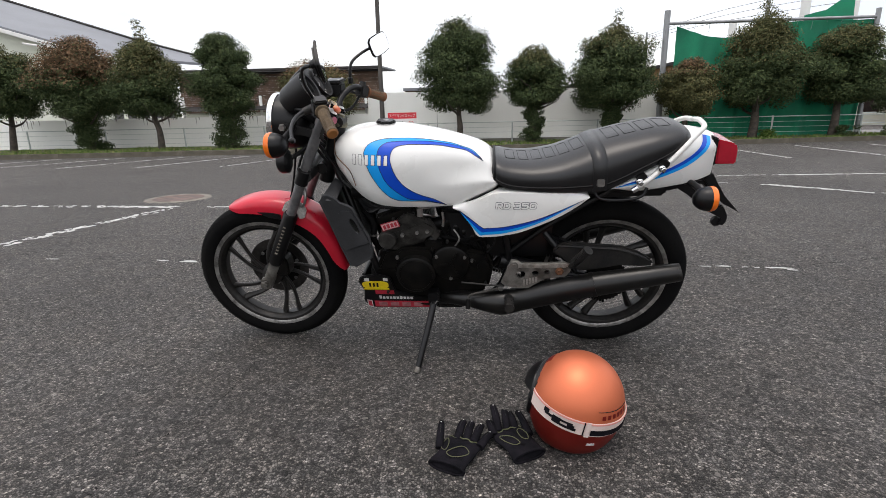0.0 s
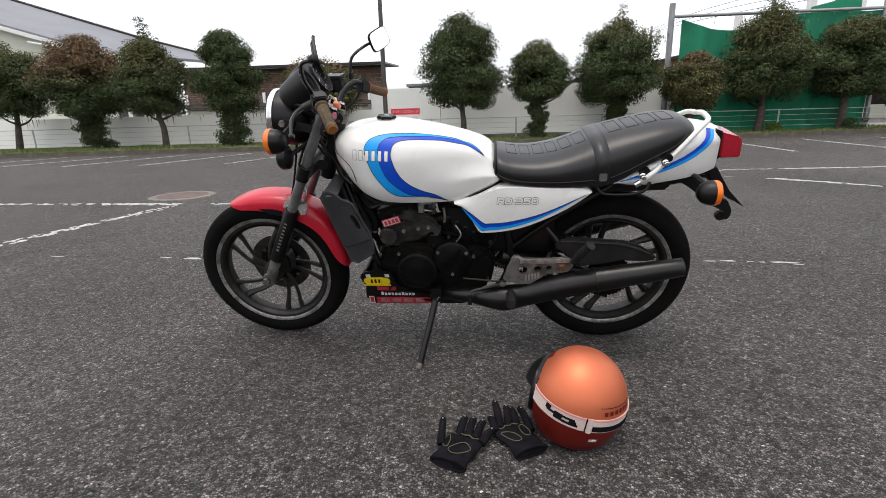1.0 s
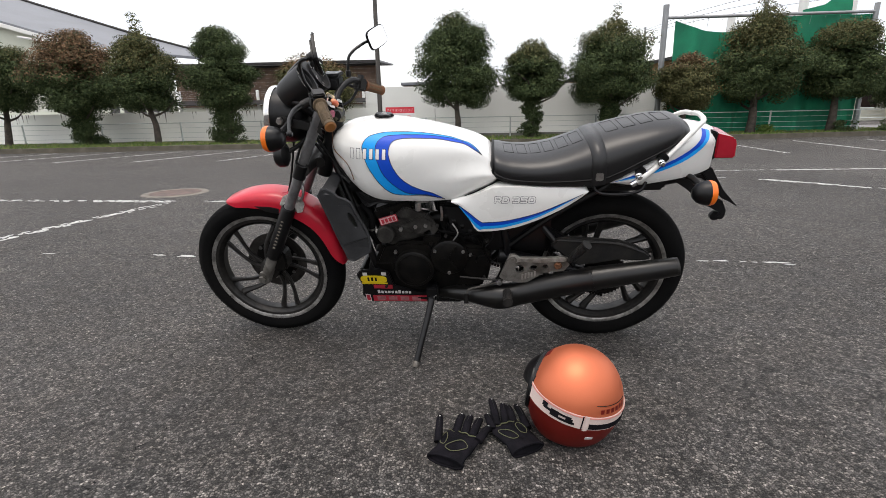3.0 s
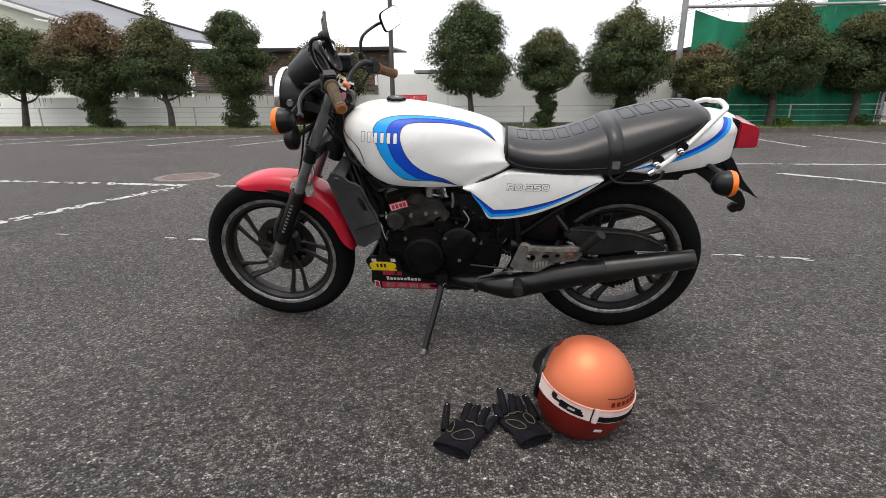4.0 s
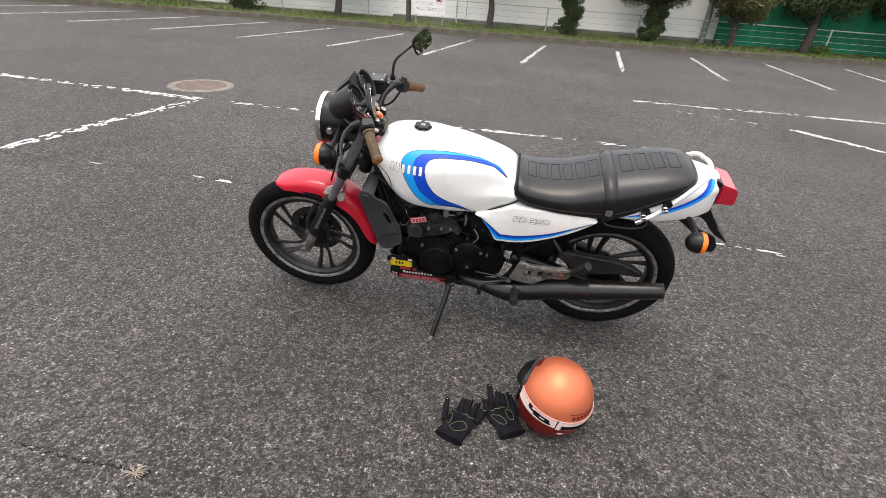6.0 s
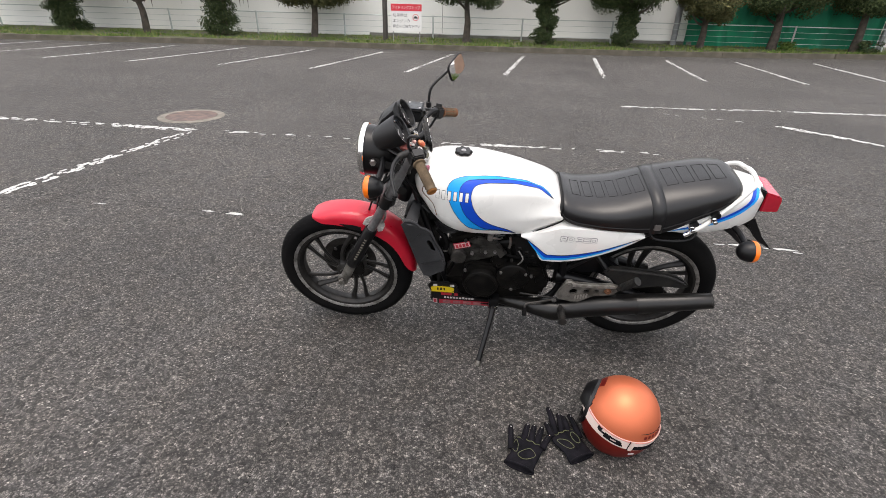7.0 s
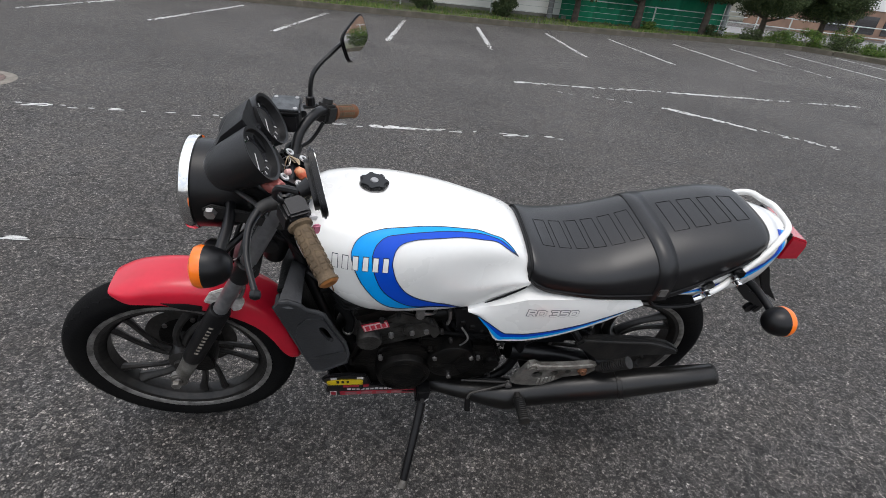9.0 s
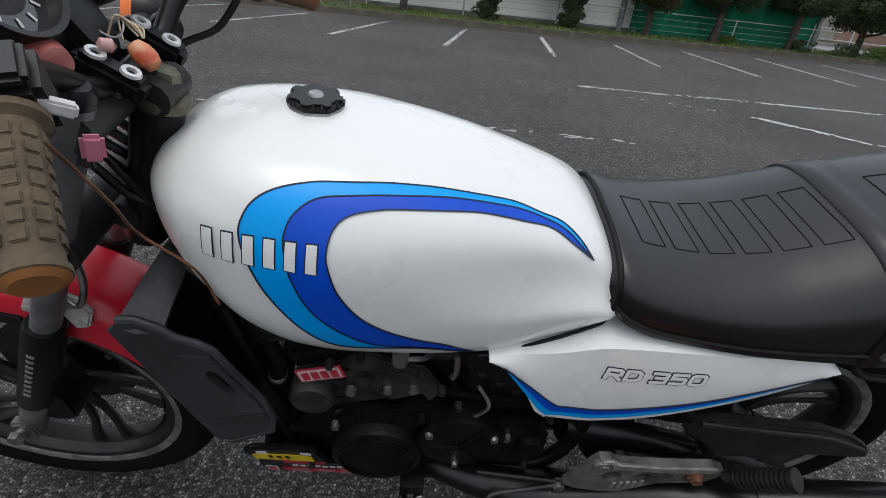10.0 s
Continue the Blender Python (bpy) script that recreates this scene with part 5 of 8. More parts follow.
# wheels
def wheel(name, cx, cy, cz, width, tyre_r, rim_r, pair_at, lab):
    w = empty(name, parent=bike)
    w["label"] = lab
    w.matrix_basis = pose(cx, cy, cz)
    half = width / 2
    prof = [(rim_r - 0.004, -half * 0.62), (rim_r + 0.012, -half * 0.86), (rim_r + 0.036, -half), (tyre_r - 0.028, -half * 0.92), (tyre_r - 0.012, -half * 0.72), (tyre_r - 0.003, -half * 0.40), (tyre_r, 0)]
    prof = prof + [(r, -y) for r, y in prof[::-1][1:]] + [(rim_r - 0.004, -half * 0.62)]
    part("tyre", lathe(prof, "Y", 72), RUBBER, w, smooth=60)
    tread = []
    for k in range(54):
        a = 2 * math.pi * k / 54
        for sgn in (-1, 1):
            b = box(-0.012, 0.010, sgn * half * 0.30, sgn * half * 0.80, -0.006, 0.0015, 0.0, m=Matrix.Rotation(-a, 4, "Y") @ Matrix.Translation((0.006 * sgn, 0, tyre_r - 0.0015)) @ Matrix.Rotation(-sgn * 0.34, 4, "X") @ Matrix.Rotation(sgn * 0.35, 4, "Z"))
            tread.append(b)
    tagged(part("tread", merge(*tread), RUBBER, w, smooth=0), kind="stuff")
    hr = half * 0.64
    rp = [(rim_r - 0.036, 0), (rim_r - 0.034, -hr * 0.5), (rim_r - 0.020, -hr - 0.001), (rim_r - 0.006, -hr - 0.004), (rim_r + 0.004, -hr - 0.006), (rim_r + 0.005, -hr + 0.004), (rim_r - 0.008, -hr + 0.006), (rim_r - 0.014, -hr * 0.3), (rim_r - 0.014, 0)]
    rp = rp + [(r, -y) for r, y in rp[::-1][1:]]
    part("rim", lathe(rp, "Y", 72), SPOKE, w, smooth=35)
    for sgn in (-1, 1):
        part("rim_lip", lathe([(rim_r - 0.012, sgn * (hr + 0.0015)), (rim_r - 0.006, sgn * (hr + 0.0062)), (rim_r + 0.0045, sgn * (hr + 0.0078)), (rim_r + 0.0062, sgn * (hr - 0.002))], "Y", 72), RIM, w, "scratched bright rim edge", smooth=50)
    part("rim_well", lathe([(rim_r - 0.0365, -hr * 0.55), (rim_r - 0.0375, 0), (rim_r - 0.0365, hr * 0.55)], "Y", 72), SPOKE, w)
    part("hub", lathe([(0.0, -0.055), (0.022, -0.055), (0.024, -0.045), (0.042, -0.036), (0.046, 0.040), (0.024, 0.046), (0.0, 0.05)], "Y", 32), SPOKE, w)
    r0, r1 = 0.046, rim_r - 0.032
    for k in range(5):
        for off in (-9.5, 9.5):
            a1 = radians(pair_at + 72 * k + off)
            pts = []
            for t in np.linspace(0, 1, 7):
                ang = a1 + radians(34) * (1 - t) ** 1.5 * (1 if off > 0 else 0.85)
                r = r0 + (r1 - r0) * t
                pts.append((r * math.cos(ang), 0.0, r * math.sin(ang)))
            part("spoke", tube(pts, [0.0115, 0.0085, 0.0078, 0.0088, 0.0125], 8, 2, flat=1.5), SPOKE, w)
    return w


front_wheel = wheel("front_wheel", FX, FY, FZ, 0.094, 0.311, 0.238, 138, "front wheel with paired curved spokes")
for sgn in (1,):
    part("brake_disc", lathe([(0.070, 0.052), (0.128, 0.052), (0.128, 0.057), (0.070, 0.057), (0.070, 0.052)], "Y", 48), STEEL, front_wheel, "dark scored brake disc").data.materials[0] = mat("scored_disc_steel", (0.10, 0.095, 0.09), 0.4, metal=0.8, var=0.2, scale=30)
    for k in range(6):
        a = k * math.pi / 3 + 0.3
        part("disc_bolt", lathe([(0.0, 0.046), (0.007, 0.046), (0.008, 0.052)], "Y", 8, (0.085 * math.cos(a), 0, 0.085 * math.sin(a))), STEEL, front_wheel)
    part("disc_carrier", lathe([(0.03, 0.040), (0.078, 0.048), (0.090, 0.0515), (0.06, 0.056), (0.03, 0.054)], "Y", 36), ENGINE, front_wheel)
rear_wheel = wheel("rear_wheel", RX, 0.0, RZ, 0.112, 0.319, 0.238, 30, "rear wheel with paired curved spokes")
spr = []
for k in range(76):
    a = math.pi * 2 * k / 76
    r = 0.090 if k % 2 else 0.083
    spr.append((r * math.cos(a), r * math.sin(a)))
part("sprocket", prism(spr, -0.075, -0.069, 0), ENGINE, rear_wheel, "oily rear sprocket", 0)
part("sprocket_carrier", lathe([(0.0, -0.082), (0.03, -0.082), (0.07, -0.072), (0.075, -0.05)], "Y", 32), ENGINE, rear_wheel)


# ---- front end ----
DY = -0.030  # the bars are turned a touch, so the top of the front end stands nearer the left side


def lean_y(y, z):
    return y + DY * min(1.0, max(0.0, (z - 0.35) / 0.55))


def fork_at(t, y):
    """A point on the fork line, t = 0 at the axle, 1 at the top yoke."""
    x, z = -0.668 + 0.325 * t, 0.312 + 0.640 * t
    return Vector((x, lean_y(y, z), z))


fork = group("front_fork")
NUT = mat("dull_olive_metal", (0.16, 0.15, 0.105), 0.45, metal=0.7, var=0.2, second=(0.09, 0.085, 0.06), scale=40)
for sgn in (-1, 1):
    y = sgn * 0.098
    part("slider", tube([fork_at(-0.03, y), fork_at(0.16, y)], [0.021, 0.0235], 16), ALU, fork, "corroded alloy fork leg")
    part("fork_sleeve", tube([fork_at(0.14, y), fork_at(0.15, y), fork_at(0.47, y), fork_at(0.48, y)], [0.024, 0.0275, 0.0275, 0.024], 18, 1), BLACK, fork, "black fork sleeve with white marks")
    part("fork_tube", tube([fork_at(0.44, y), fork_at(1.03, y)], 0.0185, 16), FORK, fork)
    part("clamp_collar", tube([fork_at(0.665, y), fork_at(0.67, y), fork_at(0.745, y), fork_at(0.75, y)], [0.019, 0.0245, 0.0245, 0.019], 18, 1), BLACK, fork)
    part("axle_clamp", prism(round_poly(-0.672, 0.312, 0.022, 0.026, 20, 3), min(y, y * 1.22), max(y, y * 1.22) + 0.0, 0.004), ALU, fork)
    part("fork_cap", lathe([(0.0, 0.018), (0.012, 0.018), (0.018, 0.010), (0.019, 0.0)], "Z", 16, m=Matrix.Translation(fork_at(1.03, y)) @ pose(0, 0, 0, 0, 27, 0)), BLACK, fork)
for k in range(9):
    p = fork_at(0.23 + 0.022 * k, -0.098) + Vector((-0.002, -0.0272, 0))
    part("sleeve_mark", box(-0.005, 0.005, -0.001, 0.001, -0.003, 0.003, 0, m=Matrix.Translation(p) @ pose(0, 0, 0, 0, 27, 0)), RING, fork, smooth=0)
part("axle", tube([(FX, -0.135, FZ), (FX, 0.135, FZ)], 0.009, 12), STEEL, fork)
part("axle_nut", lathe([(0.0, -0.008), (0.013, -0.008), (0.015, 0.004)], "Y", 6, (FX, -0.132, FZ)), ALU, fork)
for t, w in ((0.985, 0.026), (0.72, 0.032)):
    a, b = fork_at(t, -0.098), fork_at(t, 0.098)
    yoke = merge(tube([a + Vector((0.006, -0.012, 0)), b + Vector((0.006, 0.012, 0))], w * 0.86, 14), tube([a.lerp(b, 0.35) + Vector((0.045, 0, 0)), a.lerp(b, 0.65) + Vector((0.045, 0, 0))], 0.020, 12))
    part("yoke", yoke, DUSTY, fork, "black triple clamp")
part("steering_nut", lathe([(0.0, 0.022), (0.014, 0.022), (0.016, 0.016), (0.017, 0.008), (0.020, 0.006), (0.021, -0.01)], "Z", 6, m=pose(-0.303, DY, 0.944, 0, 24, 15)), NUT, fork, "dull olive steering nut")
part("head_tube", tube([(-0.311, DY, 0.926), (-0.389, DY * 0.6, 0.72)], 0.028, 16), BLACK, fork)

part("nut_washer", lathe([(0.0, -0.004), (0.030, -0.004), (0.032, -0.009), (0.031, -0.016)], "Z", 28, m=pose(-0.303, DY, 0.944, 0, 24, 0)), NUT, fork)

# front mudguard
guard_r = shape_curve([(6, 0.336), (28, 0.356), (44, 0.368), (66, 0.364), (82, 0.353), (100, 0.338), (110, 0.331)])
guard_in = shape_curve([(6, 0.325), (20, 0.300), (40, 0.305), (60, 0.297), (80, 0.290), (100, 0.298), (110, 0.320)])
rings = []
for a in np.linspace(7, 109, 56):
    ro, ri = guard_r(a), guard_in(a)
    tip = 1 - 0.35 * max(0, (a - 98) / 11) ** 2 - 0.25 * max(0, (14 - a) / 7) ** 2
    ring = []
    for shell in (0.0, 0.004):
        arc = []
        for j in range(17):
            b = math.pi * j / 16
            yy = -(0.072 - shell) * tip * math.copysign(abs(math.cos(b)) ** 0.55, math.cos(b))
            rr_ = ri + (ro - shell - ri) * math.sin(b) ** 0.6
            arc.append(Vector((FX + rr_ * math.cos(radians(a)), yy + FY, FZ + rr_ * math.sin(radians(a)))))
        ring += arc if shell == 0 else arc[::-1]
    rings.append(ring)
PLATE_WHITE = mat("chipped_white_paint", (0.62, 0.60, 0.57), 0.5, var=0.2, second=(0.30, 0.28, 0.26), scale=60)
fender = group("front_mudguard", "red painted front mudguard")
part("mudguard_shell", finish(loft(rings)), RED, fender, smooth=50)
part("mudguard_vent", prism([(-0.658, 0.617), (-0.600, 0.615), (-0.561, 0.606), (-0.566, 0.585), (-0.613, 0.594)], -0.0955, -0.088, 0.002), BLACK, fender, "black triangular vent")
part("mudguard_bolt", lathe([(0.0, -0.004), (0.006, -0.004), (0.007, 0.004)], "Y", 12, (-0.455, -0.080, 0.545)), BLACK, fender)
part("fork_brace", prism([(-0.556, 0.622), (-0.536, 0.656), (-0.500, 0.672), (-0.468, 0.650), (-0.458, 0.625), (-0.472, 0.592), (-0.492, 0.588), (-0.500, 0.615), (-0.53, 0.612)], -0.0965, -0.086, 0.003), PLATE_WHITE, fender, "chipped white bracket")
part("brace_hose", tube([(-0.47, -0.06, 0.74), (-0.455, -0.085, 0.68), (-0.47, -0.095, 0.64), (-0.49, -0.09, 0.66)], 0.005, 8), STEEL, fender)
part("caliper", prism(round_poly(-0.600, 0.385, 0.032, 0.045, 20, 3), -0.108, -0.045, 0.006), ENGINE, fork, "black brake caliper")
part("brake_hose", tube([(-0.59, -0.10, 0.42), (-0.555, -0.105, 0.52), (-0.505, -0.085, 0.62), (-0.47, -0.07, 0.78), (-0.42, -0.02, 0.90)], 0.005, 8), BLACK, fork)
part("speed_cable", tube([(-0.66, 0.06, 0.33), (-0.60, -0.03, 0.50), (-0.52, -0.03, 0.70), (-0.45, -0.05, 0.95)], 0.004, 8), BLACK, fork)

# headlight
head = group("headlight", "round headlight with a chrome rim")
hm = pose(-0.490, DY - 0.004, 0.942, 0, 3, 0)
part("bowl", lathe([(0.0, 0.092), (0.042, 0.096), (0.070, 0.082), (0.086, 0.056), (0.0925, 0.026), (0.094, -0.020), (0.091, -0.024)], "X", 40, m=hm), BLACK, head)
part("chrome_rim", lathe([(0.092, -0.020), (0.0985, -0.022), (0.101, -0.029), (0.0995, -0.039), (0.093, -0.045), (0.086, -0.046)], "X", 48, m=hm), CHROME, head, "bright chrome rim")
part("lens", lathe([(0.087, -0.044), (0.06, -0.056), (0.03, -0.062), (0.0, -0.064)], "X", 40, m=hm), mat("headlight_glass", (0.55, 0.50, 0.38), 0.12, var=0.08, coat=1.0), head, "ribbed glass lens")
for sgn in (-1, 1):
    part("bracket", prism([(-0.49, 0.95), (-0.47, 0.962), (-0.40, 0.945), (-0.335, 0.925), (-0.335, 0.90), (-0.40, 0.915), (-0.475, 0.93)], DY + sgn * 0.103 - 0.004, DY + sgn * 0.103 + 0.004, 0.002), DUSTY, head)
    part("bracket_bolt", lathe([(0.0, sgn * 0.010), (0.011, sgn * 0.010), (0.013, 0.0)], "Y", 6, (-0.472, DY + sgn * 0.108, 0.946)), STEEL, head)
part("horn", lathe([(0.0, -0.02), (0.036, -0.018), (0.042, -0.008), (0.040, 0.012), (0.02, 0.022), (0.0, 0.022)], "X", 24, (-0.480, -0.150, 0.832)), BLACK, fork)
part("horn_stay", tube([(-0.470, -0.145, 0.836), (-0.44, -0.11, 0.85), (-0.41, -0.09, 0.87)], 0.008, 8), BLACK, fork)
for k in range(6):
    part("cable", tube([(-0.45, DY - 0.05 + 0.02 * k, 0.90 + 0.01 * k), (-0.40 + 0.01 * k, -0.06 + 0.015 * k, 0.86), (-0.36, -0.05 + 0.02 * k, 0.80 + 0.01 * k), (-0.28, -0.03 + 0.012 * k, 0.78)], 0.0055, 6), BLACK, fork)

# instruments
SATIN = mat("satin_black_plastic", (0.009, 0.009, 0.010), 0.45, var=0.2, bump=0.2, bscale=260, spec=0.42)
dash = group("instrument_cluster", "pair of round black instruments and a warning lamp panel")
tilt = Vector((0.87, 0, 0.49))
for yc in (-0.108, 0.026):
    c = Vector((-0.379, yc, 1.062))
    gm = Matrix.Translation(c) @ tilt.to_track_quat("X", "Z").to_matrix().to_4x4()
    part("pod", lathe([(0.0, -0.090), (0.034, -0.088), (0.044, -0.072), (0.050, -0.035), (0.0555, 0.012), (0.0555, 0.018), (0.050, 0.016), (0.048, 0.0)], "X", 40, m=gm), SATIN, dash, "black instrument pod")
    part("dial", lathe([(0.0482, 0.0), (0.0, 0.0)], "X", 36, m=gm), GAUGE, dash, "dark dial under glass")
    part("dial_face", lathe([(0.030, 0.0003), (0.0, 0.0006)], "X", 30, m=gm), DUSTY, dash)
    for k in range(11):
        a = radians(-40 + 26 * k)
        part("dial_tick", box(0.0008, 0.0014, -0.0013, 0.0013, 0.033, 0.041, 0, m=gm @ Matrix.Rotation(a, 4, "X")), STICKER_WHITE, dash, smooth=0)
    part("needle", box(0.0015, 0.0025, -0.0012, 0.0012, -0.006, 0.036, 0, m=gm @ Matrix.Rotation(2.2, 4, "X")), STICKER_WHITE, dash, smooth=0)
    part("pod_mount", tube([c + Vector((-0.05, 0, -0.05)), Vector((-0.37, yc * 0.7 + DY * 0.3, 0.955))], 0.016, 10), BLACK, dash)
panel_rings = []
for x, z, yw, th in ((-0.478, 1.058, 0.046, 0.022), (-0.447, 1.114, 0.046, 0.045), (-0.404, 1.150, 0.040, 0.05), (-0.392, 1.112, 0.026, 0.05), (-0.362, 1.052, 0.024, 0.04), (-0.346, 1.022, 0.020, 0.02)):
    panel_rings.append([Vector((x + 0.006, DY - 0.010 + yy, zz - 0.020)) for yy, zz in ((-yw, z - th), (-yw, z - 0.006), (-yw * 0.75, z), (yw * 0.75, z), (yw, z - 0.006), (yw, z - th))])
part("warning_panel", finish(loft(panel_rings)), SATIN, dash, "black warning lamp panel", 30)
for k in range(4):
    t = k / 3
    part("warning_lamp", box(-0.005, 0.005, -0.014, 0.014, -0.001, 0.0015, 0, m=Matrix.Translation((-0.3805 + 0.022 * t, DY - 0.010, 1.083 - 0.046 * t)) @ pose(0, 0, 0, 0, 64, 0)), GAUGE, dash, smooth=0)

# handlebar and controls
SCUFFED = mat("scuffed_grey_paint", (0.075, 0.082, 0.088), 0.5, var=0.3, second=(0.022, 0.024, 0.026), scale=45, bump=0.3, bscale=220, metal=0.2)
bar = group("handlebar", "black handlebar with worn brown grips")
LG0, LG1 = Vector((-0.283, -0.258, 1.018)), Vector((-0.230, -0.352, 0.974))
RG0, RG1 = Vector((-0.252, 0.204, 1.000)), Vector((-0.201, 0.277, 0.968))
part("bar_tube", tube([LG1, LG0, (-0.308, -0.205, 1.028), (-0.330, -0.145, 1.000), (-0.331, -0.095, 0.968), (-0.331, DY, 0.962), (-0.331, 0.040, 0.968), (-0.315, 0.09, 1.010), (-0.280, 0.145, 1.030), RG0, RG1], 0.0112, 12, 5), BLACK, bar)
BOLT = mat("bright_alloy_bolt", (0.75, 0.75, 0.74), 0.35, metal=0.6, var=0.1, scale=80)
for y in (-0.075, 0.020):
    cm = pose(-0.3195, y + 0.001, 0.9845, 0, 30, 0)  # square to the steering axis
    part("bar_clamp", merge(box(-0.034, 0.034, -0.0135, 0.0135, -0.024, 0.0, 0.006, m=cm), tube([cm @ Vector((0, 0, -0.075)), cm @ Vector((0, 0, -0.02))], 0.017, 12)), BLACK, bar, "black clamp with bright bolts")
    for x in (-0.0175, 0.0155):
        part("clamp_bolt", lathe([(0.0, -0.001), (0.0045, -0.001), (0.0050, 0.003), (0.0092, 0.003), (0.0102, 0.0)], "Z", 16, m=cm @ pose(x, 0, 0.0005)), BOLT, bar, "bright socket bolt")


def grip(a, b, name):
    d = (b - a)
    L = d.length
    m = Matrix.Translation(a) @ d.to_track_quat("X", "Z").to_matrix().to_4x4()
    g = part(name, lathe([(0.0112, -0.004), (0.0225, -0.004), (0.0225, 0.002), (0.0165, 0.006), (0.0162, L - 0.008), (0.0185, L - 0.004), (0.0185, L), (0.012, L + 0.003), (0.0, L + 0.003)], "X", 24, m=m), GRIP, bar, "worn brown waffle grip")
    for i in range(7):
        for k in range(8):
            r = Matrix.Rotation(2 * math.pi * k / 8, 4, "X")
            x0 = 0.012 + (L - 0.026) * i / 7
            part("grip_pad", box(x0, x0 + (L - 0.026) / 7 * 0.76, -0.0046, 0.0046, 0.0158, 0.0176, 0.0008, m=m @ r), GRIP, g, smooth=0)
    return g


grip(LG0, LG1, "left_grip")
grip(RG0, RG1, "right_grip").data.materials[0] = mat("worn_red_brown_rubber", (0.17, 0.075, 0.038), 0.7, var=0.2, bump=0.5, bscale=200, second=(0.11, 0.05, 0.026), scale=25, spec=0.25)
part("grip_end", lathe([(0.0, 0.0045), (0.013, 0.0045), (0.0175, 0.001)], "X", 20, m=Matrix.Translation(LG1) @ (LG1 - LG0).to_track_quat("X", "Z").to_matrix().to_4x4()), mat("amber_rubber", (0.30, 0.12, 0.03), 0.5, var=0.1), bar)
lm = Matrix.Translation(LG0) @ (LG1 - LG0).to_track_quat("X", "Z").to_matrix().to_4x4()
part("switch_box", merge(box(-0.052, -0.006, -0.024, 0.024, -0.026, 0.024, 0.006, m=lm), box(-0.044, -0.008, -0.020, 0.020, 0.020, 0.032, 0.004, m=lm)), SATIN, bar, "black switch housing")
part("switch_key", box(-0.013, 0.013, -0.006, 0.006, -0.004, 0.006, 0.002, m=pose(-0.268, -0.235, 1.021, 0, 28, 35)), STICKER_WHITE, bar, "worn white switch key")
part("horn_button", box(-0.008, 0.008, -0.004, 0.004, -0.011, 0.011, 0.003, m=pose(-0.260, -0.226, 0.985, 0, 10, 30)), mat("pink_plastic", (0.55, 0.18, 0.25), 0.5, var=0.05), bar, "faded pink button")
part("clutch_perch", tube([(-0.315, -0.19, 1.024), (-0.350, -0.195, 1.014), (-0.365, -0.205, 1.008)], [0.016, 0.013, 0.012], 10), DUSTY, bar)
part("clutch_lever", tube([(-0.363, -0.205, 1.010), (-0.375, -0.245, 1.000), (-0.372, -0.30, 0.985), (-0.358, -0.345, 0.968), (-0.350, -0.366, 0.960)], [0.009, 0.0075, 0.006, 0.0055, 0.006], 10), BLACK, bar, "black clutch lever with a ball end")
part("lever_ball", lathe([(0.0, -0.010), (0.007, -0.008), (0.010, 0.0), (0.007, 0.008), (0.0, 0.010)], "X", 14, (-0.350, -0.368, 0.959)), BLACK, bar)
part("brake_lever", tube([(-0.315, 0.15, 1.018), (-0.325, 0.20, 1.010), (-0.30, 0.26, 0.985), (-0.275, 0.30, 0.97)], [0.009, 0.007, 0.006, 0.006], 8), BLACK, bar)
rm = Matrix.Translation(RG0) @ (RG1 - RG0).to_track_quat("X", "Z").to_matrix().to_4x4()
part("throttle_housing", merge(box(-0.046, -0.004, -0.022, 0.022, -0.024, 0.022, 0.007, m=rm), lathe([(0.0, 0.030), (0.012, 0.030), (0.013, 0.016)], "Z", 14, m=rm @ pose(-0.026, 0, 0.004))), DUSTY, bar, "dusty black switch housing")
part("brake_reservoir", merge(box(-0.378, -0.318, 0.082, 0.150, 1.005, 1.052, 0.006), box(-0.382, -0.314, 0.078, 0.154, 1.052, 1.060, 0.003)), SATIN, bar, "scuffed square brake fluid reservoir")
part("reservoir_cap", box(-0.378, -0.318, 0.082, 0.150, 1.060, 1.0635, 0.001), SCUFFED, bar, "scuffed grey reservoir lid")
for x in (-0.371, -0.325):
    for y in (0.090, 0.142):
        part("lid_screw", lathe([(0.0, 0.0650), (0.004, 0.0650), (0.005, 0.0635)], "Z", 10, (x, y, 1.0)), STEEL, bar)
part("throttle_cable", tube([(-0.27, 0.16, 0.995), (-0.30, 0.14, 0.955), (-0.35, 0.10, 0.93), (-0.36, 0.03, 0.86), (-0.30, 0.0, 0.80)], 0.005, 8), BLACK, bar)
part("clutch_cable", tube([(-0.365, -0.195, 1.012), (-0.42, -0.13, 1.0), (-0.42, -0.05, 0.93), (-0.36, -0.05, 0.82), (-0.25, -0.06, 0.66)], 0.005, 8), BLACK, bar)
part("thin_wire", tube([(-0.285, -0.235, 0.99), (-0.27, -0.22, 0.93), (-0.285, -0.18, 0.86), (-0.25, -0.165, 0.80), (-0.235, -0.165, 0.745)], 0.0016, 6), RUST, bar, "loose thin brown wire")

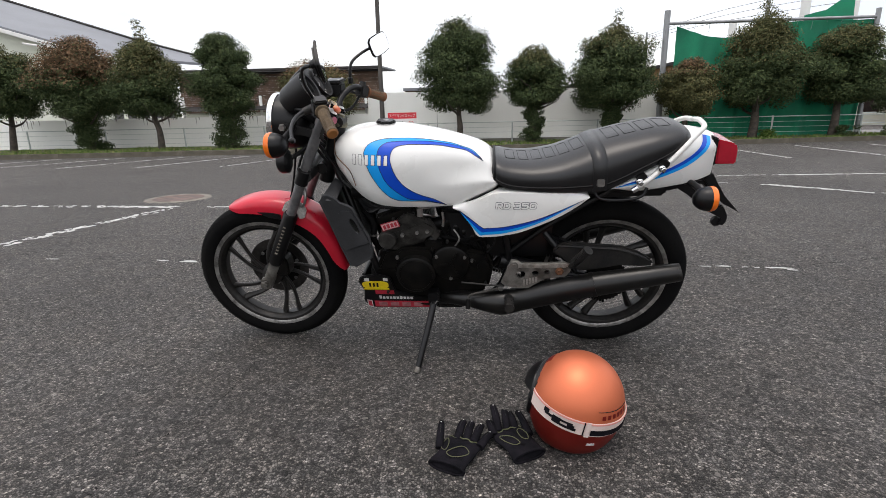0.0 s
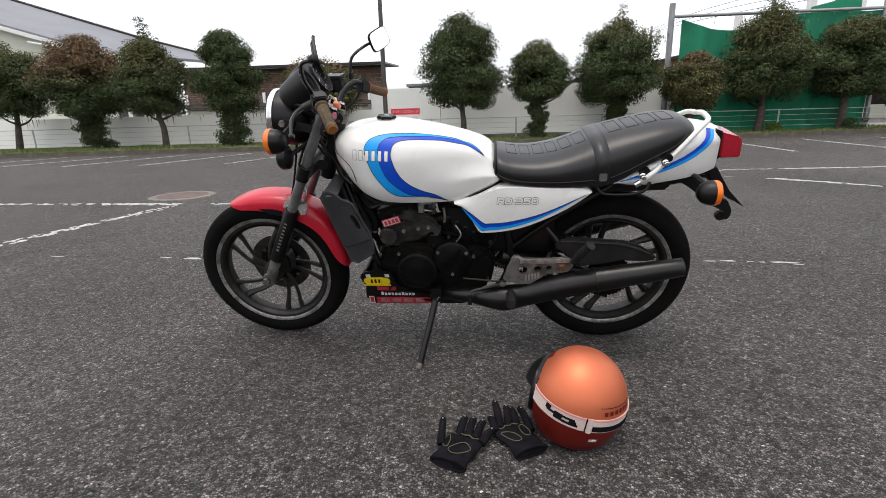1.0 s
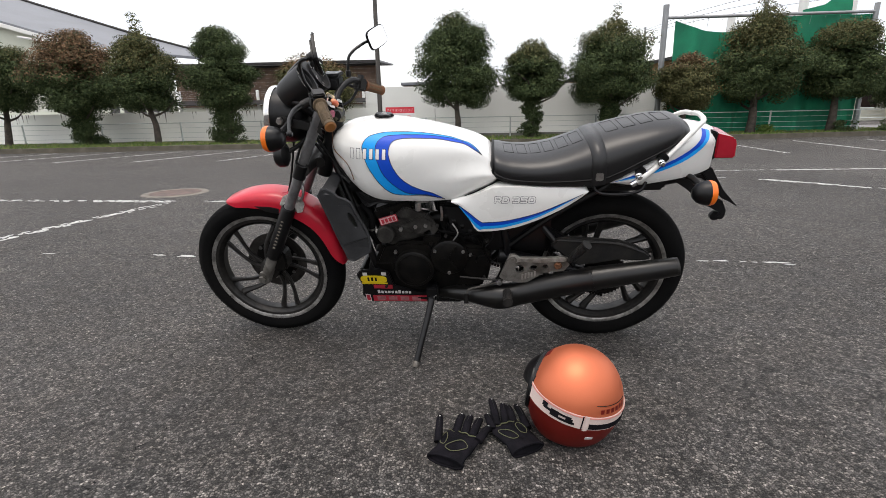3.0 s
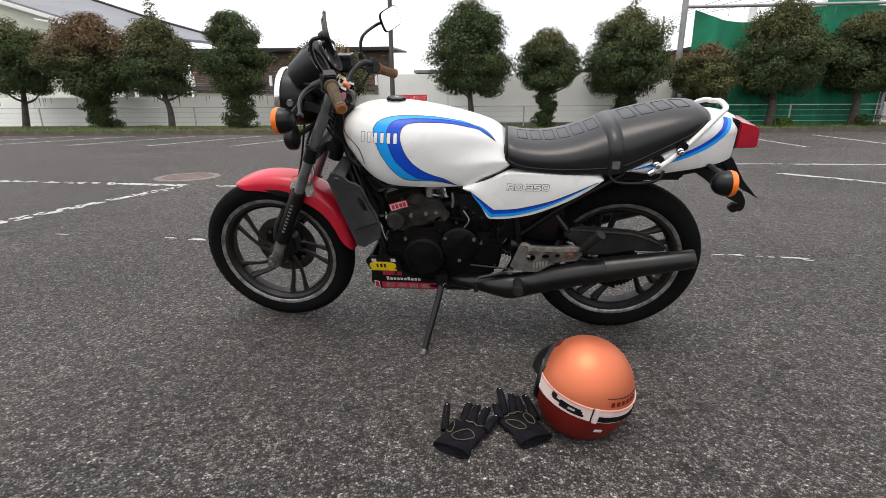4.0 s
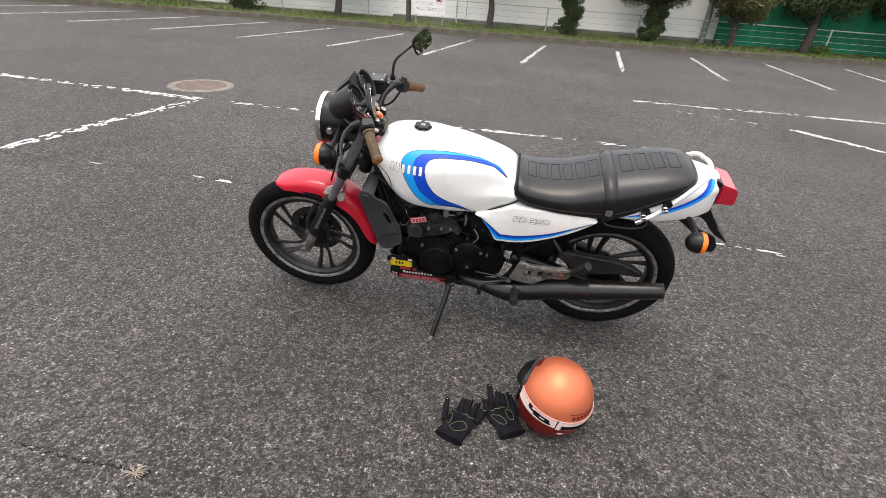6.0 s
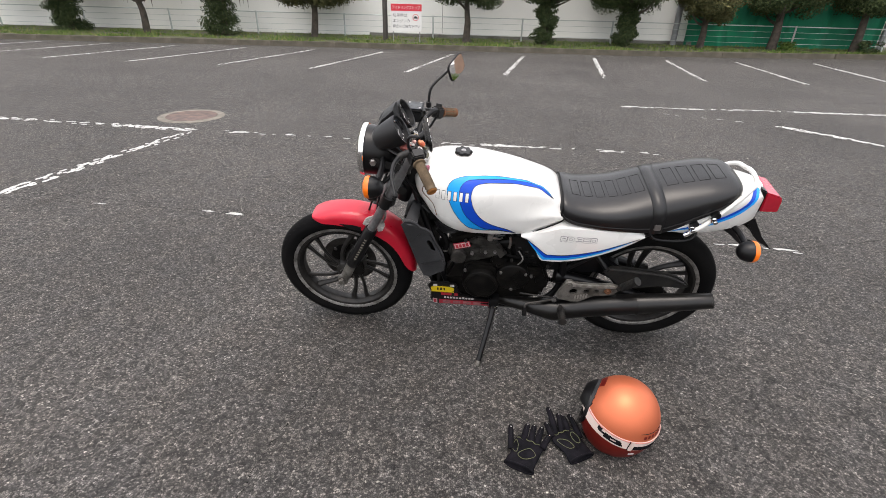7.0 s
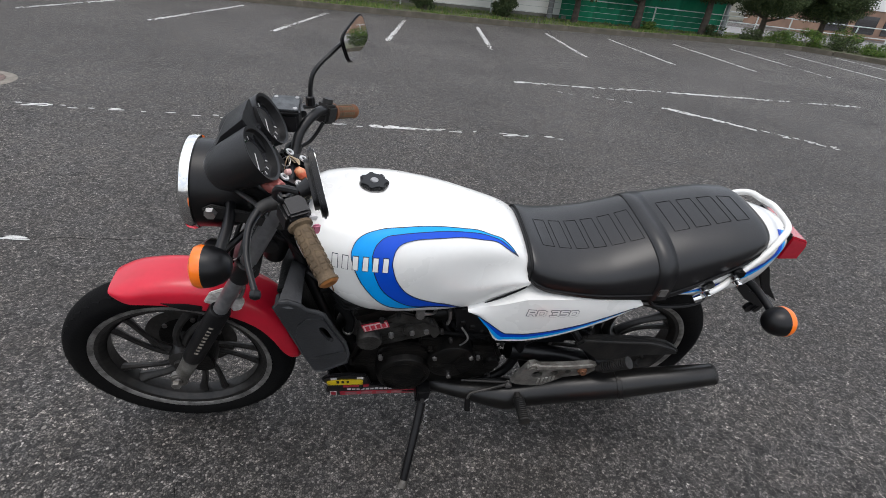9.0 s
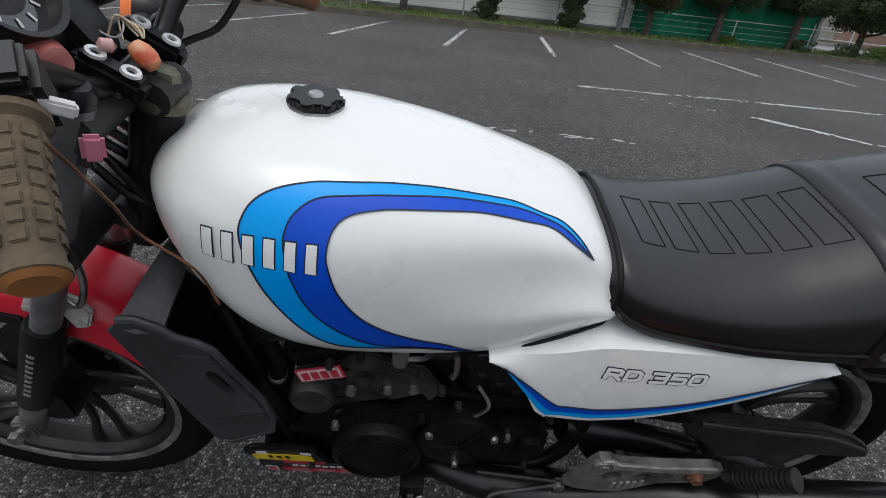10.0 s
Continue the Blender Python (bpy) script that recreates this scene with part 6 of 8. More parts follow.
# mirrors
def mirror(name, c, n, up, w, h, stem):
    g = group(name, "black rectangular mirror on a bent stem")
    n, up = Vector(n).normalized(), Vector(up)
    up = (up - n * up.dot(n)).normalized()
    side_ = up.cross(n)
    m = Matrix((( side_.x, n.x, up.x, c[0]), (side_.y, n.y, up.y, c[1]), (side_.z, n.z, up.z, c[2]), (0, 0, 0, 1)))
    part("shell", merge(prism(round_poly(0, 0, w, h, 32, 4.5), -0.006, 0.003, 0.003, m=m), prism(round_poly(0, 0, w * 0.8, h * 0.8, 32, 4), -0.014, -0.004, 0.005, m=m)), BLACK, g)
    part("glass", prism(round_poly(0, 0, w * 0.92, h * 0.92, 32, 4.5), 0.0020, 0.0033, 0, m=m), MIRROR, g, "mirror glass", 0)
    part("socket", tube([m @ Vector((0, -0.012, 0)), m @ Vector((0, -0.030, -0.006))], [0.014, 0.010], 10), BLACK, g)
    part("stem", tube([m @ Vector((0, -0.028, -0.006))] + stem, 0.0055, 8, 5), BLACK, g)
    part("stem_nut", lathe([(0.006, 0.0), (0.011, 0.002), (0.010, 0.022), (0.006, 0.024)], "Z", 6, stem[-1]), BLACK, g)


mirror("right_mirror", (-0.197, 0.255, 1.168), (0.87, -0.42, 0.20), (-0.36, -0.10, 0.93), 0.060, 0.037, [Vector((-0.245, 0.215, 1.150)), Vector((-0.290, 0.165, 1.112)), Vector((-0.298, 0.155, 1.040))])
mirror("left_mirror", (-0.240, -0.338, 1.170), (0.88, 0.20, 0.12), (-0.046, 0.067, 0.068), 0.044, 0.051, [Vector((-0.300, -0.325, 1.150)), Vector((-0.315, -0.28, 1.10)), Vector((-0.312, -0.215, 1.035))])

# keys
BRASS = mat("pale_brass", (0.62, 0.50, 0.34), 0.3, metal=0.8, var=0.1)
keys = group("key_ring", "key ring with small charms hanging in the ignition")
ORANGE = mat("orange_charm", (0.50, 0.09, 0.035), 0.4, var=0.25, second=(0.62, 0.30, 0.15), scale=60)
part("charm", lathe([(0.0, -0.017), (0.008, -0.014), (0.0115, -0.005), (0.0115, 0.005), (0.008, 0.013), (0.0, 0.016)], "X", 20, m=pose(-0.303, -0.046, 0.984, 20, 40, -20)), ORANGE, keys, "orange patterned bead charm")
part("bead", lathe([(0.0, -0.010), (0.008, -0.006), (0.010, 0.0), (0.008, 0.006), (0.0, 0.010)], "Z", 14, (-0.352, -0.03, 1.0)), RUST, keys)
part("red_cap", lathe([(0.0, -0.026), (0.014, -0.020), (0.018, 0.0), (0.014, 0.020), (0.0, 0.026)], "X", 18, m=pose(-0.350, -0.118, 1.004, 0, 0, -35)), mat("faded_red_plastic", (0.34, 0.10, 0.085), 0.35, var=0.15, scale=30), keys, "faded red plastic cover")
part("ring", tube([(-0.340 + 0.014 * math.cos(a), -0.03 + 0.014 * math.sin(a), 1.003 + 0.005 * math.sin(2 * a)) for a in np.linspace(0, 6.28, 18)], 0.0012, 6, 1), STEEL, keys)
for k in range(3):
    part("key_wire", tube([(-0.338 + 0.010 * k, -0.045 + 0.012 * k, 0.994), (-0.330, -0.030 + 0.006 * k, 1.016 - 0.004 * k), (-0.318 + 0.004 * k, -0.024, 1.004), (-0.308, -0.030, 0.996)], 0.0013, 6, 4), BRASS, keys)
part("small_charm", lathe([(0.0, -0.009), (0.006, -0.006), (0.007, 0.004), (0.0, 0.009)], "X", 14, m=pose(-0.328, -0.062, 0.998, 0, 20, 40)), mat("pale_pink_charm", (0.62, 0.36, 0.33), 0.4, var=0.15, scale=60), keys, "pale pink charm")
part("key_blade", box(-0.014, 0.014, -0.001, 0.001, -0.006, 0.006, 0.001, m=pose(-0.365, -0.028, 1.006, 0, 20, 40)), STEEL, keys)

# ---- radiator, frame, engine ----
rad = group("radiator_shroud", "scuffed dark grey plastic radiator shroud")
SHROUD = [(-0.371, 0.694), (-0.352, 0.632), (-0.333, 0.569), (-0.312, 0.500), (-0.289, 0.434), (-0.270, 0.430), (-0.207, 0.468), (-0.203, 0.500), (-0.212, 0.553), (-0.246, 0.629), (-0.259, 0.662), (-0.276, 0.674), (-0.300, 0.682), (-0.316, 0.700), (-0.340, 0.712), (-0.360, 0.710)]


def holed_plate(outer, holes, y0, y1):
    """A plate with real holes."""
    bm = bmesh.new()
    loops = [[bm.verts.new((x, y0, z)) for x, z in lp] for lp in [outer] + holes]
    edges = [bm.edges.new((lp[i], lp[(i + 1) % len(lp)])) for lp in loops for i in range(len(lp))]
    bmesh.ops.triangle_fill(bm, use_beauty=True, use_dissolve=False, edges=edges)
    ex = bmesh.ops.extrude_face_region(bm, geom=bm.faces[:])
    bmesh.ops.translate(bm, vec=(0, y1 - y0, 0), verts=[v for v in ex["geom"] if isinstance(v, bmesh.types.BMVert)])
    bmesh.ops.recalc_face_normals(bm, faces=bm.faces)
    return bm


slot = []
for k in range(20):
    a = 2 * math.pi * k / 20
    u, v = 0.0095 * math.cos(a), 0.020 * math.sin(a) + math.copysign(0.012, math.sin(a))
    slot.append((-0.256 + u * 0.92 + v * -0.40, 0.597 + v * 0.92 + u * 0.40))
for sgn in (-1, 1):
    lo_y, hi_y = min(sgn * 0.174, sgn * 0.166), max(sgn * 0.174, sgn * 0.166)
    part("shroud_plate", holed_plate(SHROUD, [slot], sgn * 0.174, sgn * 0.166), GREY, rad, smooth=25)
    part("shroud_edge", tube([(x, sgn * 0.170, z) for x, z in SHROUD], 0.0058, 8, 1), GREY, rad)
    # the upper arm turns in towards the middle in a smooth bend
    arm_rings = []
    for t in np.linspace(0, 1, 10):
        yy = 0.170 - 0.105 * t**1.5
        xa, za = -0.368 + 0.030 * t, 0.697 + 0.046 * t
        xb, zb = -0.312 + 0.004 * t, 0.690 + 0.034 * t
        arm_rings.append([Vector((xa, sgn * yy, za)), Vector(((xa + xb) / 2, sgn * (yy + 0.008), (za + zb) / 2 + 0.002)), Vector((xb, sgn * yy, zb)), Vector((xb, sgn * (yy - 0.007), zb - 0.004)), Vector((xa, sgn * (yy - 0.007), za - 0.004))])
    part("shroud_arm", finish(loft(arm_rings)), GREY, rad, smooth=50)
    # the raised lower plate, with a lip folded along its foot
    raised = [(-0.322, 0.630), (-0.300, 0.655), (-0.262, 0.655), (-0.250, 0.628), (-0.217, 0.553), (-0.210, 0.530), (-0.300, 0.500), (-0.313, 0.512), (-0.330, 0.585)]
    part("shroud_panel", holed_plate(raised, [slot], sgn * 0.1785, sgn * 0.1735), GREY, rad, smooth=25)
    part("shroud_lower_lip", prism([(-0.309, 0.497), (-0.207, 0.530), (-0.202, 0.500), (-0.206, 0.470), (-0.270, 0.428), (-0.290, 0.432)], lo_y, hi_y, 0.004, m=Matrix(((1, 0, 0, 0), (0, 1, sgn * 0.16, -sgn * 0.078), (0, 0, 1, 0), (0, 0, 0, 1)))), GREY, rad)
    part("shroud_front", prism([(-0.374, 0.690), (-0.362, 0.694), (-0.325, 0.572), (-0.281, 0.436), (-0.291, 0.434), (-0.336, 0.570)], min(sgn * 0.170, sgn * 0.125), max(sgn * 0.170, sgn * 0.125), 0.003), GREY, rad)
part("radiator_core", prism([(-0.372, 0.70), (-0.335, 0.715), (-0.245, 0.44), (-0.285, 0.43)], -0.125, 0.125, 0.004), ENGINE, rad)
part("radiator_hose", tube([(-0.27, -0.11, 0.70), (-0.22, -0.10, 0.69), (-0.17, -0.06, 0.655)], 0.017, 10), RUBBER, rad)

frame_g = group("frame", "black steel tube frame")
for sgn in (-1, 1):
    part("down_tube", tube([(-0.345, sgn * 0.03, 0.80), (-0.26, sgn * 0.085, 0.56), (-0.195, sgn * 0.105, 0.34), (-0.14, sgn * 0.11, 0.255), (0.10, sgn * 0.115, 0.235), (0.26, sgn * 0.115, 0.30), (0.30, sgn * 0.115, 0.45), (0.26, sgn * 0.105, 0.62)], 0.0145, 10, 5), BLACK, frame_g)
    part("top_tube", tube([(-0.31, sgn * 0.03, 0.87), (-0.20, sgn * 0.06, 0.70), (0.05, sgn * 0.09, 0.645), (0.30, sgn * 0.105, 0.655), (0.60, sgn * 0.10, 0.695), (0.95, sgn * 0.075, 0.735)], 0.0135, 10, 5), BLACK, frame_g)
    part("rear_stay", tube([(0.30, sgn * 0.115, 0.46), (0.45, sgn * 0.115, 0.58), (0.64, sgn * 0.11, 0.70)], 0.011, 8), BLACK, frame_g)
    part("seat_loop", tube([(0.575, sgn * 0.155, 0.725), (0.60, sgn * 0.165, 0.692), (0.68, sgn * 0.165, 0.687), (0.735, sgn * 0.160, 0.698), (0.752, sgn * 0.15, 0.725)], 0.0055, 8), BLACK, frame_g)
part("battery_box", box(0.17, 0.46, -0.105, 0.105, 0.43, 0.66, 0.02), BLACK, frame_g)
part("air_box", prism([(0.08, 0.50), (0.20, 0.46), (0.22, 0.64), (0.05, 0.645)], -0.12, 0.12, 0.02), BLACK, frame_g)
part("inner_mudguard", prism([(0.40, 0.52), (0.44, 0.50), (0.50, 0.60), (0.62, 0.655), (0.85, 0.66), (0.85, 0.70), (0.60, 0.70), (0.44, 0.64)], -0.065, 0.065, 0.01), BLACK, frame_g)

eng = group("engine", "grimy black two-cylinder engine")
part("crankcase", prism([(-0.195, 0.30), (-0.16, 0.262), (0.10, 0.255), (0.225, 0.30), (0.245, 0.40), (0.22, 0.475), (0.05, 0.520), (-0.06, 0.500), (-0.17, 0.475), (-0.205, 0.40)], -0.125, 0.125, 0.014), ENGINE, eng)
part("crankcase_seam", prism([(-0.20, 0.385), (0.24, 0.395), (0.24, 0.402), (-0.20, 0.393)], -0.130, 0.130, 0.001), ENGINE, eng)
part("generator_cover", merge(lathe([(0.0, -0.172), (0.066, -0.172), (0.074, -0.167), (0.079, -0.150), (0.083, -0.118)], "Y", 48, (-0.047, 0, 0.388)), prism(round_poly(-0.047, 0.44, 0.075, 0.055, 24, 4), -0.150, -0.12, 0.01)), ENGINE, eng, "round black generator cover")
part("cover_ring", lathe([(0.060, -0.1722), (0.060, -0.1745), (0.064, -0.1745), (0.064, -0.1722)], "Y", 48, (-0.047, 0, 0.388)), ENGINE, eng)
part("oil_pump_cover", merge(lathe([(0.0, -0.166), (0.062, -0.166), (0.070, -0.160), (0.073, -0.12)], "Y", 48, (0.086, 0, 0.436)), *[box(-0.006, 0.006, -0.1695, -0.163, 0.0, 0.056, 0.002, m=pose(0.086, 0, 0.436) @ Matrix.Rotation(a, 4, "Y")) for a in (2.6, 0.55, 4.6)]), ENGINE, eng, "round black pump cover")
for a in (0.5, 2.6, 4.7):
    part("cover_screw", lathe([(0.0, -0.171), (0.006, -0.171), (0.007, -0.164)], "Y", 10, (0.086 + 0.060 * math.cos(a), 0, 0.436 + 0.060 * math.sin(a))), STEEL, eng)
part("sprocket_cover", prism([(0.135, 0.485), (0.22, 0.475), (0.245, 0.42), (0.235, 0.36), (0.18, 0.335), (0.13, 0.36)], -0.148, -0.118, 0.012), ENGINE, eng)
part("shift_boss", lathe([(0.0, -0.162), (0.022, -0.160), (0.026, -0.14)], "Y", 20, (0.208, 0, 0.42)), ENGINE, eng)
for k, (x, z) in enumerate(((0.165, 0.445), (0.172, 0.442), (0.205, 0.405), (-0.115, 0.455), (0.015, 0.350), (0.02, 0.49))):
    part("case_bolt", lathe([(0.0, -0.158), (0.0065, -0.158), (0.0075, -0.145)], "Y", 6, (x, 0, z)), STEEL if k in (0, 3) else ENGINE, eng)
tiltm = pose(-0.065, 0, 0.50, 0, -20, 0)
part("cylinder_block", merge(box(-0.085, 0.075, -0.132, 0.132, -0.01, 0.098, 0.012, m=tiltm), *[box(-0.090, 0.080, -0.134, 0.134, 0.018 + 0.022 * k, 0.023 + 0.022 * k, 0.001, m=tiltm) for k in range(3)]), CYL, eng, "stained grey cylinder block")
part("cylinder_head", merge(box(-0.082, 0.072, -0.130, 0.130, 0.100, 0.152, 0.012, m=tiltm), *[lathe([(0.0, 0.03), (0.012, 0.028), (0.016, 0.0)], "Z", 14, m=tiltm @ pose(-0.005, y, 0.15)) for y in (-0.07, 0.07)]), ENGINE, eng, "black cylinder head")
for y in (-0.07, 0.07):
    part("plug_cap", tube([tiltm @ Vector((-0.005, y, 0.17)), tiltm @ Vector((-0.012, y, 0.20)), tiltm @ Vector((0.03, y * 0.8, 0.215))], 0.011, 10), RUBBER, eng)
part("cylinder_bracket", prism([(-0.06, 0.575), (-0.01, 0.60), (0.03, 0.575), (0.025, 0.545), (-0.03, 0.52), (-0.06, 0.545)], -0.142, -0.132, 0.004), CYL, eng)
for x, z in ((-0.035, 0.555), (0.003, 0.560), (-0.09, 0.545)):
    part("cylinder_bolt", lathe([(0.0, -0.150), (0.007, -0.150), (0.008, -0.138)], "Y", 6, (x, 0, z)), STEEL, eng, "bright bolt")
part("valve_cover", lathe([(0.0, -0.166), (0.030, -0.166), (0.034, -0.160), (0.035, -0.125)], "Y", 32, (-0.148, 0.012, 0.524)), CYL, eng, "round grey power valve cover")
part("valve_cover_ear", prism(round_poly(-0.166, 0.505, 0.010, 0.010), -0.150, -0.13, 0.003), CYL, eng)
dec = pose(-0.133, -0.1415, 0.583, 0, -17, 0)
part("engine_decal", box(-0.034, 0.034, -0.002, 0.0, -0.014, 0.014, 0, m=dec), STICKER_RED, eng, "small red and white decal", 0)
part("decal_border", box(-0.031, 0.031, -0.0032, -0.002, -0.0115, 0.0115, 0, m=dec), mat("decal_pink", (0.62, 0.46, 0.46), 0.5, var=0.15, scale=60), eng, "", 0)
for k in range(4):
    part("decal_bar", box(-0.026 + 0.0145 * k, -0.016 + 0.0145 * k, -0.0045, -0.0032, -0.008, 0.008, 0, m=dec), STICKER_RED, eng, "", 0)
for y in (-0.075, 0.075):
    part("carburettor", merge(tube([(0.02, y, 0.555), (0.12, y, 0.580)], 0.030, 14), box(0.045, 0.085, y - 0.03, y + 0.03, 0.50, 0.575, 0.01), tube([(0.065, y, 0.56), (0.060, y, 0.645)], 0.021, 12)), ENGINE, eng)
part("fuel_tap", merge(lathe([(0.0, 0.018), (0.012, 0.016), (0.012, -0.014), (0.0, -0.016)], "Z", 14, (-0.020, -0.140, 0.634)), tube([(-0.02, -0.14, 0.628), (0.015, -0.130, 0.618), (0.03, -0.10, 0.60)], 0.004, 8)), STEEL, eng, "bright metal fuel tap")
part("tap_lever", box(-0.026, 0.02, -0.146, -0.138, 0.650, 0.658, 0.002), STEEL, eng)
part("spring_clip", tube([(0.060, -0.13, 0.63), (0.063, -0.133, 0.60), (0.060, -0.13, 0.575)], 0.005, 8), STEEL, eng)
for k in range(4):
    part("hose", tube([(0.02 + 0.03 * k, -0.09 - 0.01 * k, 0.56), (0.05 + 0.03 * k, -0.12, 0.53 - 0.01 * k), (0.11 + 0.03 * k, -0.125, 0.52), (0.16 + 0.02 * k, -0.11, 0.47)], 0.0055, 8), RUBBER, eng)
for k in range(4):
    part("wire", tube([(-0.30, -0.10 + 0.02 * k, 0.74), (-0.22, -0.115, 0.67 - 0.012 * k), (-0.16, -0.12, 0.645), (-0.05, -0.11, 0.642), (0.05, -0.10, 0.655)], 0.005, 6), BLACK, eng)
for x, z in ((-0.118, 0.610), (-0.075, 0.628), (0.012, 0.600), (0.045, 0.560), (0.075, 0.520), (0.225, 0.500), (0.215, 0.345), (-0.165, 0.300)):
    part("engine_bolt", lathe([(0.0, -0.152), (0.0055, -0.152), (0.0065, -0.138)], "Y", 6, (x, 0, z)), DUSTY, eng, "dull bolt head")
part("head_plate", prism([(-0.115, 0.600), (-0.07, 0.632), (0.02, 0.600), (0.050, 0.545), (0.030, 0.515), (0.010, 0.545), (-0.03, 0.585), (-0.085, 0.585)], -0.138, -0.128, 0.004), CYL, eng, "stained alloy casting")
for k, (x, z) in enumerate(((0.105, 0.565), (0.135, 0.545), (0.165, 0.525))):
    part("hose_clip", lathe([(0.010, -0.007), (0.0125, -0.006), (0.0125, 0.006), (0.010, 0.007)], "X", 14, (x, -0.112, z)), ENGINE, eng)
part("coolant_pipe", tube([(-0.19, -0.10, 0.47), (-0.205, -0.118, 0.52), (-0.20, -0.115, 0.58), (-0.235, -0.10, 0.63)], 0.012, 10), RUBBER, eng)
part("pipe_clip", lathe([(0.0125, -0.005), (0.0145, -0.004), (0.0145, 0.004), (0.0125, 0.005)], "Z", 14, (-0.204, -0.117, 0.535)), STEEL, eng, "bright hose clip")
part("oil_line", tube([(0.10, -0.150, 0.50), (0.12, -0.150, 0.535), (0.10, -0.135, 0.565)], 0.003, 6), STEEL, eng)
part("neutral_switch_wire", tube([(0.22, -0.135, 0.47), (0.25, -0.13, 0.52), (0.22, -0.12, 0.58)], 0.003, 6), BLACK, eng)
part("casting_block", box(-0.01, 0.06, -0.14, -0.11, 0.478, 0.52, 0.006), ENGINE, eng)

# belly pan with plain sticker shapes
belly = group("belly_pan", "black belly pan covered in stickers")
BELLY = [(-0.279, 0.352), (-0.262, 0.376), (-0.20, 0.388), (-0.150, 0.372), (-0.135, 0.30), (-0.05, 0.272), (0.128, 0.258), (0.126, 0.212), (-0.235, 0.206), (-0.272, 0.240), (-0.262, 0.300)]
FLARE = Matrix(((1, 0, 0, 0), (0, 1, -0.25, 0.0825), (0, 0, 1, 0), (0, 0, 0, 1)))  # the sides lean in towards the bottom
FLARE_R = Matrix(((1, 0, 0, 0), (0, 1, 0.25, -0.0825), (0, 0, 1, 0), (0, 0, 0, 1)))
part("pan_side", prism(BELLY, -0.148, -0.136, 0.004, m=FLARE), BLACK, belly)
part("pan_side", prism(BELLY, 0.136, 0.148, 0.004, m=FLARE_R), BLACK, belly)
part("pan_floor", prism([(-0.262, 0.222), (-0.235, 0.206), (0.12, 0.212), (0.12, 0.220), (-0.23, 0.216), (-0.255, 0.232)], -0.105, 0.105, 0.002), BLACK, belly)
part("pan_nose", prism([(-0.279, 0.35), (-0.262, 0.30), (-0.272, 0.24), (-0.255, 0.235), (-0.248, 0.30), (-0.266, 0.352)], -0.095, 0.095, 0.003), BLACK, belly)


def sticker(x0, x1, z0, z1, material, slant=0.0, lift=0.0, name="sticker"):
    return part(name, prism([(x0, z0), (x1, z0 + slant), (x1, z1 + slant), (x0, z1)], -0.1492 - lift, -0.1485 - lift, 0, m=FLARE), material, belly, smooth=0)


part("sticker", prism(round_poly(-0.212, 0.333, 0.052, 0.020, 24, 3), -0.1492, -0.1485, 0, m=FLARE), YELLOW, belly, "yellow oval sticker", 0)
sticker(-0.262, -0.160, 0.308, 0.316, YELLOW)
for x0, x1, z0, z1 in ((-0.236, -0.229, 0.324, 0.343), (-0.222, -0.214, 0.324, 0.343), (-0.207, -0.200, 0.324, 0.343)):
    sticker(x0, x1, z0, z1, BLACK, 0.0, 0.0007)
sticker(-0.218, -0.143, 0.284, 0.304, STICKER_RED)
for k in range(10):
    sticker(-0.206 + 0.0138 * k, -0.196 + 0.0138 * k, 0.258, 0.271 + (0.004 if k in (0, 6) else 0), STICKER_WHITE)
sticker(-0.229, 0.02, 0.213, 0.246, STICKER_RED, 0.002)
for k in range(4):
    sticker(-0.212 + 0.047 * k, -0.178 + 0.047 * k, 0.219, 0.241, mat("faded_pink_vinyl", (0.40, 0.16, 0.17), 0.5, var=0.2, scale=60) if k == 0 else bpy.data.materials["faded_pink_vinyl"], 0.0, 0.0007)
sticker(-0.258, -0.238, 0.215, 0.252, STICKER_WHITE, -0.004)
sticker(-0.255, -0.241, 0.219, 0.248, STICKER_RED, -0.003, 0.0007)
sticker(-0.252, -0.234, 0.352, 0.368, STICKER_WHITE)
sticker(-0.178, -0.160, 0.354, 0.370, STICKER_WHITE)

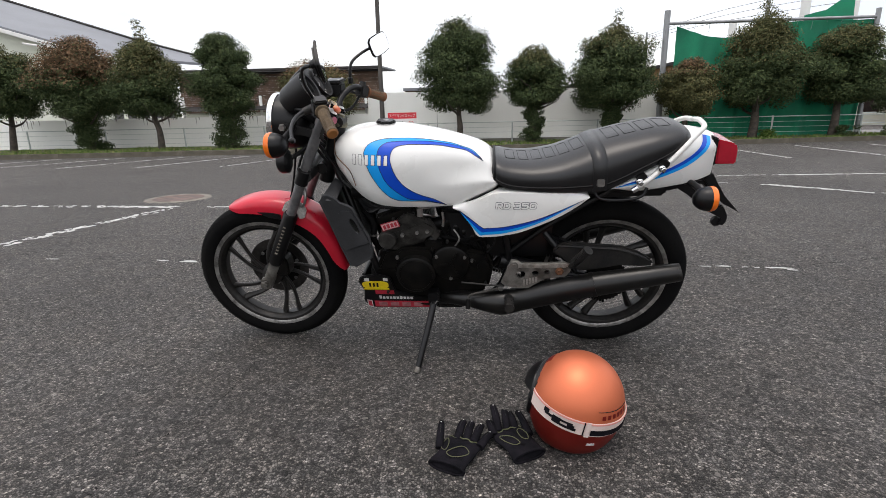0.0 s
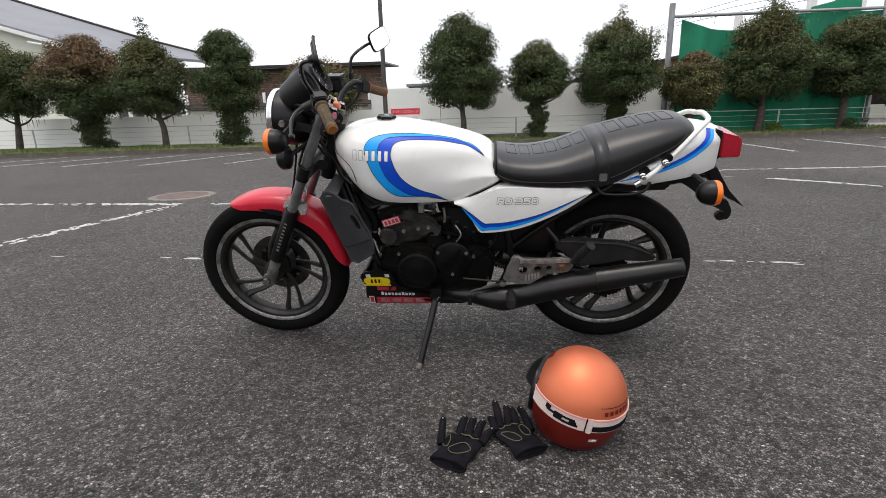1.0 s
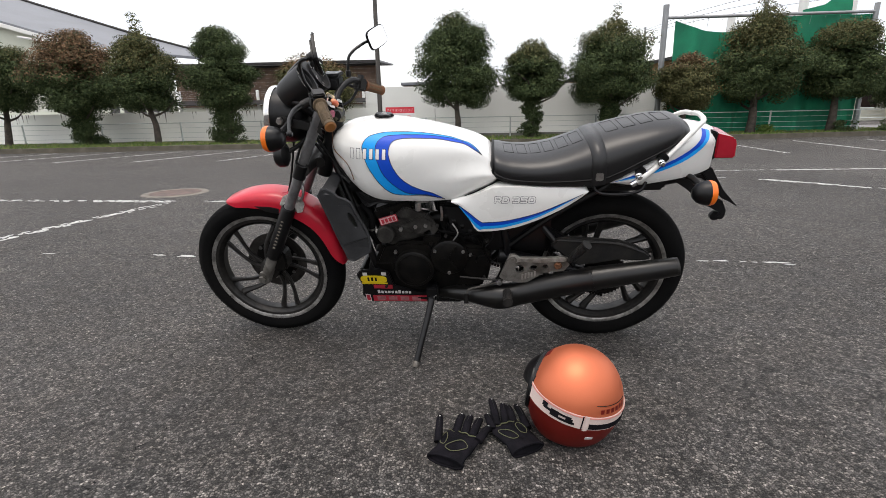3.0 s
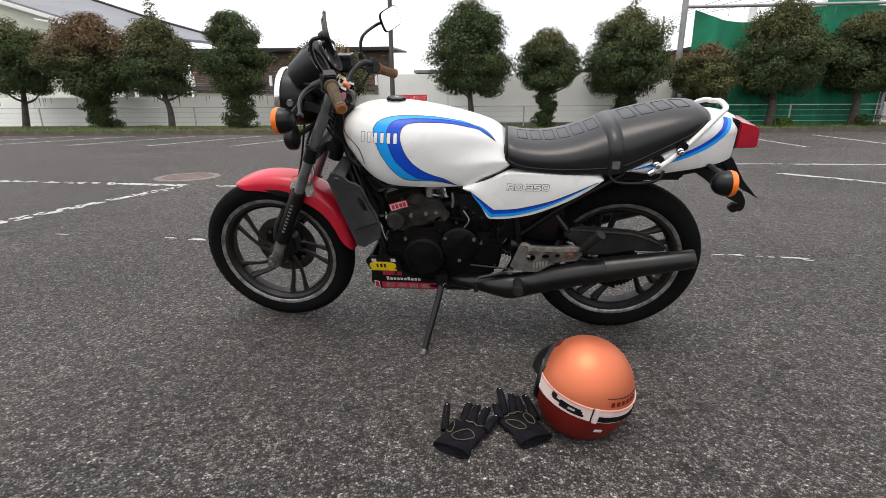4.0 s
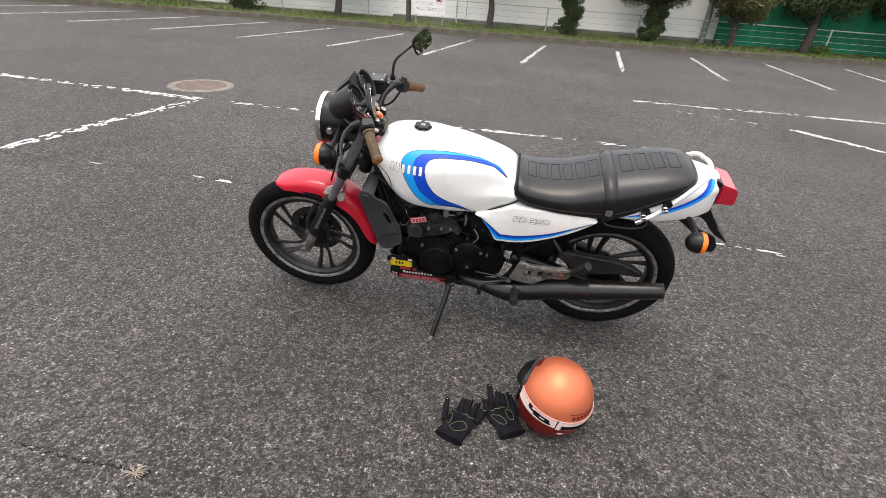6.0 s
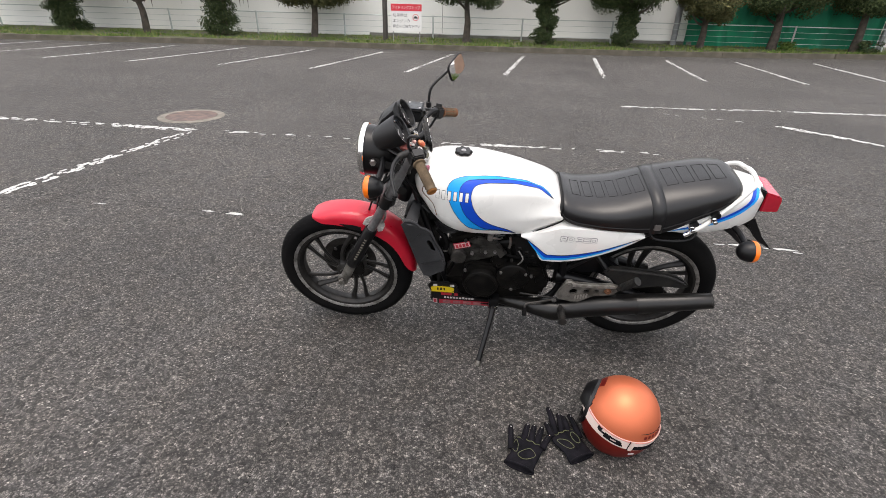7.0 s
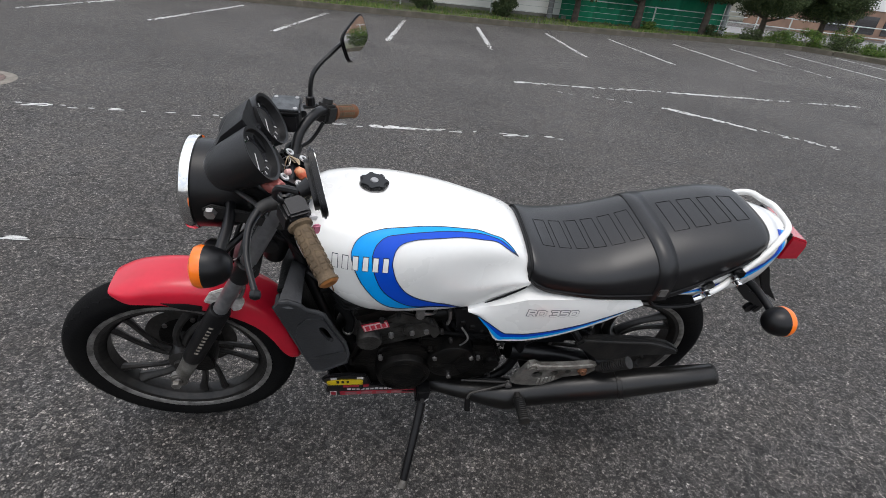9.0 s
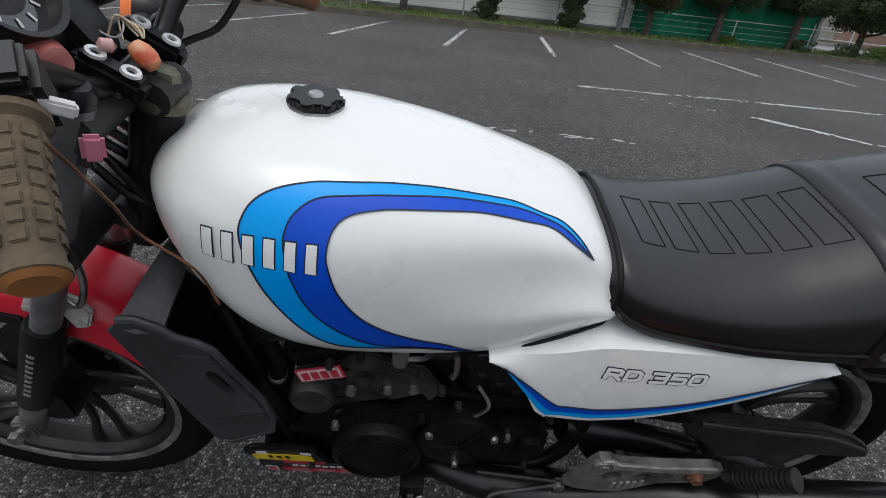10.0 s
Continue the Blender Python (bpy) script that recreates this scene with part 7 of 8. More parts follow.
# ---- exhausts, footrests, stand, swing arm ----
PLATE_EDGE = mat("polished_worn_alloy", (0.40, 0.39, 0.36), 0.42, metal=0.6, var=0.2, bump=0.3, bscale=220, second=(0.22, 0.21, 0.19), scale=40)
for sgn in (-1, 1):
    ex = group("exhaust", "black expansion chamber exhaust")
    P = [(-0.20, 0.07, 0.40), (-0.225, 0.07, 0.33), (-0.18, 0.07, 0.262), (-0.05, 0.08, 0.250), (0.06, 0.115, 0.262), (0.16, 0.150, 0.274), (0.27, 0.170, 0.276), (0.345, 0.178, 0.296), (0.45, 0.192, 0.335), (0.54, 0.206, 0.366), (0.600, 0.214, 0.385)]
    part("chamber", tube([(x, sgn * y, z) for x, y, z in P], [0.022, 0.022, 0.024, 0.026, 0.026, 0.032, 0.050, 0.044, 0.045, 0.043, 0.042], 20, 5), EXHAUST, ex)
    part("silencer", tube([(0.596, sgn * 0.214, 0.384), (0.60, sgn * 0.214, 0.385), (0.74, sgn * 0.222, 0.416), (0.868, sgn * 0.229, 0.4445), (0.876, sgn * 0.2294, 0.4463)], [0.040, 0.0435, 0.038, 0.0325, 0.031], 24, 1), EXHAUST, ex, "tapered black silencer")
    part("silencer_end", tube([(0.872, sgn * 0.2292, 0.4454), (0.880, sgn * 0.2297, 0.4472)], [0.0325, 0.0315], 24, 1), DUSTY, ex)
    part("silencer_bore", tube([(0.8795, sgn * 0.2297, 0.4471), (0.8815, sgn * 0.2298, 0.4476)], 0.026, 20, 1), BLACK, ex)
    part("clamp_band", tube([(0.592, sgn * 0.213, 0.382), (0.604, sgn * 0.2145, 0.386)], 0.0455, 24, 1), EXHAUST, ex)
    part("hanger", prism([(0.475, 0.42), (0.50, 0.42), (0.515, 0.335), (0.495, 0.255), (0.470, 0.275)], min(sgn * 0.16, sgn * 0.168), max(sgn * 0.16, sgn * 0.168), 0.002), EXHAUST, ex)
    foot = group("footrest_plate", "corroded cast alloy footrest plate")
    PLATE = [(0.300, 0.448), (0.308, 0.464), (0.325, 0.466), (0.342, 0.454), (0.42, 0.452), (0.498, 0.458), (0.520, 0.447), (0.520, 0.425), (0.503, 0.402), (0.430, 0.392), (0.372, 0.352), (0.340, 0.350), (0.290, 0.360), (0.272, 0.372)]
    holes = [round_poly(0.343, 0.408, 0.017, 0.017, 18), round_poly(0.395, 0.414, 0.013, 0.011, 16), round_poly(0.436, 0.420, 0.010, 0.0085, 16)]
    part("plate", holed_plate(PLATE, holes, sgn * 0.190, sgn * 0.176), ALU, foot, smooth=30)
    part("plate_bolt", lathe([(0.0, sgn * 0.199), (0.009, sgn * 0.199), (0.011, sgn * 0.186)], "Y", 6, (0.317, 0, 0.447)), ALU, foot)
    part("plate_bar", prism([(0.300, 0.450), (0.310, 0.466), (0.328, 0.468), (0.345, 0.457), (0.42, 0.455), (0.500, 0.460), (0.520, 0.448), (0.500, 0.440), (0.42, 0.436), (0.345, 0.438), (0.318, 0.432)], min(sgn * 0.188, sgn * 0.1945), max(sgn * 0.188, sgn * 0.1945), 0.003), STEEL, foot, "worn bright upper edge").data.materials[0] = PLATE_EDGE
    part("plate_tab", merge(*[box(0.352 + 0.011 * k, 0.359 + 0.011 * k, min(sgn * 0.189, sgn * 0.1925), max(sgn * 0.189, sgn * 0.1925), 0.362 + 0.004 * k, 0.388 + 0.003 * k, 0.001) for k in range(5)]), PLATE_EDGE, foot, "ribbed cast tab")
    part("plate_boss", lathe([(0.0, sgn * 0.197), (0.016, sgn * 0.196), (0.018, sgn * 0.186)], "Y", 18, (0.317, 0, 0.446)), ALU, foot)
    part("rusty_bolt", lathe([(0.0, sgn * 0.203), (0.009, sgn * 0.203), (0.010, sgn * 0.197), (0.015, sgn * 0.196), (0.016, sgn * 0.188)], "Y", 6, (0.480, 0, 0.424)), RUST, foot, "rusty bolt")
    for name, a, b in (("rear_peg", (0.515, 0.200, 0.448), (0.564, 0.240, 0.535)), ("front_peg", (0.300, 0.200, 0.325), (0.300, 0.295, 0.330))):
        a, b = Vector((a[0], sgn * a[1], a[2])), Vector((b[0], sgn * b[1], b[2]))
        L = (b - a).length
        prof = [(0.0, 0.0), (0.009, 0.0), (0.010, L * 0.18)]
        for k in range(11):
            x = L * (0.2 + 0.066 * k)
            prof += [(0.0165, x), (0.0165, x + L * 0.036), (0.0128, x + L * 0.040), (0.0128, x + L * 0.060)]
        prof += [(0.0175, L * 0.94), (0.0175, L), (0.0, L)]
        part(name, lathe(prof, "X", 16, m=Matrix.Translation(a) @ (b - a).to_track_quat("X", "Z").to_matrix().to_4x4()), DUSTY, foot, "ribbed dusty rubber peg", 30)
part("shift_rod", tube([(0.125, -0.172, 0.362), (0.272, -0.178, 0.352)], 0.0035, 8), DUSTY, eng)
part("shift_lever", tube([(0.272, -0.180, 0.345), (0.21, -0.185, 0.330), (0.160, -0.190, 0.318), (0.150, -0.200, 0.302), (0.150, -0.215, 0.286)], [0.0055, 0.0045, 0.0045, 0.005, 0.0065], 8), CYL, eng, "dull metal gear lever")
part("shift_pedal", tube([(0.150, -0.200, 0.304), (0.150, -0.222, 0.276)], [0.0085, 0.009], 10), RUBBER, eng, "black rubber gear pedal")
part("shift_joint", lathe([(0.0, -0.010), (0.010, -0.008), (0.010, 0.008), (0.0, 0.010)], "Y", 12, (0.272, -0.180, 0.345)), STEEL, eng)
stand = group("side_stand", "black side stand with a worn foot")
part("stand_bracket", merge(box(-0.004, 0.038, -0.182, -0.13, 0.255, 0.315, 0.005), lathe([(0.0, -0.196), (0.010, -0.196), (0.012, -0.18)], "Y", 6, (0.016, 0, 0.272))), BLACK, stand)
part("stand_leg", tube([(0.016, -0.184, 0.272), (0.004, -0.225, 0.225), (-0.022, -0.305, 0.135), (-0.036, -0.345, 0.085)], [0.014, 0.0125, 0.012, 0.0125], 12, 4), BLACK, stand)
part("stand_foot", tube([(-0.034, -0.340, 0.092), (-0.040, -0.356, 0.078)], [0.013, 0.0165], 12, 1), ALU, stand, "worn grey foot")
part("stand_spring", tube([(0.030 + 0.006 * math.cos(k * 1.4), -0.186 - 0.0045 * k * 0.4, 0.285 - 0.0042 * k + 0.006 * math.sin(k * 1.4)) for k in range(26)], 0.0018, 5, 1), STEEL, stand)
arm = group("swing_arm", "black swing arm with a chain guard")
for sgn in (-1, 1):
    part("arm_tube", tube([(0.27, sgn * 0.105, 0.420), (0.50, sgn * 0.110, 0.372), (0.705, sgn * 0.112, 0.310)], [0.030, 0.026, 0.022], 12), BLACK, arm)
    part("axle_plate", prism([(0.64, 0.351), (0.735, 0.331), (0.745, 0.301), (0.72, 0.286), (0.64, 0.306)], min(sgn * 0.10, sgn * 0.122), max(sgn * 0.10, sgn * 0.122), 0.004), DUSTY, arm)
    part("strut", tube([(0.43, sgn * 0.10, 0.535), (0.475, sgn * 0.125, 0.485), (0.545, sgn * 0.135, 0.395)], 0.011, 8), BLACK, arm)
part("arm_top", prism([(0.26, 0.42), (0.35, 0.505), (0.42, 0.522), (0.47, 0.51), (0.55, 0.46), (0.52, 0.42), (0.40, 0.43), (0.32, 0.40)], -0.085, 0.085, 0.012), BLACK, arm)
part("axle", tube([(RX, -0.14, RZ), (RX, 0.14, RZ)], 0.010, 12), STEEL, arm)
part("axle_nut", lathe([(0.0, -0.010), (0.016, -0.010), (0.018, 0.006)], "Y", 6, (RX, -0.13, RZ)), RUST, arm)
part("chain_guard", prism([(0.455, 0.478), (0.480, 0.506), (0.52, 0.512), (0.60, 0.506), (0.70, 0.498), (0.76, 0.478), (0.812, 0.445), (0.822, 0.424), (0.79, 0.418), (0.70, 0.420), (0.62, 0.402), (0.555, 0.395)], -0.142, -0.118, 0.007), DUSTY, arm, "dusty black chain guard")
part("chain_guard_ridge", tube([(0.478, -0.138, 0.500), (0.60, -0.144, 0.496), (0.70, -0.144, 0.487), (0.79, -0.143, 0.452)], 0.005, 8), DUSTY, arm)
part("warning_label", box(0.372, 0.425, -0.0885, -0.086, 0.452, 0.458, 0), STICKER_WHITE, arm, "", 0)
links = []
for k in range(44):
    t = k / 43
    for a, b in (((0.215, 0.455), (RX, RZ + 0.089)), ((0.215, 0.375), (RX, RZ - 0.089))):
        x, z = a[0] + (b[0] - a[0]) * t, a[1] + (b[1] - a[1]) * t
        links.append(box(-0.0045, 0.0045, -0.080, -0.064, -0.0055, 0.0055, 0, m=Matrix.Translation((x, 0, z))))
tagged(part("chain", merge(*links), ENGINE, arm, "oily drive chain", 0), kind="stuff")


# ---- helmet with goggle strap ----
HC = Vector((0.449, 1.395, 0.122))
HF = Vector((-0.86, 0.46, 0.22)).normalized()
HS = Vector((0, 0, 1)).cross(HF).normalized()
HU = HF.cross(HS)


def shell(d, grow=0.0):
    """The helmet's outer surface in the direction d from its centre (world axes, from the centre)."""
    d = d.normalized()
    a, b, c = d.dot(HF), d.dot(HS), d.dot(HU)
    r = 1 / math.sqrt((a / (0.131 if a > 0 else 0.132)) ** 2 + (b / 0.1335) ** 2 + (c / (0.1445 if c > 0 else 0.163)) ** 2)
    return d * (r + grow)


helmet = empty("helmet", Matrix.Translation((HC.x, HC.y, 0)))
tagged(helmet, "matt orange open-face helmet with a goggle strap, on the asphalt", "helmet")
H0 = Vector((0, 0, HC.z))
bm = bmesh.new()
bmesh.ops.create_uvsphere(bm, u_segments=72, v_segments=48, radius=1.0)
kill = []
for v in bm.verts:
    p = shell(v.co)
    if p.z + HC.z < 0.012:
        p.z = 0.012 - HC.z
        p.x *= 0.985
        p.y *= 0.985
    v.co = p
for f_ in bm.faces:
    d = f_.calc_center_median().normalized()
    if d.dot(HF) > 0.80 and d.dot(HU) < 0.42 and d.dot(HU) > -0.72:
        kill.append(f_)
bmesh.ops.delete(bm, geom=kill, context="FACES")
bmesh.ops.translate(bm, vec=H0, verts=bm.verts)
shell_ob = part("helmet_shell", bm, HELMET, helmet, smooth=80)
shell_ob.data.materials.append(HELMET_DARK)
bm = bmesh.new()
bmesh.ops.create_uvsphere(bm, u_segments=48, v_segments=32, radius=1.0)
for v in bm.verts:
    p = shell(v.co, -0.016)
    p.z = max(p.z, 0.016 - HC.z)
    v.co = p + H0
part("lining", bm, CLOTH, helmet, "black padded lining", 80)
# rubber edge of the face opening, and the short peak
rim_pts = []
for k in range(40):
    a = 2 * math.pi * k / 40
    d = HF * 0.80 + (HS * math.cos(a) + HU * (math.sin(a) * 0.85 - 0.18)) * 0.60
    rim_pts.append(H0 + shell(d, 0.001))
part("edge_trim", tube(rim_pts + rim_pts[:1], 0.0095, 8, 1), BLACK, helmet, "black rubber edge trim")


def patch(a0, a1, t0, t1, g0, g1, n=26, m_=8, thick=0.004):
    """A curved piece over the helmet: a across its front, t from the front axis upwards (degrees)."""
    outer = []
    for i in range(n + 1):
        a = radians(a0 + (a1 - a0) * i / n)
        row = []
        for j in range(m_ + 1):
            t = radians(t0 + (t1 - t0) * j / m_)
            d = HF * math.cos(t) + (HU * math.cos(a) + HS * math.sin(a)) * math.sin(t)
            row.append((d, g0 + (g1 - g0) * j / m_))
        outer.append(row)
    rings_ = [[H0 + shell(d, g) for d, g in row] + [H0 + shell(d, g - thick) for d, g in row[::-1]] for row in outer]
    return finish(loft(rings_))


part("peak", patch(-82, 82, 15, 32, 0.022, 0.008, thick=0.012), BLACK, helmet, "short black peak", 60)
part("peak_edge", patch(-84, 84, 32, 37, 0.006, 0.003), GREY, helmet, "grey band behind the peak", 60)
part("badge_outline", patch(-24, 12, 38, 47, 0.0012, 0.0012, 8, 4, 0.001), HELMET_DARK, helmet, smooth=60)
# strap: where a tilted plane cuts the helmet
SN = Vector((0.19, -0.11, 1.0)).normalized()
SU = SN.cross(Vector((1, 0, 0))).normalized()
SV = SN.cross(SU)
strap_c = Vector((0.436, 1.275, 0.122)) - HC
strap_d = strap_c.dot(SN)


# the shell is a darker red below the strap's plane
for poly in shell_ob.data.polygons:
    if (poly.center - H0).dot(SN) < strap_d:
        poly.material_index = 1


def strap_ring(off, grow, a0=0.0, a1=360.0, n=96):
    out = []
    for k in range(n + 1):
        a = radians(a0 + (a1 - a0) * k / n)
        ray_d = SU * math.cos(a) + SV * math.sin(a)
        lo_, hi_ = 0.0, 0.25
        for _ in range(24):
            mid_ = (lo_ + hi_) / 2
            p = ray_d * mid_ + SN * (strap_d + off)
            if p.length < shell(p).length:
                lo_ = mid_
            else:
                hi_ = mid_
        p = ray_d * lo_ + SN * (strap_d + off)
        out.append(H0 + p + p.normalized() * grow)
    return out


def strap_band(o0, o1, g, a0=0.0, a1=360.0, n=96):
    rows_ = [strap_ring(o0, g - 0.002, a0, a1, n), strap_ring(o0, g, a0, a1, n), strap_ring(o1, g, a0, a1, n), strap_ring(o1, g - 0.002, a0, a1, n)]
    b = bmesh.new()
    vs = [[b.verts.new(p) for p in r] for r in rows_]
    for r0, r1 in zip(vs, vs[1:]):
        for i in range(len(r0) - 1):
            b.faces.new((r0[i], r0[i + 1], r1[i + 1], r1[i]))
    bmesh.ops.recalc_face_normals(b, faces=b.faces)
    return b


strap = part("goggle_strap", strap_band(-0.020, 0.018, 0.0035), STRAP, helmet, "white elastic goggle strap with black marks", 60)
# angle 0 of the strap points away from the near side; find the near side's angle
near = max(range(360), key=lambda a: -(SU * math.cos(radians(a)) + SV * math.sin(radians(a))).y)
right_way = 1 if (SU * math.cos(radians(near + 30)) + SV * math.sin(radians(near + 30))).x > (SU * math.cos(radians(near)) + SV * math.sin(radians(near))).x else -1


def span(a, b):
    a, b = near + right_way * a, near + right_way * b
    return (a, b) if a < b else (b, a)


part("black_stripe", strap_band(-0.017, -0.002, 0.0046, *span(4, 84), 40), CLOTH, strap, "black woven stripe", 60)
part("pink_edge", strap_band(0.013, 0.017, 0.0046, *span(-80, 100), 60), mat("pink_thread", (0.62, 0.26, 0.22), 0.8, var=0.1), strap, "", 60)
part("strap_slider", strap_band(-0.022, 0.020, 0.0060, *span(-2, 3), 6), STRAP, strap, "white slider", 60)
part("slider_gap", strap_band(-0.020, 0.018, 0.0052, *span(-4.5, -3), 4), CLOTH, strap, "", 60)
for a, b, o0, o1 in ((-52, -45, 0.0, 0.012), (-50, -38, -0.004, 0.002), (-40, -30, -0.012, 0.006), (-34, -16, 0.000, 0.005), (-30, -12, -0.013, -0.007), (-22, -14, -0.007, 0.000)):
    part("strap_mark", strap_band(o0, o1, 0.0050, *span(a, b), 10), CLOTH, strap, "", 60)
# faint plain marks on the shell where its lettering is
for k in range(6):
    a = 16 + 7.6 * k
    part("shell_mark", strap_band(0.026 + 0.0006 * k, 0.037 + 0.0008 * k, 0.0012, *span(a, a + 4.8), 5), HELMET_DARK, helmet, "", 60)
part("shell_mark_line", strap_band(0.046, 0.0475, 0.0012, *span(10, 64), 24), BLACK, helmet, "", 60)
part("size_label", strap_band(-0.058, -0.050, 0.0012, *span(6, 16), 6), STICKER_WHITE, helmet, "small white label", 60)


# ---- gloves ----
def glove(name, cuff, aim, width, tips, pads, seed):
    """A riding glove lying palm up: cuff, palm and curled fingers; pads are stitched shapes on the palm (u across, v along)."""
    g = empty(name, pose(cuff[0], cuff[1], 0))
    tagged(g, "black fabric riding glove lying palm up with olive stitching", "glove", "pair of gloves")
    rng = random.Random(seed)
    u = Vector((math.cos(radians(aim)), math.sin(radians(aim)), 0))
    s = Vector((u.y, -u.x, 0))
    rings_ = []
    for v, w, h, z in ((-0.030, 0.47, 0.015, 0.017), (-0.024, 0.48, 0.016, 0.018), (-0.008, 0.46, 0.016, 0.018), (0.010, 0.44, 0.015, 0.018), (0.03, 0.47, 0.015, 0.018), (0.06, 0.51, 0.015, 0.018), (0.085, 0.50, 0.013, 0.016), (0.105, 0.44, 0.010, 0.013)):
        ring = []
        for k in range(28):
            a = 2 * math.pi * k / 28
            wob = 1 + 0.05 * math.sin(3 * a + v * 90) + rng.uniform(-0.015, 0.015)
            p = u * v + s * (math.cos(a) * width * w * wob)
            zz = z + h * math.sin(a) * wob - 0.004 * math.exp(-((math.cos(a) / 0.5) ** 2)) * (math.sin(a) > 0)
            ring.append(Vector((p.x, p.y, max(0.001, zz))))
        rings_.append(ring)
    b = loft(rings_, caps=False)
    b.verts.ensure_lookup_table()
    b.faces.new([b.verts[i] for i in range(28 * 7, 28 * 8)])
    bmesh.ops.recalc_face_normals(b, faces=b.faces)
    part("palm", b, CLOTH, g, smooth=70)
    part("cuff_lining", loft([[Vector((*(u * v + s * (math.cos(2 * math.pi * k / 24) * width * 0.43)).xy, max(0.002, 0.017 + 0.0125 * math.sin(2 * math.pi * k / 24)))) for k in range(24)] for v in (-0.026, 0.01)]), CLOTH, g, "dark inside of the cuff", 60)
    part("cuff_band", tube([u * -0.029 + s * (math.cos(a) * width * 0.475) + Vector((0, 0, max(0.003, 0.017 + 0.0155 * math.sin(a)))) for a in np.linspace(0, 2 * math.pi, 33)], 0.0035, 6, 1), CLOTH, g)
    base = Vector((cuff[0], cuff[1], 0))
    for (bx, by), (tx, ty, tz), bow, r in tips:
        a = u * by + s * bx + Vector((0, 0, 0.020))
        t = Vector((tx, ty, tz)) - base
        m1 = a.lerp(t, 0.4) + Vector((0, 0, bow))
        m2 = a.lerp(t, 0.75) + Vector((0, 0, bow))
        part("finger", tube([a, m1, m2, t, t + (t - m2) * 0.12], [r * 1.05, r * 0.98, r * 0.9, r * 0.72, r * 0.28], 12, 4), CLOTH, g)
        part("finger_seam", tube([m1 + Vector((0, 0, r * 1.0)), m2 + Vector((0, 0, r * 0.98))], 0.0014, 5, 1), OLIVE if r > 0.0125 else PIPING_AND_GAP, g)
        if r < 0.0125:
            part("reflective_dot", box(-0.0022, 0.0022, -0.0014, 0.0014, -0.0008, 0.001, 0.0003, m=Matrix.Translation(m2.lerp(t, 0.5) + Vector((0, -0.002, r * 0.97)))), STICKER_WHITE, g)
    for pad in pads:
        line = []
        for q in spline([(a_, b_, 0) for a_, b_ in pad], 8, closed=True):
            p = u * q.y + s * q.x
            rel = min(1.0, abs(q.x) / (width * 0.53))
            line.append(Vector((p.x, p.y, 0.0185 + 0.0150 * math.sqrt(max(0.05, 1 - rel**2)) - 0.0008)))
        line.append(line[0])
        part("palm_stitching", tube(line, 0.0012, 5, 1), OLIVE, g, "olive stitched pad outline")
    part("knuckle_seam", tube([(u * (0.086 + 0.003 * math.sin(k * 1.9)) + s * (width * (-0.42 + 0.84 * k / 12))) + Vector((0, 0, 0.0300 - 0.006 * abs(k - 6) / 6)) for k in range(13)], 0.0016, 5, 3), OLIVE, g)


glove("glove", (0.092, 1.262), 66, 0.108, [((-0.050, 0.030), (0.062, 1.385, 0.052), 0.004, 0.0112), ((-0.022, 0.09), (0.128, 1.402, 0.040), 0.010, 0.0118), ((0.004, 0.095), (0.152, 1.400, 0.036), 0.010, 0.0120), ((0.028, 0.092), (0.180, 1.398, 0.030), 0.008, 0.0122), ((0.050, 0.08), (0.206, 1.372, 0.022), 0.005, 0.0120)], [[(-0.044, 0.072), (-0.030, 0.050), (-0.026, 0.020), (-0.040, 0.024), (-0.048, 0.048)], [(-0.018, 0.014), (0.012, 0.050), (0.038, 0.034), (0.022, 0.008), (0.0, -0.002)]], 3)
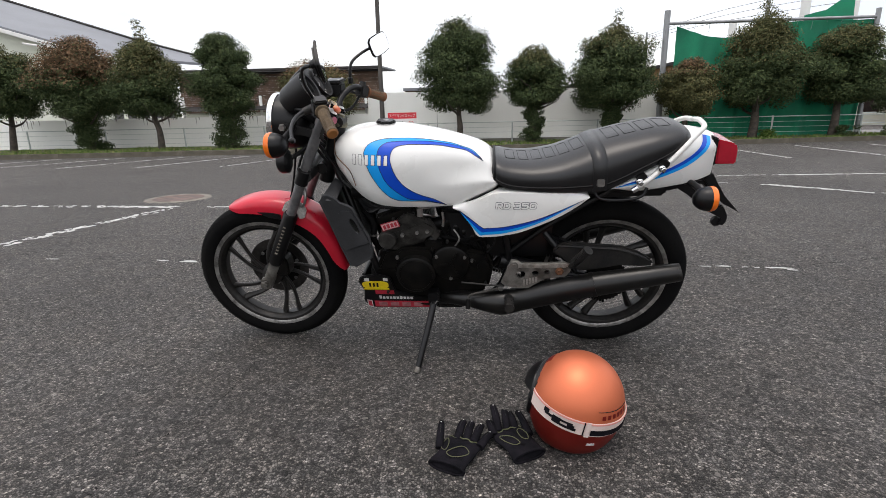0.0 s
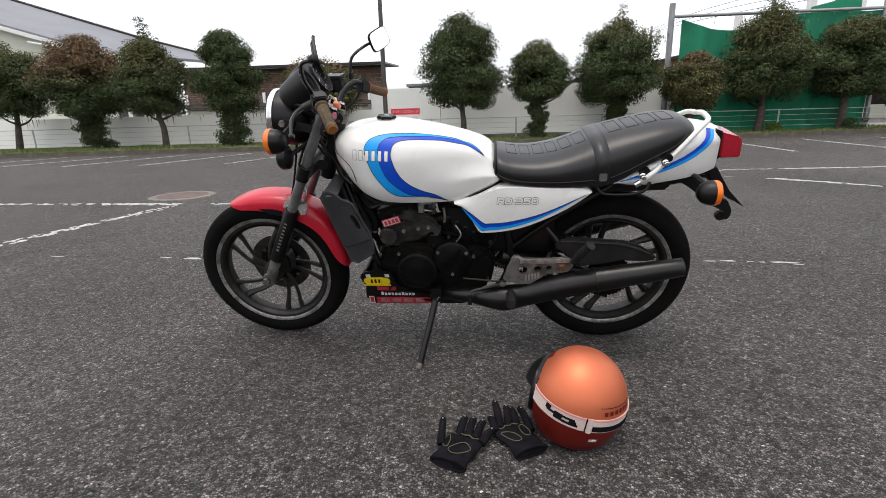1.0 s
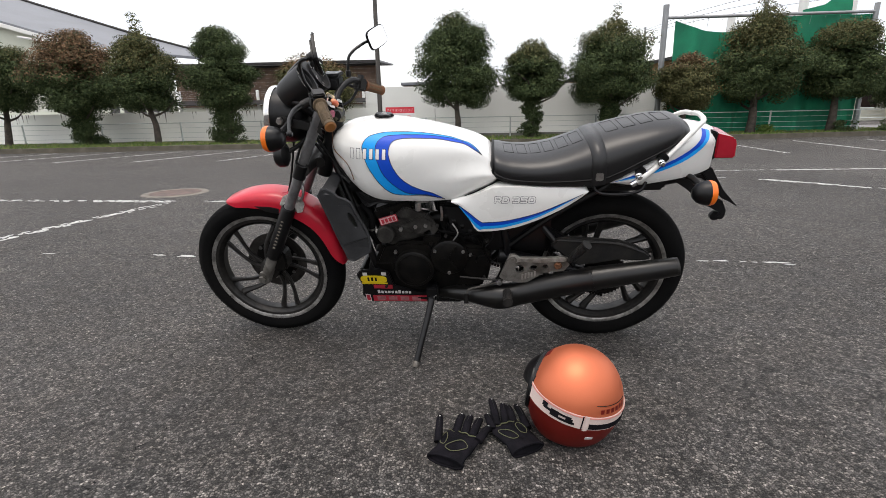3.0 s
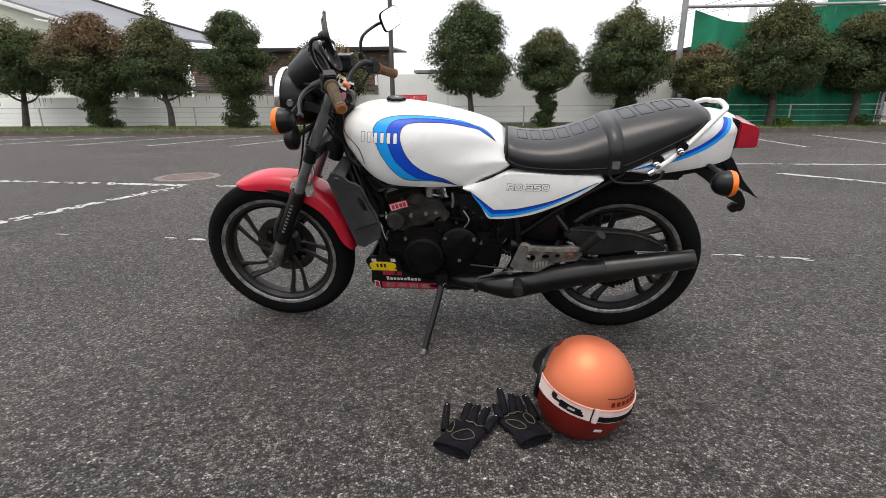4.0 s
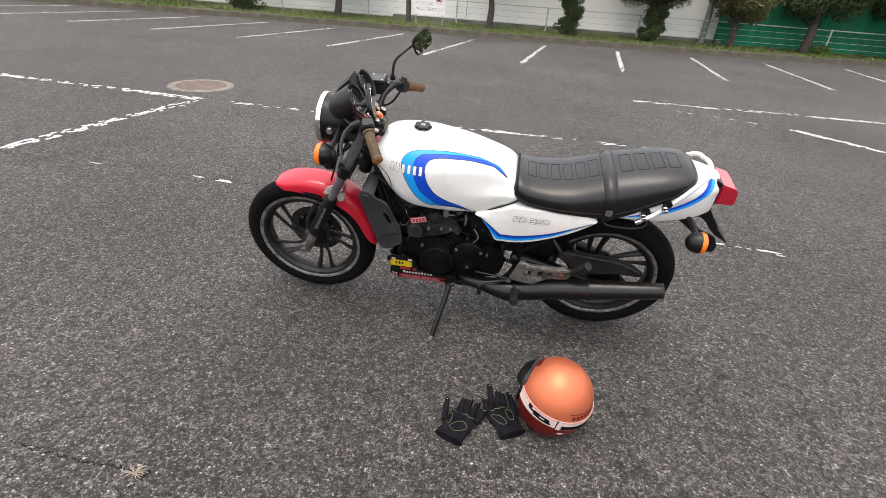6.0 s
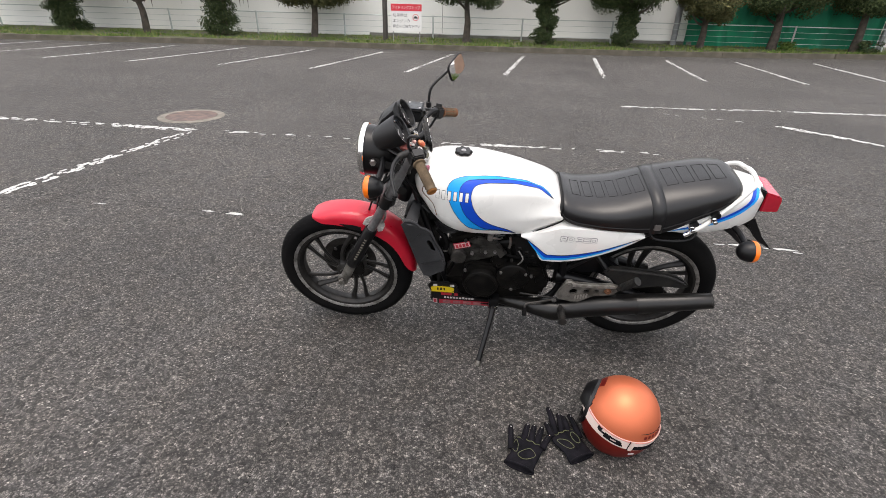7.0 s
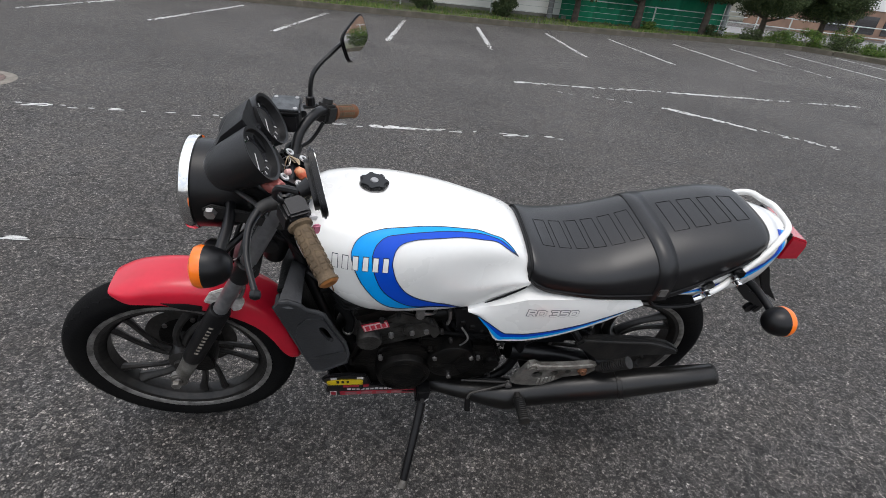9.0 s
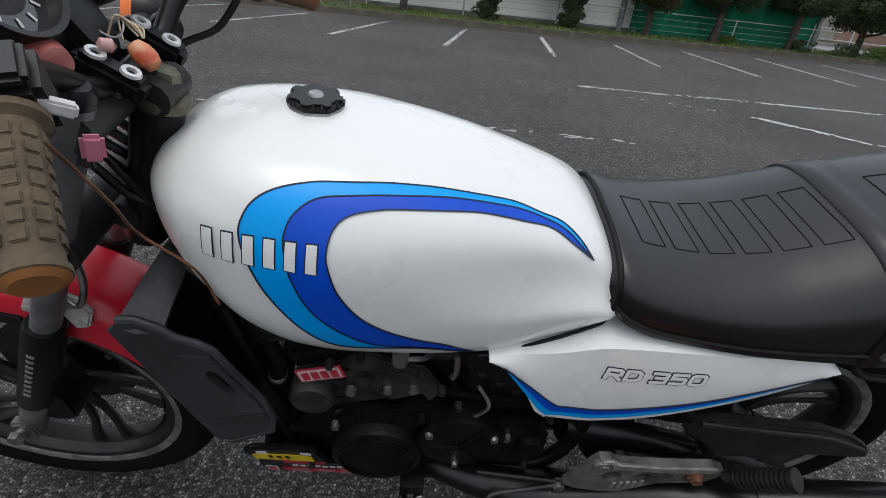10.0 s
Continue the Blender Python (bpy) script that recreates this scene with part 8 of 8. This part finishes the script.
glove("glove", (0.293, 1.312), 116, 0.104, [((-0.046, 0.085), (0.200, 1.428, 0.024), 0.006, 0.0120), ((-0.026, 0.094), (0.216, 1.492, 0.036), 0.010, 0.0122), ((0.002, 0.095), (0.249, 1.462, 0.038), 0.010, 0.0118), ((0.026, 0.090), (0.262, 1.455, 0.034), 0.010, 0.0118), ((0.048, 0.045), (0.290, 1.462, 0.036), 0.006, 0.0112)], [[(-0.040, 0.064), (-0.012, 0.046), (-0.004, 0.014), (-0.022, 0.012), (-0.036, 0.036)], [(0.012, 0.030), (0.016, 0.062), (0.032, 0.070), (0.038, 0.044), (0.026, 0.020)]], 7)

# ---- trees on the far side of the car park, behind the camera's right hand ----
for k, (x, y) in enumerate(((17.0, -9.5), (19.5, -5.5), (21.0, -1.5), (14.0, -13.0), (21.0, 3.5), (20.0, 7.0), (18.6, 9.4))):
    tree(x, y, 3.0, 1.1, 4.6, LEAF_MID if k % 2 else LEAF, 60 + k, label="clipped evergreen tree across the car park", count=9000, base_z=0.0)

# ---- loose stone chips in the worn asphalt surface ----
cr = np.random.default_rng(21)
N = 50000
cx, cy = cr.uniform(-3.2, 3.4, N), 0.15 + 4.6 * cr.uniform(0, 1, N) ** 1.15
cs = 0.0016 + 0.0042 * cr.uniform(0, 1, N) ** 1.7 + 0.003 * (cr.uniform(0, 1, N) > 0.985)
ang = cr.uniform(0, 6.283, N)
el = cr.uniform(0.7, 1.35, N)
hgt = cs * cr.uniform(0.15, 0.42, N)
corner = []
for k in range(5):
    a = ang + k * 2 * math.pi / 5 + cr.uniform(-0.35, 0.35, N)
    corner.append(np.stack([cx + cs * el * np.cos(a), cy + cs / el * np.sin(a), np.full(N, 0.0002)], 1))
top = np.stack([cx + cs * cr.uniform(-0.3, 0.3, N), cy + cs * cr.uniform(-0.3, 0.3, N), hgt], 1)
V = np.stack(corner + [top], axis=1).reshape(-1, 3)
base_i = np.arange(N)[:, None] * 6
F = np.concatenate([np.concatenate([base_i + k, base_i + (k + 1) % 5, base_i + 5], axis=1) for k in range(5)])
me = bpy.data.meshes.new("stone_chips")
me.from_pydata(V.tolist(), [], F.tolist())
me.materials.append(leaf_mat("pale_stone_chips", (0.045, 0.043, 0.042), (0.085, 0.080, 0.076), (0.175, 0.163, 0.148)))
tagged(new("stone_chips", me), "pale stone chips showing in the worn asphalt", "gravel", kind="stuff")
